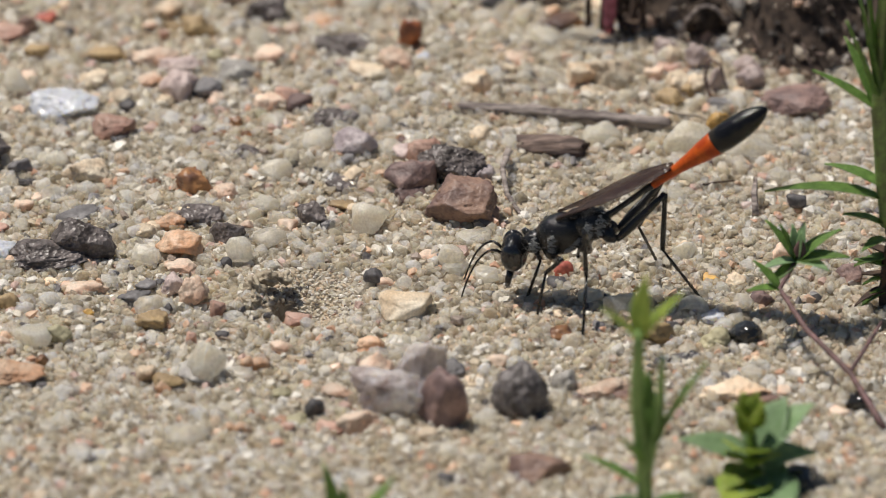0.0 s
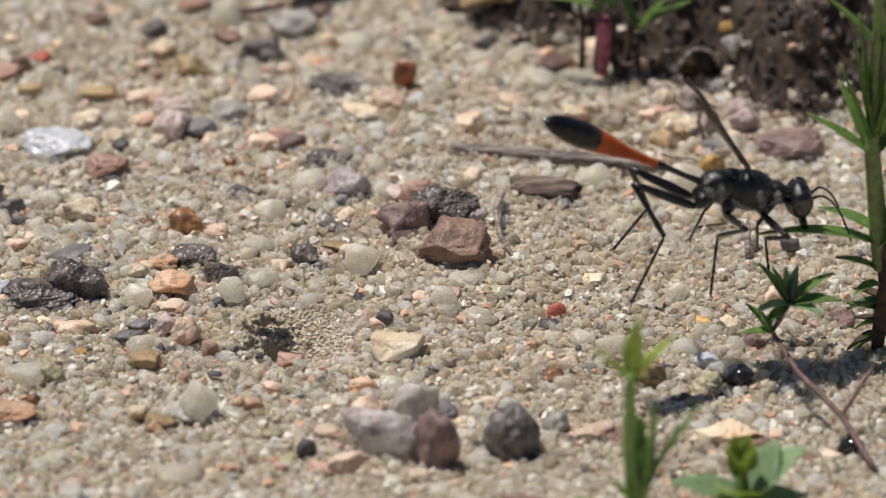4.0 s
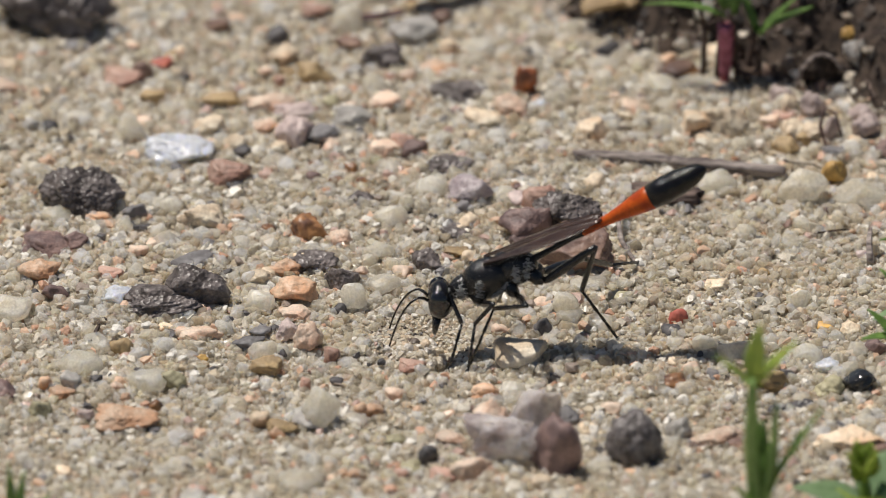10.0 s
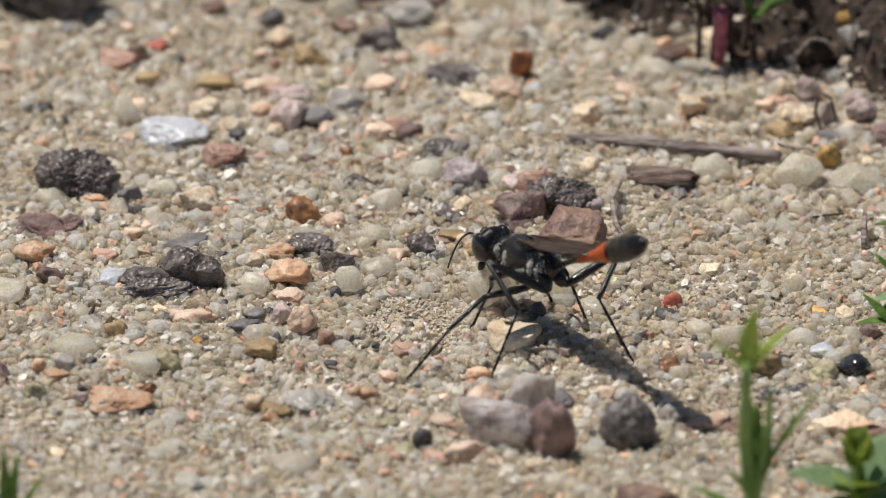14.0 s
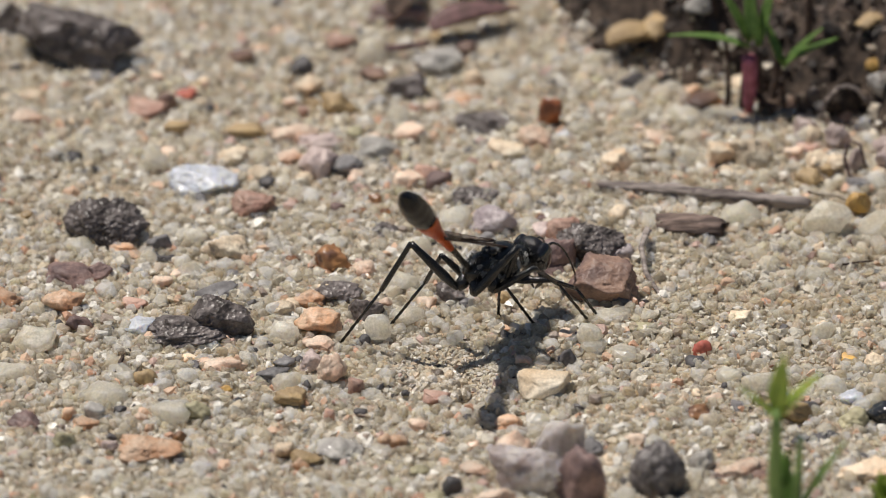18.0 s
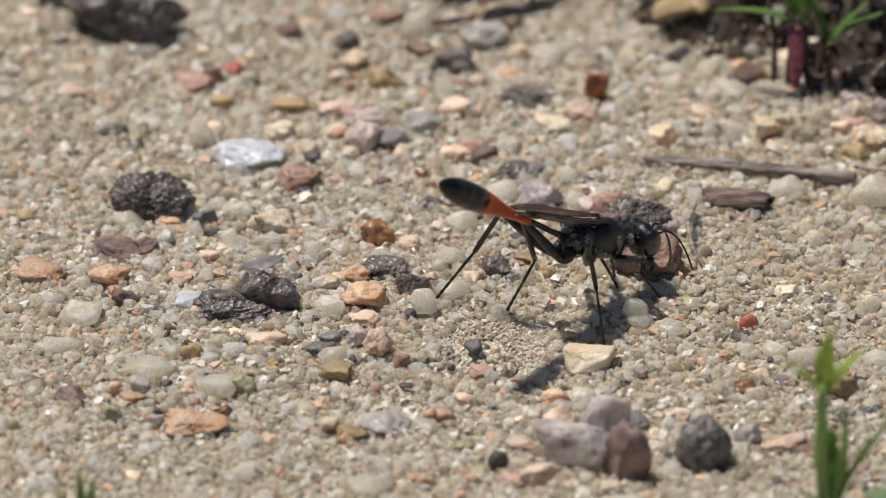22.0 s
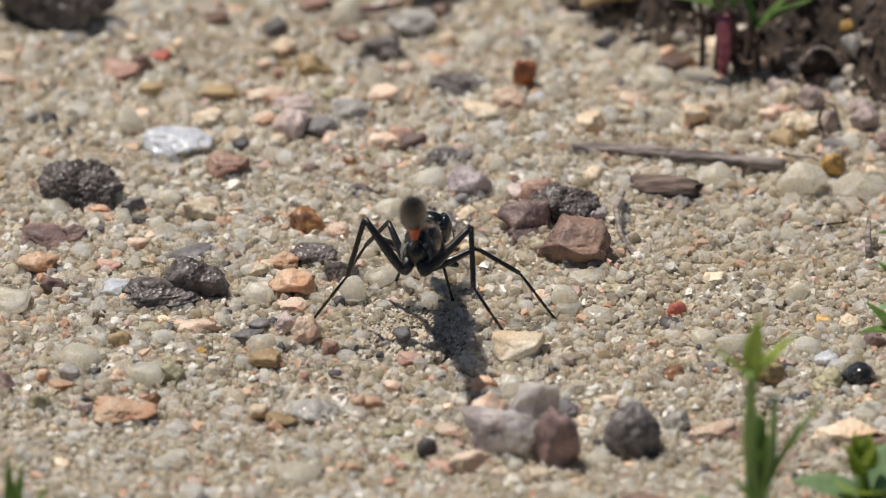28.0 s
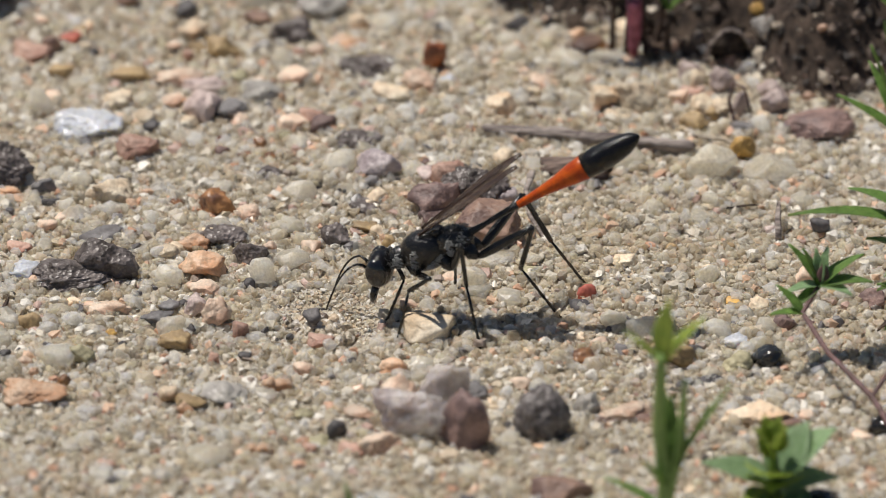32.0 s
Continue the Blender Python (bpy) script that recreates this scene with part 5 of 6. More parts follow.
for s in (1, -1):
    for a, e, body in (((-2.75, 0.55), (-2.1, -0.7), (-3.2, -0.2, 1.08, 1.22, -0.15)), ((-1.7, 0.5), (-1.35, -0.7), (-3.2, -0.2, 1.08, 1.22, -0.15)), ((1.0, 0.5), (1.55, -0.9), (-1.3, 2.3, 1.28, 1.52, -0.1)),
                       ((-0.7, -0.5), (0.6, -1.05), (-1.3, 2.3, 1.28, 1.52, -0.1)), ((2.35, 0.5), (2.65, -0.45), (1.5, 3.5, 0.85, 0.85, 0.0))):
        bm = bmesh.new()
        x0, x1, ry, rz, zc = body
        for k in range(70):
            u = hair_rng.random()
            wide = 0.17 * math.sin(math.pi * (0.1 + 0.8 * u))
            x, z = a[0] + (e[0] - a[0]) * u + hair_rng.gauss(0, wide), a[1] + (e[1] - a[1]) * u + hair_rng.gauss(0, 0.08)
            q = (2 * x - x0 - x1) / (x1 - x0)
            r = max(1 - q * q, 0.02) ** 0.47
            y = ry * r * math.sqrt(max(1 - ((z - zc) / (rz * r)) ** 2, 0.02))
            at = Vector((x, s * (y + 0.015), z))
            tip = at + Vector((hair_rng.uniform(-0.32, -0.12), s * hair_rng.uniform(0.02, 0.1), hair_rng.uniform(-0.2, 0.02)))
            tube(bm, [at * MM, tip * MM], [0.034 * MM, 0.012 * MM], 3)
        part("silver_hairs", bm, SILVER, wasp, "streak of flat silvery hairs")
head = part("head", turned(rounded(-0.95, 0.9, 1.42, 1.30, 0.0, 18, 0.5)), GLOSS, wasp)
part("clypeus", turned(rounded(0.05, 0.9, 0.55, 0.45, -0.95, 10)), BLACK, head)
for s in (1, -1):
    ob = part("eye", turned(rounded(-0.72, 0.86, 0.5, 1.08, 0.0, 16)), EYE_MAT, head)
    ob.location = (0, s * 1.0 * MM, 0.06 * MM)
    bm = bmesh.new()
    tube(bm, [Vector(p) * MM for p in ((0.35, s * 0.7, -1.2), (0.6, s * 0.75, -1.75), (0.75, s * 0.5, -2.3), (0.8, s * 0.05, -2.85))], [0.26 * MM, 0.24 * MM, 0.18 * MM, 0.05 * MM], 8)
    part("mandible", bm, BLACK, head)
    bm = bmesh.new()
    line = [(0.85, s * 0.3, 0.1), (1.1, s * 0.45, 0.42), (1.45, s * 0.6, 0.6)]
    for k in range(1, 12):
        u = k / 11
        line.append((1.45 + 2.5 * u, s * (0.6 + 0.6 * u), 0.6 - 0.3 * u - 2.9 * u * u))
    tube(bm, [Vector(p) * MM for p in line], [(0.12, 0.12, 0.09)[k] * MM if k < 3 else (0.085 - 0.002 * k + 0.008 * (k % 2)) * MM for k in range(len(line))], 7)
    part("antenna", bm, BLACK, head)

abdomen = part("petiole", turned([(0.15, 0.2, 0.2, 0), (-0.3, 0.26, 0.26, 0), (-1.5, 0.2, 0.2, 0.0), (-3.2, 0.22, 0.22, 0.05), (-4.2, 0.27, 0.27, 0.0), (-4.6, 0.2, 0.2, 0.0)], 16), BLACK, wasp)
part("gaster", turned([(-3.9, 0.2, 0.2, 0), (-4.1, 0.27, 0.27, 0), (-5.2, 0.32, 0.32, 0), (-6.3, 0.41, 0.40, 0), (-7.3, 0.56, 0.54, 0), (-8.3, 0.75, 0.73, 0), (-9.2, 0.87, 0.85, 0), (-9.7, 0.91, 0.90, 0), (-9.8, 0.5, 0.5, 0)], 24), ORANGE, abdomen, "orange front of the abdomen")
part("gaster_tip", turned([(-9.3, 0.3, 0.3, 0), (-9.5, 0.91, 0.90, 0.02), (-10.3, 0.96, 0.95, 0), (-10.9, 0.97, 0.96, 0), (-11.0, 0.945, 0.935, 0), (-11.1, 0.965, 0.955, 0), (-11.9, 0.92, 0.91, 0), (-12.0, 0.885, 0.875, 0),
                           (-12.1, 0.90, 0.89, 0), (-12.8, 0.75, 0.74, 0), (-12.9, 0.71, 0.70, 0), (-13.35, 0.54, 0.53, 0), (-13.65, 0.35, 0.34, 0), (-13.82, 0.18, 0.18, 0), (-13.92, 0.04, 0.04, 0)], 24), GLOSS, abdomen, "glossy black abdomen tip")


def wing(side):
    """Long narrow folded wing in its own space, root at the origin, running back along -x."""
    bm = bmesh.new()
    n = 16
    top, low = [], []
    for i in range(n + 1):
        u = i / n
        x = -8.8 * u
        half = 0.14 + 0.74 * math.sin(math.pi * u ** 1.4)
        mid = -side * 0.55 * u
        for rowlist, dz in ((top, 0.025), (low, -0.025)):
            rowlist.append([bm.verts.new(Vector((x, mid + half * w, dz + 0.06 * (1 + side) + 0.05 * math.sin(w * 3 + u * 5) + 0.10 * abs(w))) * MM) for w in (-1, -0.5, 0, 0.5, 1)])
    for i in range(n):
        for k in range(4):
            bm.faces.new((top[i][k], top[i][k + 1], top[i + 1][k + 1], top[i + 1][k]))
            bm.faces.new((low[i][k], low[i + 1][k], low[i + 1][k + 1], low[i][k + 1]))
        bm.faces.new((top[i][0], top[i + 1][0], low[i + 1][0], low[i][0]))
        bm.faces.new((top[i][4], low[i][4], low[i + 1][4], top[i + 1][4]))
    for i in (0, n):
        for k in range(4):
            bm.faces.new((top[i][k], top[i][k + 1], low[i][k + 1], low[i][k]))
    bmesh.ops.recalc_face_normals(bm, faces=bm.faces)
    ob = part("wing", bm, WING, wasp, "smoky brown translucent wing")
    for off, last in ((0.5, 8.3), (0.0, 7.0), (-0.45, 5.7)):
        bm = bmesh.new()
        tube(bm, [Vector((-last * k / 8, -side * 0.55 * last / 8.8 * k / 8 + side * off * math.sin(math.pi * 0.5 * k / 8 + 0.3), 0.09)) * MM for k in range(9)], [0.035 * MM] * 9, 5)
        part("vein", bm, VEIN, ob)
    return ob


wings = [wing(1), wing(-1)]
LEGS = []
for pair, hip, lens, thick in (("fore", (1.6, 0.55, -1.5), (2.7, 2.5, 3.1), 0.25), ("middle", (-1.0, 0.75, -1.8), (3.6, 3.5, 4.3), 0.26), ("hind", (-3.1, 0.7, -1.6), (4.7, 4.3, 5.0), 0.31)):
    for s in (1, -1):
        L, M_, T_ = lens
        segs = []
        part("coxa", tube(bmesh.new(), [Vector((hip[0] * 0.85 + 0.25, s * 0.4, -0.55)) * MM, Vector((hip[0] * 0.94 + 0.1, s * hip[1] * 0.9, hip[2] * 0.8)) * MM, Vector((hip[0], s * hip[1], hip[2])) * MM], [0.55 * MM, 0.48 * MM, 0.26 * MM], 10), BLACK, wasp)
        segs.append(part("femur", tube(bmesh.new(), [Vector((L * u, 0, 0)) * MM for u in (0, 0.08, 0.3, 0.6, 0.85, 1.0)], [thick * k * MM for k in (0.55, 0.9, 1.15, 1.0, 0.8, 0.7)], 10), BLACK, wasp))
        bm = tube(bmesh.new(), [Vector((M_ * u, 0, 0)) * MM for u in (0, 0.1, 0.4, 0.8, 1.0)], [thick * k * MM for k in (0.6, 0.62, 0.62, 0.66, 0.6)], 9)
        for k in range(5):
            tube(bm, [Vector((M_ * (0.35 + 0.13 * k), 0, 0)) * MM, Vector((M_ * (0.35 + 0.13 * k) + 0.3, 0.3 * (1 if k % 2 else -1), 0.12)) * MM], [0.05 * MM, 0.012 * MM], 4)
        segs.append(part("tibia", bm, BLACK, wasp))
        bm = bmesh.new()
        cuts = (0, 0.42, 0.62, 0.77, 0.88, 1.0)
        pts, rad = [], []
        for a, e in zip(cuts, cuts[1:]):
            pts += [Vector((T_ * (a + 0.012), 0, 0)) * MM, Vector((T_ * (e - 0.012), 0, 0)) * MM]
            rad += [0.085 * MM, 0.13 * MM]
        tube(bm, pts, rad, 7)
        for q in (1, -1):
            tube(bm, [Vector((T_, 0, 0)) * MM, Vector((T_ + 0.2, 0.12 * q, 0.12)) * MM, Vector((T_ + 0.35, 0.16 * q, 0.02)) * MM], [0.06 * MM, 0.05 * MM, 0.015 * MM], 5)
        segs.append(part("tarsus", bm, BLACK, wasp))
        LEGS.append((Vector((hip[0], s * hip[1], hip[2])), lens, segs, s, pair))

STANCES = []


def stance(t, x, y, z, heading, pitch, lift, swing, air, *feet, turns=(None,) * 6):
    """Where the wasp is at t: middle of its thorax (mm), heading and pitch, the abdomen's lift and swing (degrees), height of hanging feet, six feet on the ground, the swing of six knees."""
    STANCES.append((t, (x, y, z, heading, pitch, lift, swing, air), feet, turns))


stance(0, 14.89, -13.11, 5.60, 174.8, -23.7, 13.6, 6.6, 0.0, 12.8, -15.6, 12.1, -13.2, 15.9, -18.7, 15.7, -7.5, 24.2, -13.3, 21.3, -8.4, turns=(40, None, 4, None, 4, None))
stance(0.5, 8.02, -13.86, 5.56, 174.2, -21.8, 13.9, -9.5, 0.0, 2.7, -15.3, 3.4, -9.3, 7.3, -18.4, 8.4, -7.2, 13.1, -18.6, 14.1, -8.2)
stance(1, 5.13, -12.11, 5.60, 182.7, -10.6, 14.5, -10.7, 0.0, 1.1, -13.2, 1.7, -10.9, 6.2, -18.8, 11.1, -8.8, 15.6, -10.2, 15.9, -7.5, turns=(84, None, 28, None, -20, None))
stance(1.5, 0.34, -15.91, 5.08, 206.3, -9.0, 9.6, -2.6, 0.0, -2.8, -19.8, -5.5, -14.4, 2.6, -20.0, -2.3, -9.9, 7.7, -17.0, 3.1, -7.7)
stance(1.8, 0.07, -14.42, 5.58, 138.2, -19.9, 14.1, -4.0, 0.0, -5.7, -12.3, -1.7, -7.8, -3.8, -17.4, 3.7, -9.1, 0.8, -21.0, 7.7, -13.2)
stance(2, 1.38, -13.32, 5.60, 96.2, -9.4, 29.0, 18.9, 0.0, -1.4, -12.2, 1.5, -12.8, -5.4, -13.4, 7.4, -8.1, -1.8, -19.2, 11.0, -14.7, turns=(None, None, -12, 44, -16, 4))
stance(2.2, 2.95, -7.99, 5.60, 81.9, -9.8, 24.6, 2.2, 0.0, 0.7, -1.6, 6.6, -2.4, -2.6, -6.0, 7.2, -7.7, -3.0, -11.8, 7.3, -13.2)
stance(2.5, 4.22, -7.21, 5.57, 35.5, -21.3, 3.9, 10.9, 0.0, 6.5, -0.8, 10.0, -5.7, 1.1, -1.5, 7.6, -10.6, -3.4, -5.2, 2.7, -13.7)
stance(3, 9.52, -6.86, 5.60, 56.4, -8.6, 11.7, 9.1, 0.0, 9.6, -1.3, 13.6, -5.6, 4.8, -3.8, 14.4, -5.9, 0.2, -15.3, 10.6, -15.1, turns=(None, None, None, 40, -40, 0))
stance(3.5, 13.69, -6.83, 5.60, 7.9, -11.0, 14.7, 14.5, 0.0, 18.2, -2.1, 19.1, -8.1, 13.1, -0.2, 14.7, -11.3, 7.4, -1.4, 8.9, -11.7)
stance(4.2, 30.10, -15.92, 15.98, 10.9, -13.9, 19.7, 10.6, 7.0, 32.7, -13.7, 33.4, -17.0, 28.2, -13.1, 29.4, -19.2, 23.1, -14.4, 24.2, -20.0)
stance(5, 20.86, 4.35, 21.98, 171.4, -13.5, 22.4, -6.3, 13.0, 17.6, 3.2, 18.1, 6.4, 21.7, 1.1, 22.6, 7.2, 26.9, 0.5, 27.8, 6.2)
stance(5.5, 10.19, -4.35, 14.97, 174.4, -6.7, 32.5, 1.9, 6.0, 7.0, -5.7, 5.9, 0.0, 10.1, -12.6, 8.7, -1.0, 19.5, -10.2, 15.4, 2.7)
stance(5.7, 5.78, -4.71, 7.96, 180.3, -14.6, 22.8, -2.2, 0.3, 2.8, -6.4, 2.8, -3.1, 7.1, -7.8, 7.1, -1.6, 12.3, -7.5, 12.3, -1.8)
stance(6, 1.92, -13.60, 5.61, 189.4, -16.8, 16.9, -11.9, 0.0, -0.8, -16.5, -2.3, -14.3, 2.5, -19.2, 7.0, -10.8, 7.6, -12.8, 10.6, -5.8, turns=(56, None, None, None, 92, 12))
stance(6.5, 1.39, -12.89, 5.07, 181.9, -28.3, 15.6, -17.0, 0.0, -3.5, -15.0, -3.7, -9.0, 2.0, -19.4, 1.0, -6.3, 7.8, -18.7, 6.8, -6.5)
stance(7, -1.02, -11.52, 5.60, 141.1, -24.9, 6.4, 1.0, 0.0, -4.7, -10.8, -2.6, -6.3, 0.0, -15.5, -1.2, -10.8, 11.5, -12.0, 11.3, -13.5, turns=(-88, None, -4, None, -16, None))
stance(7.2, -1.15, -10.51, 5.59, 113.0, -21.7, 16.2, 0.4, 0.0, -5.9, -6.0, -0.3, -3.7, -6.4, -11.5, 3.9, -7.1, -3.8, -16.7, 5.8, -12.6)
stance(7.5, -1.55, -7.00, 5.60, 75.5, -10.6, 25.8, 3.4, 0.0, -3.2, -0.4, 2.6, -1.9, -6.9, -4.4, 3.9, -7.1, -8.0, -10.1, 2.1, -12.7)
stance(7.8, -0.84, -8.34, 5.60, 68.8, -11.3, 26.8, 2.9, 0.0, -3.2, -0.4, 2.6, -1.9, -6.9, -4.4, 3.9, -7.1, -8.0, -10.1, 2.1, -12.7)
stance(8, 1.09, -9.74, 5.60, 86.7, -3.9, 27.8, -2.4, 0.0, 0.1, -12.5, 4.2, -10.4, -1.8, -15.4, 7.9, -10.8, -7.2, -13.9, 8.6, -16.6, turns=(None, None, 84, -32, -88, -68))
stance(8.2, 4.02, -12.90, 8.04, 62.0, 9.9, 26.8, 17.6, 0.3, 4.0, -9.5, 6.9, -11.0, 0.7, -12.6, 6.1, -15.5, -1.6, -17.3, 3.5, -20.0)
stance(8.35, 11.66, -7.37, 12.03, 71.3, 3.7, 19.2, 21.7, 3.0, 11.1, -4.0, 14.2, -5.1, 8.3, -7.6, 14.2, -9.6, 6.8, -12.6, 12.3, -14.5)
stance(8.5, 23.53, 4.76, 11.98, 123.0, -18.0, 7.2, -10.2, 3.0, 20.5, 6.4, 23.3, 8.2, 21.7, 2.0, 26.8, 5.3, 24.7, -2.3, 29.5, 0.8)
stance(8.75, 33.61, 15.19, 6.97, 156.5, -17.4, 16.8, -7.2, 0.0, 27.8, 14.4, 30.2, 19.9, 31.2, 10.1, 35.7, 20.4, 36.7, 8.2, 40.8, 17.7)
stance(9, 33.46, 7.94, 5.57, 156.5, -15.0, 21.0, -5.5, 0.0, 27.7, 8.2, 30.1, 13.7, 31.0, 3.9, 35.5, 14.2, 36.5, 2.0, 40.7, 11.5)
stance(9.5, 19.41, -4.97, 5.56, 165.9, -27.3, 19.0, -16.1, 0.0, 13.8, -5.6, 15.3, 0.2, 17.8, -9.3, 20.6, 1.5, 23.6, -10.3, 26.1, -0.3)
stance(10, 1.91, -12.68, 5.60, 180.5, -23.9, 6.7, 1.4, 0.0, 0.2, -16.2, -1.1, -16.0, 0.3, -15.7, 2.3, -7.0, 10.6, -12.3, 12.7, -1.4, turns=(-36, None, None, None, -16, 12))
stance(10.5, -0.25, -12.23, 5.58, 221.7, -4.8, 9.1, -5.8, 0.0, -1.1, -15.0, -6.0, -12.3, 3.3, -15.5, -4.1, -7.1, 7.4, -11.4, 0.5, -3.6)
stance(10.8, -0.46, -14.04, 5.59, 262.5, 0.7, 6.4, -0.2, 0.0, 1.9, -18.3, -4.1, -17.6, 5.1, -13.9, -6.0, -12.5, 5.4, -8.1, -4.9, -6.8)
stance(11, -0.94, -14.98, 5.60, 281.6, -9.6, -1.3, 6.4, 0.0, 1.4, -16.9, -1.7, -17.5, 7.9, -15.6, -6.1, -20.0, 3.0, -9.8, -10.3, -15.4, turns=(None, 140, -68, 32, 108, 64))
stance(11.5, -3.76, -16.66, 5.60, 260.0, -9.6, 5.1, 3.7, 0.0, -1.7, -21.1, -7.6, -20.0, 1.7, -16.8, -9.3, -14.8, 3.0, -9.0, -7.9, -9.2)
stance(12, -1.54, -19.60, 5.60, 268.4, -12.7, 0.6, -2.1, 0.0, 1.1, -21.3, -3.6, -21.9, 3.4, -16.1, -8.2, -22.3, 7.5, -14.4, -9.3, -12.3, turns=(52, 112, 28, 56, -24, -40))
stance(12.5, -1.78, -19.13, 5.60, 261.2, -8.6, 7.3, -1.1, 0.0, 0.4, -23.5, -5.5, -22.6, 3.7, -19.1, -7.3, -17.4, 4.2, -13.3, -6.1, -11.8)
stance(13, -5.83, -21.17, 5.60, 221.1, -6.6, 25.8, 2.0, 0.0, -6.7, -23.4, -12.9, -20.2, -0.8, -20.9, -10.6, -22.6, 4.5, -19.4, -5.9, -12.2, turns=(28, None, 44, 64, -4, None))
stance(13.5, -3.37, -18.72, 5.57, 179.3, -13.7, 19.3, -4.8, 0.0, -8.4, -20.6, -8.3, -14.6, -3.6, -23.3, -3.5, -12.1, 2.2, -22.9, 2.3, -12.5)
stance(14, 4.63, -12.39, 5.60, 126.9, -9.7, 23.4, -4.6, 0.0, 0.9, -12.5, 6.4, -9.4, -3.5, -19.7, 8.8, -12.1, 2.1, -19.8, 11.9, -17.4, turns=(-44, None, 32, None, -60, -68))
stance(14.5, 1.56, -11.98, 5.58, 180.0, -15.6, 12.0, -5.0, 0.0, -3.4, -13.9, -3.4, -7.9, 1.4, -16.5, 1.4, -5.3, 7.2, -16.1, 7.2, -5.7)
stance(15.5, 1.03, -12.87, 5.56, 177.3, -23.1, 17.5, -10.0, 0.0, -3.4, -13.9, -3.4, -7.9, 1.4, -16.5, 1.4, -5.3, 7.2, -16.1, 7.2, -5.7)
stance(16.5, 0.83, -12.77, 5.55, 182.1, -30.5, 12.5, -14.8, 0.0, -3.4, -13.9, -3.4, -7.9, 1.4, -16.5, 1.4, -5.3, 7.2, -16.1, 7.2, -5.7)
stance(17, -3.79, -12.18, 5.60, 166.3, -13.1, 18.5, 2.5, 0.0, -7.4, -12.8, -4.8, -9.4, -5.3, -17.6, -2.6, -6.7, 2.6, -17.4, 6.4, -3.1, turns=(76, None, None, None, -8, -40))
stance(17.25, -1.42, -7.85, 5.60, 104.5, -20.1, 20.9, -7.3, 0.0, -5.6, -2.7, 0.2, -1.2, -6.9, -8.0, 3.9, -5.2, -5.1, -13.5, 5.0, -10.9)
stance(17.5, 0.38, -8.33, 5.61, 41.8, -16.5, 16.7, 21.6, 0.0, 2.1, -1.7, 6.1, -6.2, -3.2, -3.0, 4.3, -11.3, -7.3, -7.1, -0.3, -14.9)
stance(18, 0.40, -6.62, 5.60, 51.4, -12.4, 36.4, 8.1, 0.0, 0.6, -4.4, 7.7, -5.1, -6.8, -5.7, 7.0, -5.7, -10.3, -8.3, 3.1, -5.9, turns=(None, None, -20, 28, -4, -24))
stance(18.5, 6.46, -4.74, 5.60, 27.4, -19.9, 9.0, 21.1, 0.0, 9.5, 1.3, 12.3, -4.1, 4.1, 1.4, 9.2, -8.6, -0.9, -1.7, 3.9, -10.9)
stance(19, 7.10, -6.74, 5.60, 36.7, -12.4, 12.2, -4.0, 0.0, 11.6, -4.3, 10.9, -6.7, 10.0, -6.5, 5.2, -12.0, 1.5, -3.4, -2.4, -13.1, turns=(None, -80, None, -20, 20, 52))
stance(19.25, 10.12, -7.20, 5.59, -59.8, -0.6, -9.5, -0.5, 0.0, 15.2, -9.0, 10.0, -12.0, 15.1, -3.5, 5.4, -9.2, 11.8, 1.3, 2.8, -3.9)
stance(19.5, 10.85, -9.34, 5.59, -75.2, -0.8, 1.3, 1.7, 0.0, 15.0, -12.4, 10.0, -12.0, 16.3, -7.1, 5.4, -9.2, 14.4, -1.6, 2.8, -3.9)
stance(19.75, 8.23, -11.90, 5.59, -115.7, -1.6, 4.4, 5.7, 0.0, 8.8, -16.7, 3.4, -14.1, 13.2, -13.5, 3.1, -8.6, 15.3, -8.1, 6.0, -3.6)
stance(20, 6.14, -13.08, 5.61, -195.5, -17.9, 12.8, 24.7, 0.0, 4.6, -12.1, 3.0, -12.4, 8.2, -14.9, 7.9, -7.7, 17.7, -13.0, 14.2, -4.7, turns=(-88, None, 40, None, -4, None))
stance(20.5, 1.25, -14.96, 5.53, -179.6, -19.0, 15.6, -2.8, 0.0, -3.7, -16.9, -3.8, -10.9, 1.1, -19.5, 1.0, -8.3, 6.9, -19.1, 6.8, -8.7)
stance(20.8, -0.80, -13.11, 5.59, -253.3, -27.8, 13.0, -0.8, 0.0, -5.1, -8.1, 0.6, -6.4, -6.2, -13.5, 4.5, -10.3, -4.2, -18.9, 5.8, -15.9)
stance(21, -1.15, -11.28, 5.60, -295.7, -18.6, 24.7, 8.8, 0.0, 1.3, -8.2, 3.6, -8.8, -8.3, -8.4, 7.2, -10.5, -8.2, -18.6, -0.7, -18.2, turns=(None, 36, -8, 0, -16, -4))
stance(21.5, 0.65, -8.08, 5.59, -345.2, -22.3, 7.4, 19.7, 0.0, 4.7, -2.9, 6.2, -8.7, -0.6, -1.6, 2.3, -12.4, -6.1, -3.4, -3.4, -13.5)
stance(22, 4.25, -6.62, 5.60, -323.9, -17.4, 19.3, 3.3, 0.0, 5.5, -3.1, 8.9, -6.3, 5.8, -4.5, 4.8, -12.9, -6.9, -5.8, -2.0, -7.5, turns=(None, 44, None, -8, 8, 20))
stance(22.5, 4.14, -5.92, 5.60, -347.2, -19.7, 8.1, 17.2, 0.0, 8.3, -0.8, 9.7, -6.7, 3.1, 0.6, 5.6, -10.3, -2.5, -1.1, -0.2, -11.2)
stance(22.75, 2.79, -8.63, 5.60, -279.6, -28.1, 13.3, 0.9, 0.0, 0.7, -2.2, 6.6, -3.2, -2.7, -6.5, 8.3, -8.3, -3.3, -12.2, 7.0, -14.0)
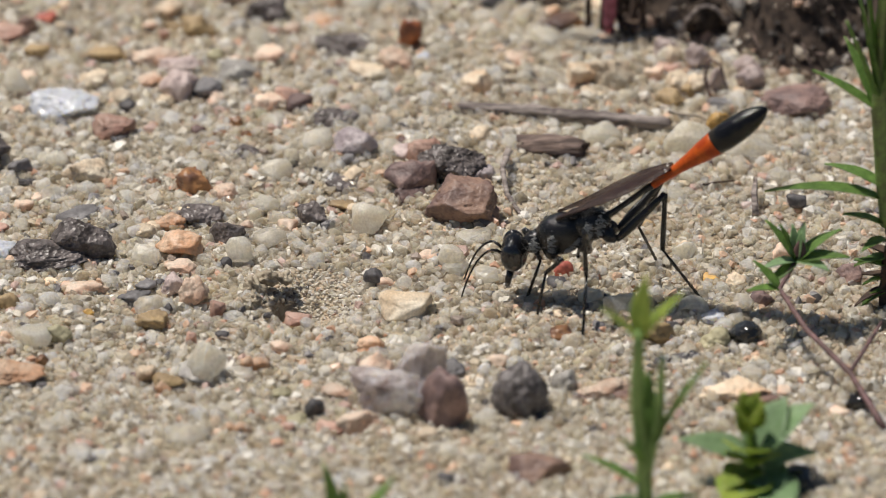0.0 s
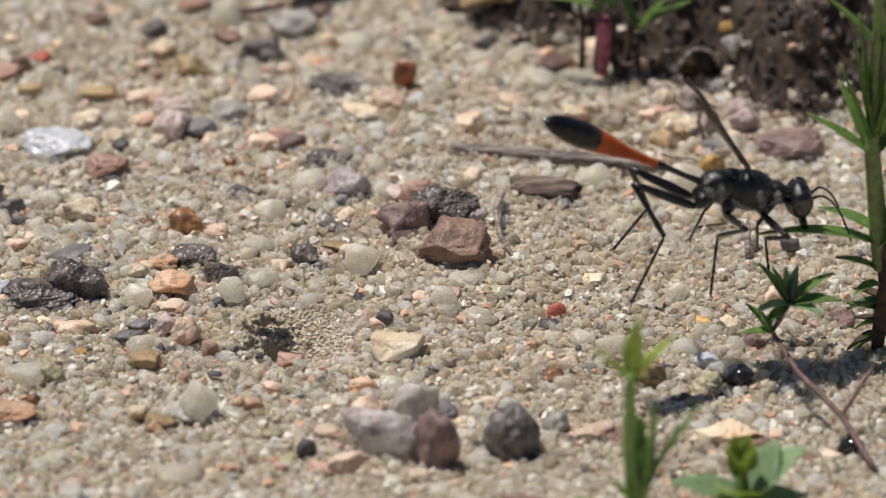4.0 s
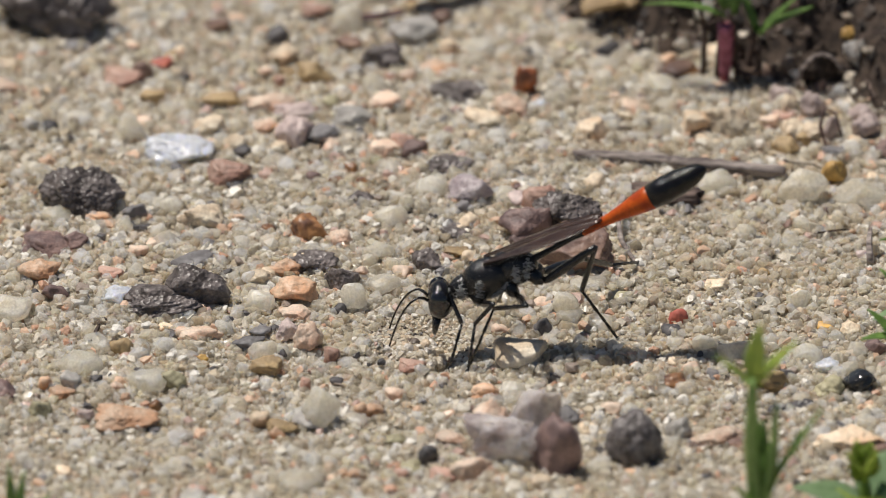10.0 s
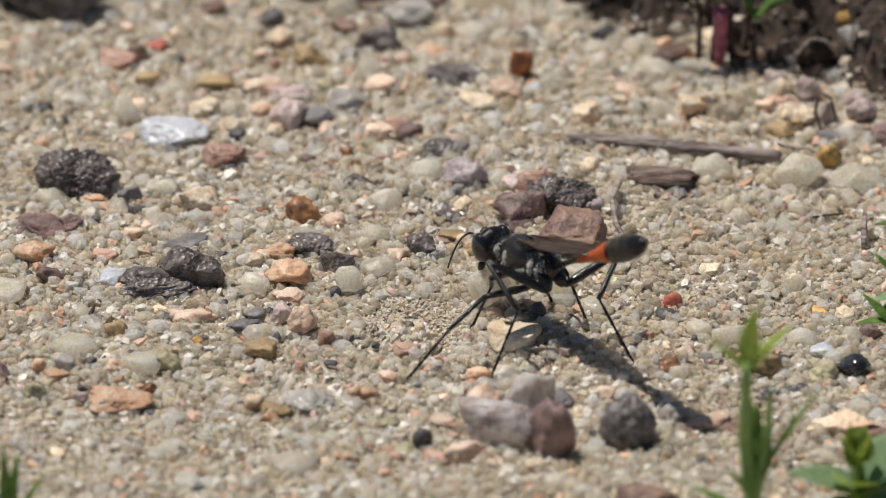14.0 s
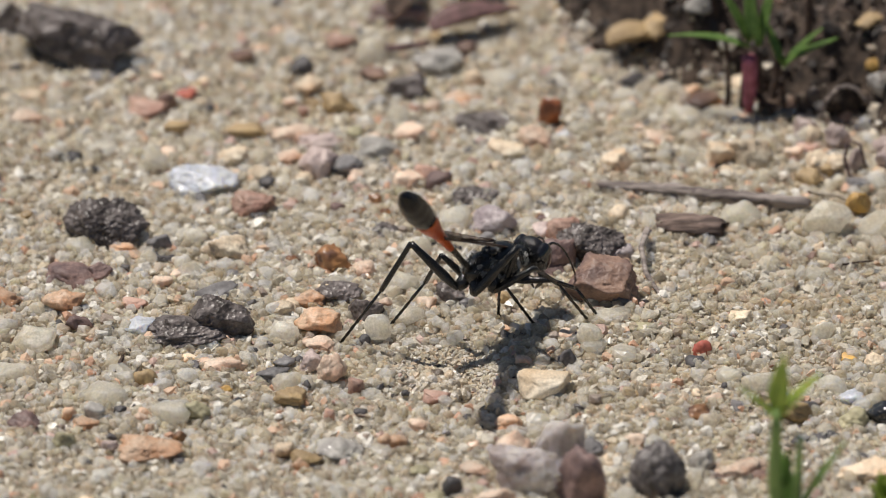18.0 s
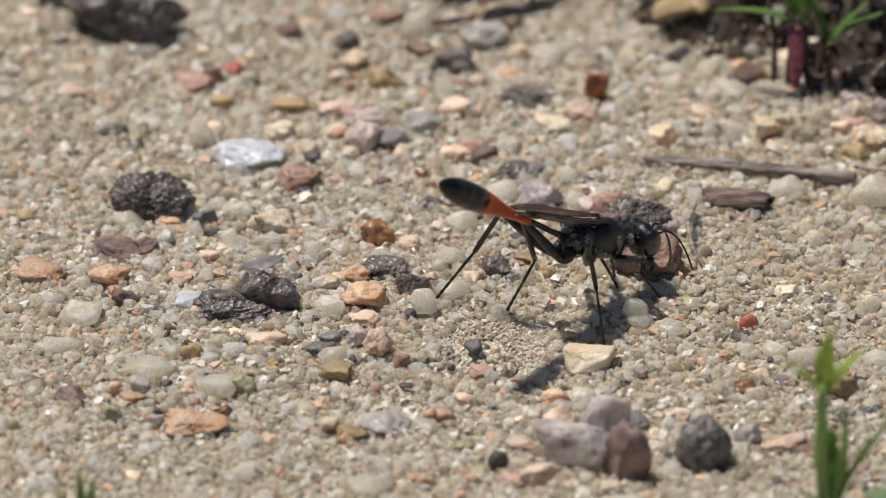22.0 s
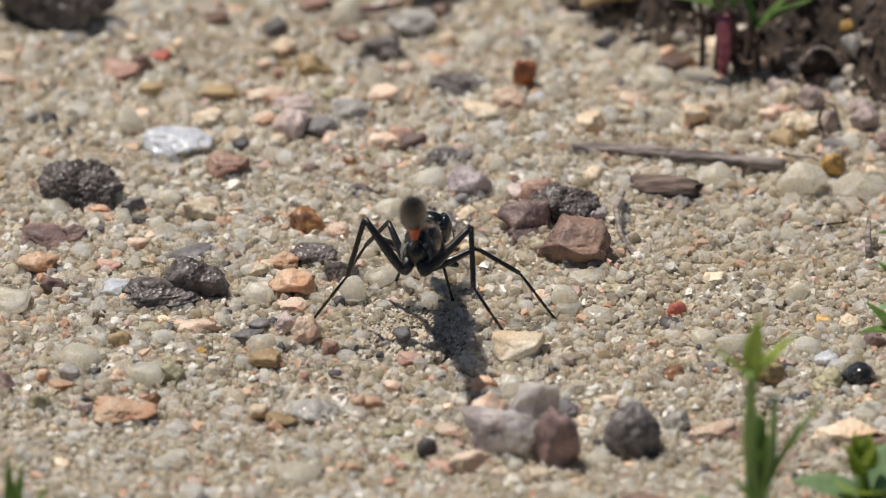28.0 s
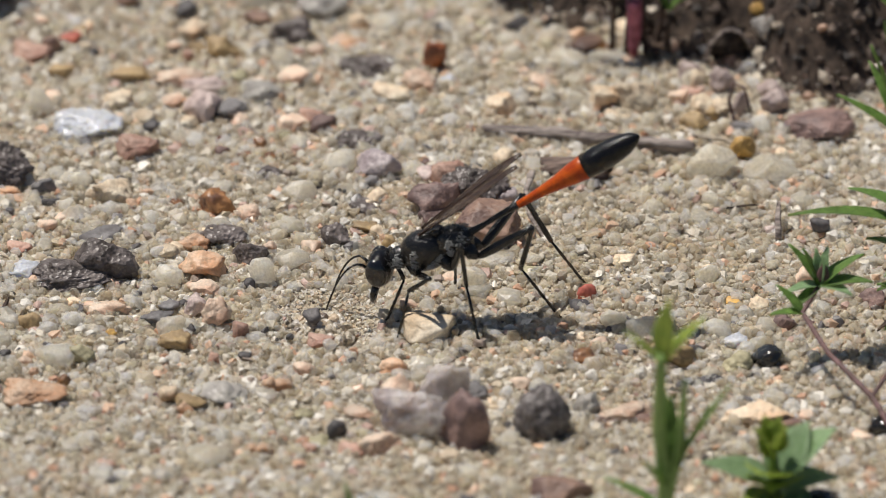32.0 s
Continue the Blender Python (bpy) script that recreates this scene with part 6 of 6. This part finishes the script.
stance(23, 3.99, -7.79, 5.60, -187.9, -12.7, 17.4, 1.3, 0.0, 0.7, -9.9, 1.3, -8.3, 1.6, -9.8, 4.6, -2.2, 10.8, -14.5, 11.2, -3.2, turns=(56, None, -88, None, 0, 24))
stance(23.5, 3.86, -12.08, 5.59, -144.4, -12.7, 12.5, 4.4, 0.0, 1.5, -16.4, -1.9, -11.5, 7.0, -15.7, 0.4, -6.6, 10.8, -13.8, 5.4, -3.6)
stance(24, 2.03, -12.19, 5.63, -140.4, -9.1, 27.4, -14.4, 0.0, 1.2, -14.8, -2.3, -13.0, 3.2, -10.9, -0.0, -7.1, 11.1, -14.1, 11.7, -3.6, turns=(28, None, 16, None, 60, 8))
stance(24.5, -1.01, -11.91, 5.55, -176.7, -20.4, 19.5, -8.5, 0.0, -5.8, -14.2, -6.2, -8.2, -0.9, -16.5, -1.5, -5.3, 4.9, -15.7, 5.4, -3.6)
stance(24.8, -1.07, -14.20, 5.59, -99.5, -0.1, 11.2, 3.0, 0.0, 1.1, -18.6, -4.9, -17.6, 4.4, -14.3, -6.6, -12.4, 5.0, -8.5, -5.3, -6.8)
stance(25, -0.71, -13.73, 5.60, -76.0, -5.9, 8.3, 1.3, 0.0, 1.7, -18.8, -2.7, -15.4, 6.1, -11.2, -6.7, -16.6, 0.7, -6.1, -7.5, -10.8, turns=(None, 52, 20, -68, -16, 80))
stance(25.5, -3.20, -16.35, 5.60, -92.5, -9.5, 15.2, -0.0, 0.0, -0.4, -20.4, -6.4, -20.2, 2.4, -15.8, -8.8, -15.3, 2.2, -9.9, -7.8, -10.5)
stance(26.5, -2.26, -14.49, 5.59, -124.5, -1.3, 10.4, 9.0, 0.0, -2.6, -19.3, -7.6, -15.9, 2.4, -15.8, -7.0, -10.4, 5.2, -11.8, -3.4, -5.9)
stance(27.5, -1.47, -11.35, 5.59, -188.9, -12.3, 23.1, -6.9, 0.0, -6.9, -12.5, -5.9, -6.6, -2.5, -15.8, -0.8, -4.7, 3.3, -16.3, 4.9, -6.0)
stance(27.75, -3.50, -10.01, 5.60, -252.6, -20.6, 22.3, 3.0, 0.0, -7.9, -5.1, -2.1, -3.3, -8.9, -10.5, 1.8, -7.1, -6.8, -15.9, 3.1, -12.8)
stance(28, -2.96, -9.01, 5.60, -278.8, -14.7, 29.3, 7.9, 0.0, -4.8, -5.4, -0.8, -7.9, -8.3, -4.6, 6.2, -10.2, -10.8, -11.3, 3.3, -13.9, turns=(None, -56, -8, 28, -16, -40))
stance(28.25, 0.97, -8.68, 5.59, -311.5, -18.4, 24.3, 3.5, 0.0, 2.0, -1.9, 6.5, -5.9, -3.1, -3.8, 6.0, -9.8, -6.6, -8.4, 1.2, -15.3)
stance(28.5, 1.97, -8.34, 5.57, -331.3, -15.3, 28.8, 5.6, 0.0, 4.9, -2.3, 6.5, -5.9, 1.9, -3.8, 4.9, -10.0, -10.2, -8.9, 0.5, -10.0)
stance(29, 7.41, -6.17, 5.60, -348.5, -16.8, 15.0, -5.8, 0.0, 11.6, -2.2, 10.9, -8.2, 6.3, -0.6, 10.3, -11.1, 4.3, -8.6, 0.7, -6.8, turns=(None, 32, None, -88, None, 16))
stance(29.5, 11.18, -7.60, 5.55, -370.7, -14.8, 21.1, 4.4, 0.0, 16.6, -4.5, 13.9, -9.7, 9.2, -5.0, 10.7, -13.9, 6.6, -0.4, 4.3, -11.6)
stance(30, 18.67, -9.75, 5.60, -391.5, -10.0, 20.1, 0.8, 0.0, 20.2, -10.4, 20.2, -10.0, 21.5, -4.9, 17.1, -16.1, 12.3, -4.1, 8.4, -15.0, turns=(None, 100, None, 12, 28, 56))
stance(30.5, 24.45, -10.92, 5.58, -381.4, -6.9, 21.6, -0.0, 0.0, 30.2, -8.9, 26.0, -11.0, 26.7, -4.7, 24.3, -16.0, 21.0, -6.7, 17.7, -16.4)
stance(30.75, 22.63, -8.66, 5.60, -288.5, -28.0, 17.0, -0.2, 0.0, 21.4, -1.9, 27.1, -3.8, 17.4, -5.7, 28.0, -9.2, 15.9, -11.3, 25.8, -14.6)
stance(31, 19.72, -7.70, 5.60, -273.7, -9.8, 23.8, 4.2, 0.0, 16.3, -3.4, 23.0, -3.2, 14.9, -1.3, 26.8, -6.7, 14.4, -13.9, 24.8, -8.5, turns=(None, None, 16, -4, -8, -4))
stance(31.25, 13.90, -8.17, 5.58, -226.6, -20.7, 21.9, -4.5, 0.0, 8.3, -5.6, 12.6, -1.4, 9.7, -10.8, 17.8, -3.1, 14.2, -14.4, 21.5, -7.6)
stance(31.5, 10.38, -9.41, 5.56, -174.4, -7.6, 27.9, 0.4, 0.0, 8.0, -11.5, 7.0, -9.1, 13.8, -11.5, 9.6, -2.8, 20.1, -9.6, 16.3, -3.7)
stance(32, 3.88, -12.27, 5.60, -191.1, -26.7, 5.2, 15.1, 0.0, 1.7, -15.0, 0.9, -12.9, 7.3, -16.7, 5.6, -8.5, 12.8, -12.5, 14.6, -7.9, turns=(-48, None, 8, None, 20, -16))


carried = pebble("quartz", 0, 0, 0, 2.6, 2.3, 2.5)
kicked = pebble("slate", 0, 0, 0, 1.4, 1.3, 1.3)
second = pebble("quartz", 0, 0, 0, 3.0, 2.5, 3.6)
rng = np.random.default_rng(91)
shapes = [lump(2, rng, 8, 0.05) for _ in range(12)]
pv, pf, at = [], [], 0
for i in range(700):
    a, r = rng.uniform(0, 6.283), 2.5 * math.sqrt(rng.random())
    v, f = shapes[i % 12]
    pv.append((v * rng.uniform(0.25, 0.75) + np.array((r * math.cos(a), r * math.sin(a) * 1.1, -0.25 * r + rng.uniform(-0.5, 0.1)))) * MM)
    pf.append(f + at)
    at += len(v)
clods = []
for k, (x, y, w, h) in enumerate(((-2.3, 0.9, 2.0, 1.9), (-1.5, 2.0, 1.8, 1.6), (-2.4, -0.6, 1.7, 1.3), (-0.3, 2.5, 1.5, 1.1))):
    v, f = lump(4, np.random.default_rng(300 + k), 6, 0.55)
    clod = from_arrays("sand_clod", v * np.array((w, w * 0.9, h)) * MM, f.tolist(), SAND)
    clods.append((tagged(clod, "damp crumbly sand clod beside the burrow", "sand"), HOLE[0] + x, HOLE[1] + y, 0.25 * h))
plug = from_arrays("sand_plug", np.concatenate(pv).tolist(), np.concatenate(pf).tolist(), G_FINE, False)
tagged(plug, "loose sand scraped into the burrow mouth", "sand")


def ease(u):
    return u * u * (3 - 2 * u)


def blend(rows, t):
    """Smooth values between rows of (seconds, values), without overshoot."""
    if t <= rows[0][0]:
        return rows[0][1]
    for i in range(len(rows) - 1):
        t0, a = rows[i]
        t1, e = rows[i + 1]
        if t <= t1:
            u, out = (t - t0) / (t1 - t0), []
            for k in range(len(a)):
                d = (e[k] - a[k]) / (t1 - t0)
                d0 = (a[k] - rows[i - 1][1][k]) / (t0 - rows[i - 1][0]) if i else 0.0
                d2 = (rows[i + 2][1][k] - e[k]) / (rows[i + 2][0] - t1) if i + 2 < len(rows) else 0.0
                m0 = 2 * d * d0 / (d + d0) if d * d0 > 0 else 0.0
                m1 = 2 * d * d2 / (d + d2) if d * d2 > 0 else 0.0
                h = t1 - t0
                out.append(a[k] * (1 + 2 * u) * (1 - u) ** 2 + e[k] * u * u * (3 - 2 * u) + m0 * h * u * (1 - u) ** 2 - m1 * h * u * u * (1 - u))
            return out
    return rows[-1][1]


def along(a, e):
    """Pose of a limb piece from a to e (mm)."""
    d = (e - a).normalized()
    turn = d.to_track_quat("X", "Z").to_matrix().to_4x4()
    return Matrix.Translation(a * MM) @ turn


def bend(hip, foot, lens, out, turn):
    """Knee and ankle between hip and foot, all in mm; out: the way the knee leans; turn: degrees by which the knee swings from upright to that way."""
    L, M_, T_ = lens
    d = hip - foot
    flat = Vector((d.x, d.y, 0))
    along_ground = min(0.55 * T_, 0.5 * flat.length)
    lean = (flat.normalized() * along_ground + Vector((0, 0, math.sqrt(T_ * T_ - along_ground ** 2)))) / T_ if flat.length > 0.01 else Vector((0, 0, 1))
    lean.normalize()
    ankle = foot + lean * T_
    reach = (L + M_) * 0.985
    if (hip - ankle).length > reach:
        straight = d.normalized()
        for k in range(1, 11):
            ankle = foot + lean.lerp(straight, k / 10).normalized() * T_
            if (hip - ankle).length <= reach:
                break
        else:
            foot = hip - straight * (reach + T_)
            ankle = foot + straight * T_
    w = ankle - hip
    n = max(w.length, abs(L - M_) + 0.05)
    u = w.normalized()
    a = (L * L - M_ * M_ + n * n) / (2 * n)
    h = math.sqrt(max(L * L - a * a, 0.0))
    e1 = (Vector((0, 0, 1.0)) - u * u.z).normalized()
    e2 = u.cross(e1)
    if e2.dot(out) < 0:
        e2 = -e2
    knee = hip + u * a + (e1 * math.cos(radians(turn)) + e2 * math.sin(radians(turn))) * h
    ankle = knee + (ankle - knee).normalized() * M_
    foot = ankle + (foot - ankle).normalized() * T_
    return knee, ankle, foot


def knee_way(m, s, pair):
    """The way in which a knee leans out."""
    return (m.to_3x3() @ Vector((-1.0, -0.3 * s, 0) if pair == "hind" else (0.5, s * 1.0, 0))).normalized()


def knee_swing(hip, foot, lens, m, s, pair):
    """The least swing that keeps a knee near the body's height."""
    low, top = (22, 3.0) if pair == "hind" else (45, 1.2)
    for turn in range(low, 100, 3):
        if bend(hip, foot, lens, knee_way(m, s, pair), turn)[0].z <= hip.z + top:
            break
    return turn


def motions():
    body_rows = [(t, v) for t, v, _, _ in STANCES]
    times = [round(k * 0.1, 2) for k in range(321)]
    walks = {id(o): [] for _, _, segs, _, _ in LEGS for o in segs}
    body, belly, nod, fly = [], [], [], ([], [])
    lifts = [(0, (0,)), (3.6, (0,)), (3.9, (40,)), (5.4, (40,)), (5.9, (0,)), (8.0, (0,)), (8.2, (15,)), (8.6, (35,)), (9.0, (0,)), (20.2, (0,)), (20.5, (26,)), (20.8, (0,)), (31.7, (0,)), (32, (16,))]
    # knees whose swing is not given find their own
    swings = []
    for t, v, feet, turns in STANCES:
        m = pose(v[0] * MM, v[1] * MM, v[2] * MM, 0, -v[4], v[3])
        row = []
        for n, (hip, lens, segs, s, pair) in enumerate(LEGS):
            row.append(turns[n] if turns[n] is not None else knee_swing(m @ (hip * MM) / MM, Vector((feet[2 * n], feet[2 * n + 1], v[7] + 0.15)), lens, m, s, pair))
        swings.append(row)
    for t in times:
        x, y, z, heading, pitch, lift, swing, air = blend(body_rows, t)
        m = pose(x * MM, y * MM, z * MM, 0, -pitch, heading)
        back_m = m.inverted()
        body.append((t, m))
        nod.append((t, pose(HX * MM, 0, -0.25 * MM, 0, 8 + pitch)))
        tail = pose(0, 0, 0, 0, -pitch, heading).inverted() @ pose(0, 0, 0, 0, -(pitch - lift), heading + swing)
        belly.append((t, Matrix.Translation((WX * MM, 0, 0)) @ tail))
        up = blend(lifts, t)[0]
        for k, s in ((0, 1), (1, -1)):
            buzz = up * 0.5 * s
            fly[k].append((t, pose(0.2 * MM, s * 0.55 * MM, 1.2 * MM, 0, 0, 0) @ pose(0, 0, 0, 0, lift * 0.65 - 6.5 + up, s * -3 - buzz * 0.5 + swing * 0.7)))
        i = max(k for k in range(len(STANCES)) if STANCES[k][0] <= t + 1e-6)
        j = min(i + 1, len(STANCES) - 1)
        t0, t1 = STANCES[i][0], STANCES[j][0]
        u = (t - t0) / (t1 - t0) if t1 > t0 else 0.0
        for n, (hip, lens, segs, s, pair) in enumerate(LEGS):
            a = Vector((STANCES[i][2][2 * n], STANCES[i][2][2 * n + 1], STANCES[i][1][7]))
            e = Vector((STANCES[j][2][2 * n], STANCES[j][2][2 * n + 1], STANCES[j][1][7]))
            w = u if a.z + e.z > 0 else ease(min(max((u * 1.6 - (0.0 if n in (0, 3, 4) else 0.6)), 0), 1))
            foot = a.lerp(e, w)
            if (e - a).length > 0.3:
                foot.z += 1.1 * math.sin(math.pi * w)
            foot.z += 0.15
            world_hip = m @ (hip * MM) / MM
            turn = swings[i][n] + (swings[j][n] - swings[i][n]) * w
            knee, ankle, foot = bend(world_hip, foot, lens, knee_way(m, s, pair), turn)
            for ob, p, q in zip(segs, (world_hip, knee, ankle), (knee, ankle, foot)):
                walks[id(ob)].append((t, along(back_m @ (p * MM) / MM, back_m @ (q * MM) / MM)))
    walk(wasp, body)
    walk(abdomen, belly)
    walk(head, nod)
    for ob, rows in zip(wings, fly):
        walk(ob, rows)
    for _, _, segs, _, _ in LEGS:
        for ob in segs:
            walk(ob, walks[id(ob)])

    def place(p, turn=0.0):
        return pose(p[0] * MM, p[1] * MM, p[2] * MM, turn * 0.7, turn, turn)

    # a quartz pebble is lifted and flown off
    rest, away = (1.32, -3.04, 0.70), (39.04, 13.88, 0.80)
    walk(carried, [(0, place(rest)), (7.6, place(rest)), (8.0, place((1.63, -12.93, 3.00), 30)), (8.2, place((8.07, -13.19, 6.50), 40)), (8.35, place((15.28, -4.68, 10.00), 45)),
                   (8.5, place((23.50, 4.13, 9.00), 50)), (8.8, place(away, 60)), (32, place(away, 60))])
    # a dark pebble is kicked about
    a, e, o = (1.49, -10.50, 0.40), (5.32, -10.81, 0.40), (-4.31, -12.90, 0.40)
    walk(kicked, [(0, place(a)), (3.6, place(a)), (4.6, place(e, 80)), (21.2, place(e, 80)), (21.9, place(o, 160)), (32, place(o, 160))])
    # another quartz pebble is dragged to the burrow
    a, e = (-9.91, -23.03, 0.70), (-3.41, -13.90, 1.30)
    walk(second, [(0, place(a)), (12.6, place(a)), (13.0, place((-9.85, -24.21, 1.20), 15)), (13.5, place((-7.14, -19.52, 1.50), 20)), (14.0, place((2.01, -9.63, 1.60), 30)), (14.2, place((-1.55, -11.14, 1.60), 32)), (14.5, place(e, 35)), (15.6, place((e[0] - 0.8, e[1] - 0.4, -1.9), 45)), (32, place((e[0] - 0.8, e[1] - 0.4, -1.9), 45))])
    # loose sand fills the burrow
    low, high = (HOLE[0], HOLE[1], -5.4), (HOLE[0] + 0.3, HOLE[1], -0.25)
    for k, (ob, x, y, z) in enumerate(clods):
        there, gone = (x, y, z), (x + 1.0, y - 0.5, -1.6)
        walk(ob, [(0, place(there)), (6.9 + 0.2 * k, place(there)), (7.5 + 0.2 * k, place(gone, 50)), (32, place(gone, 50))])
    walk(plug, [(0, place(low)), (7.2, place(low)), (8.2, place(high)), (32, place(high))])


motions()
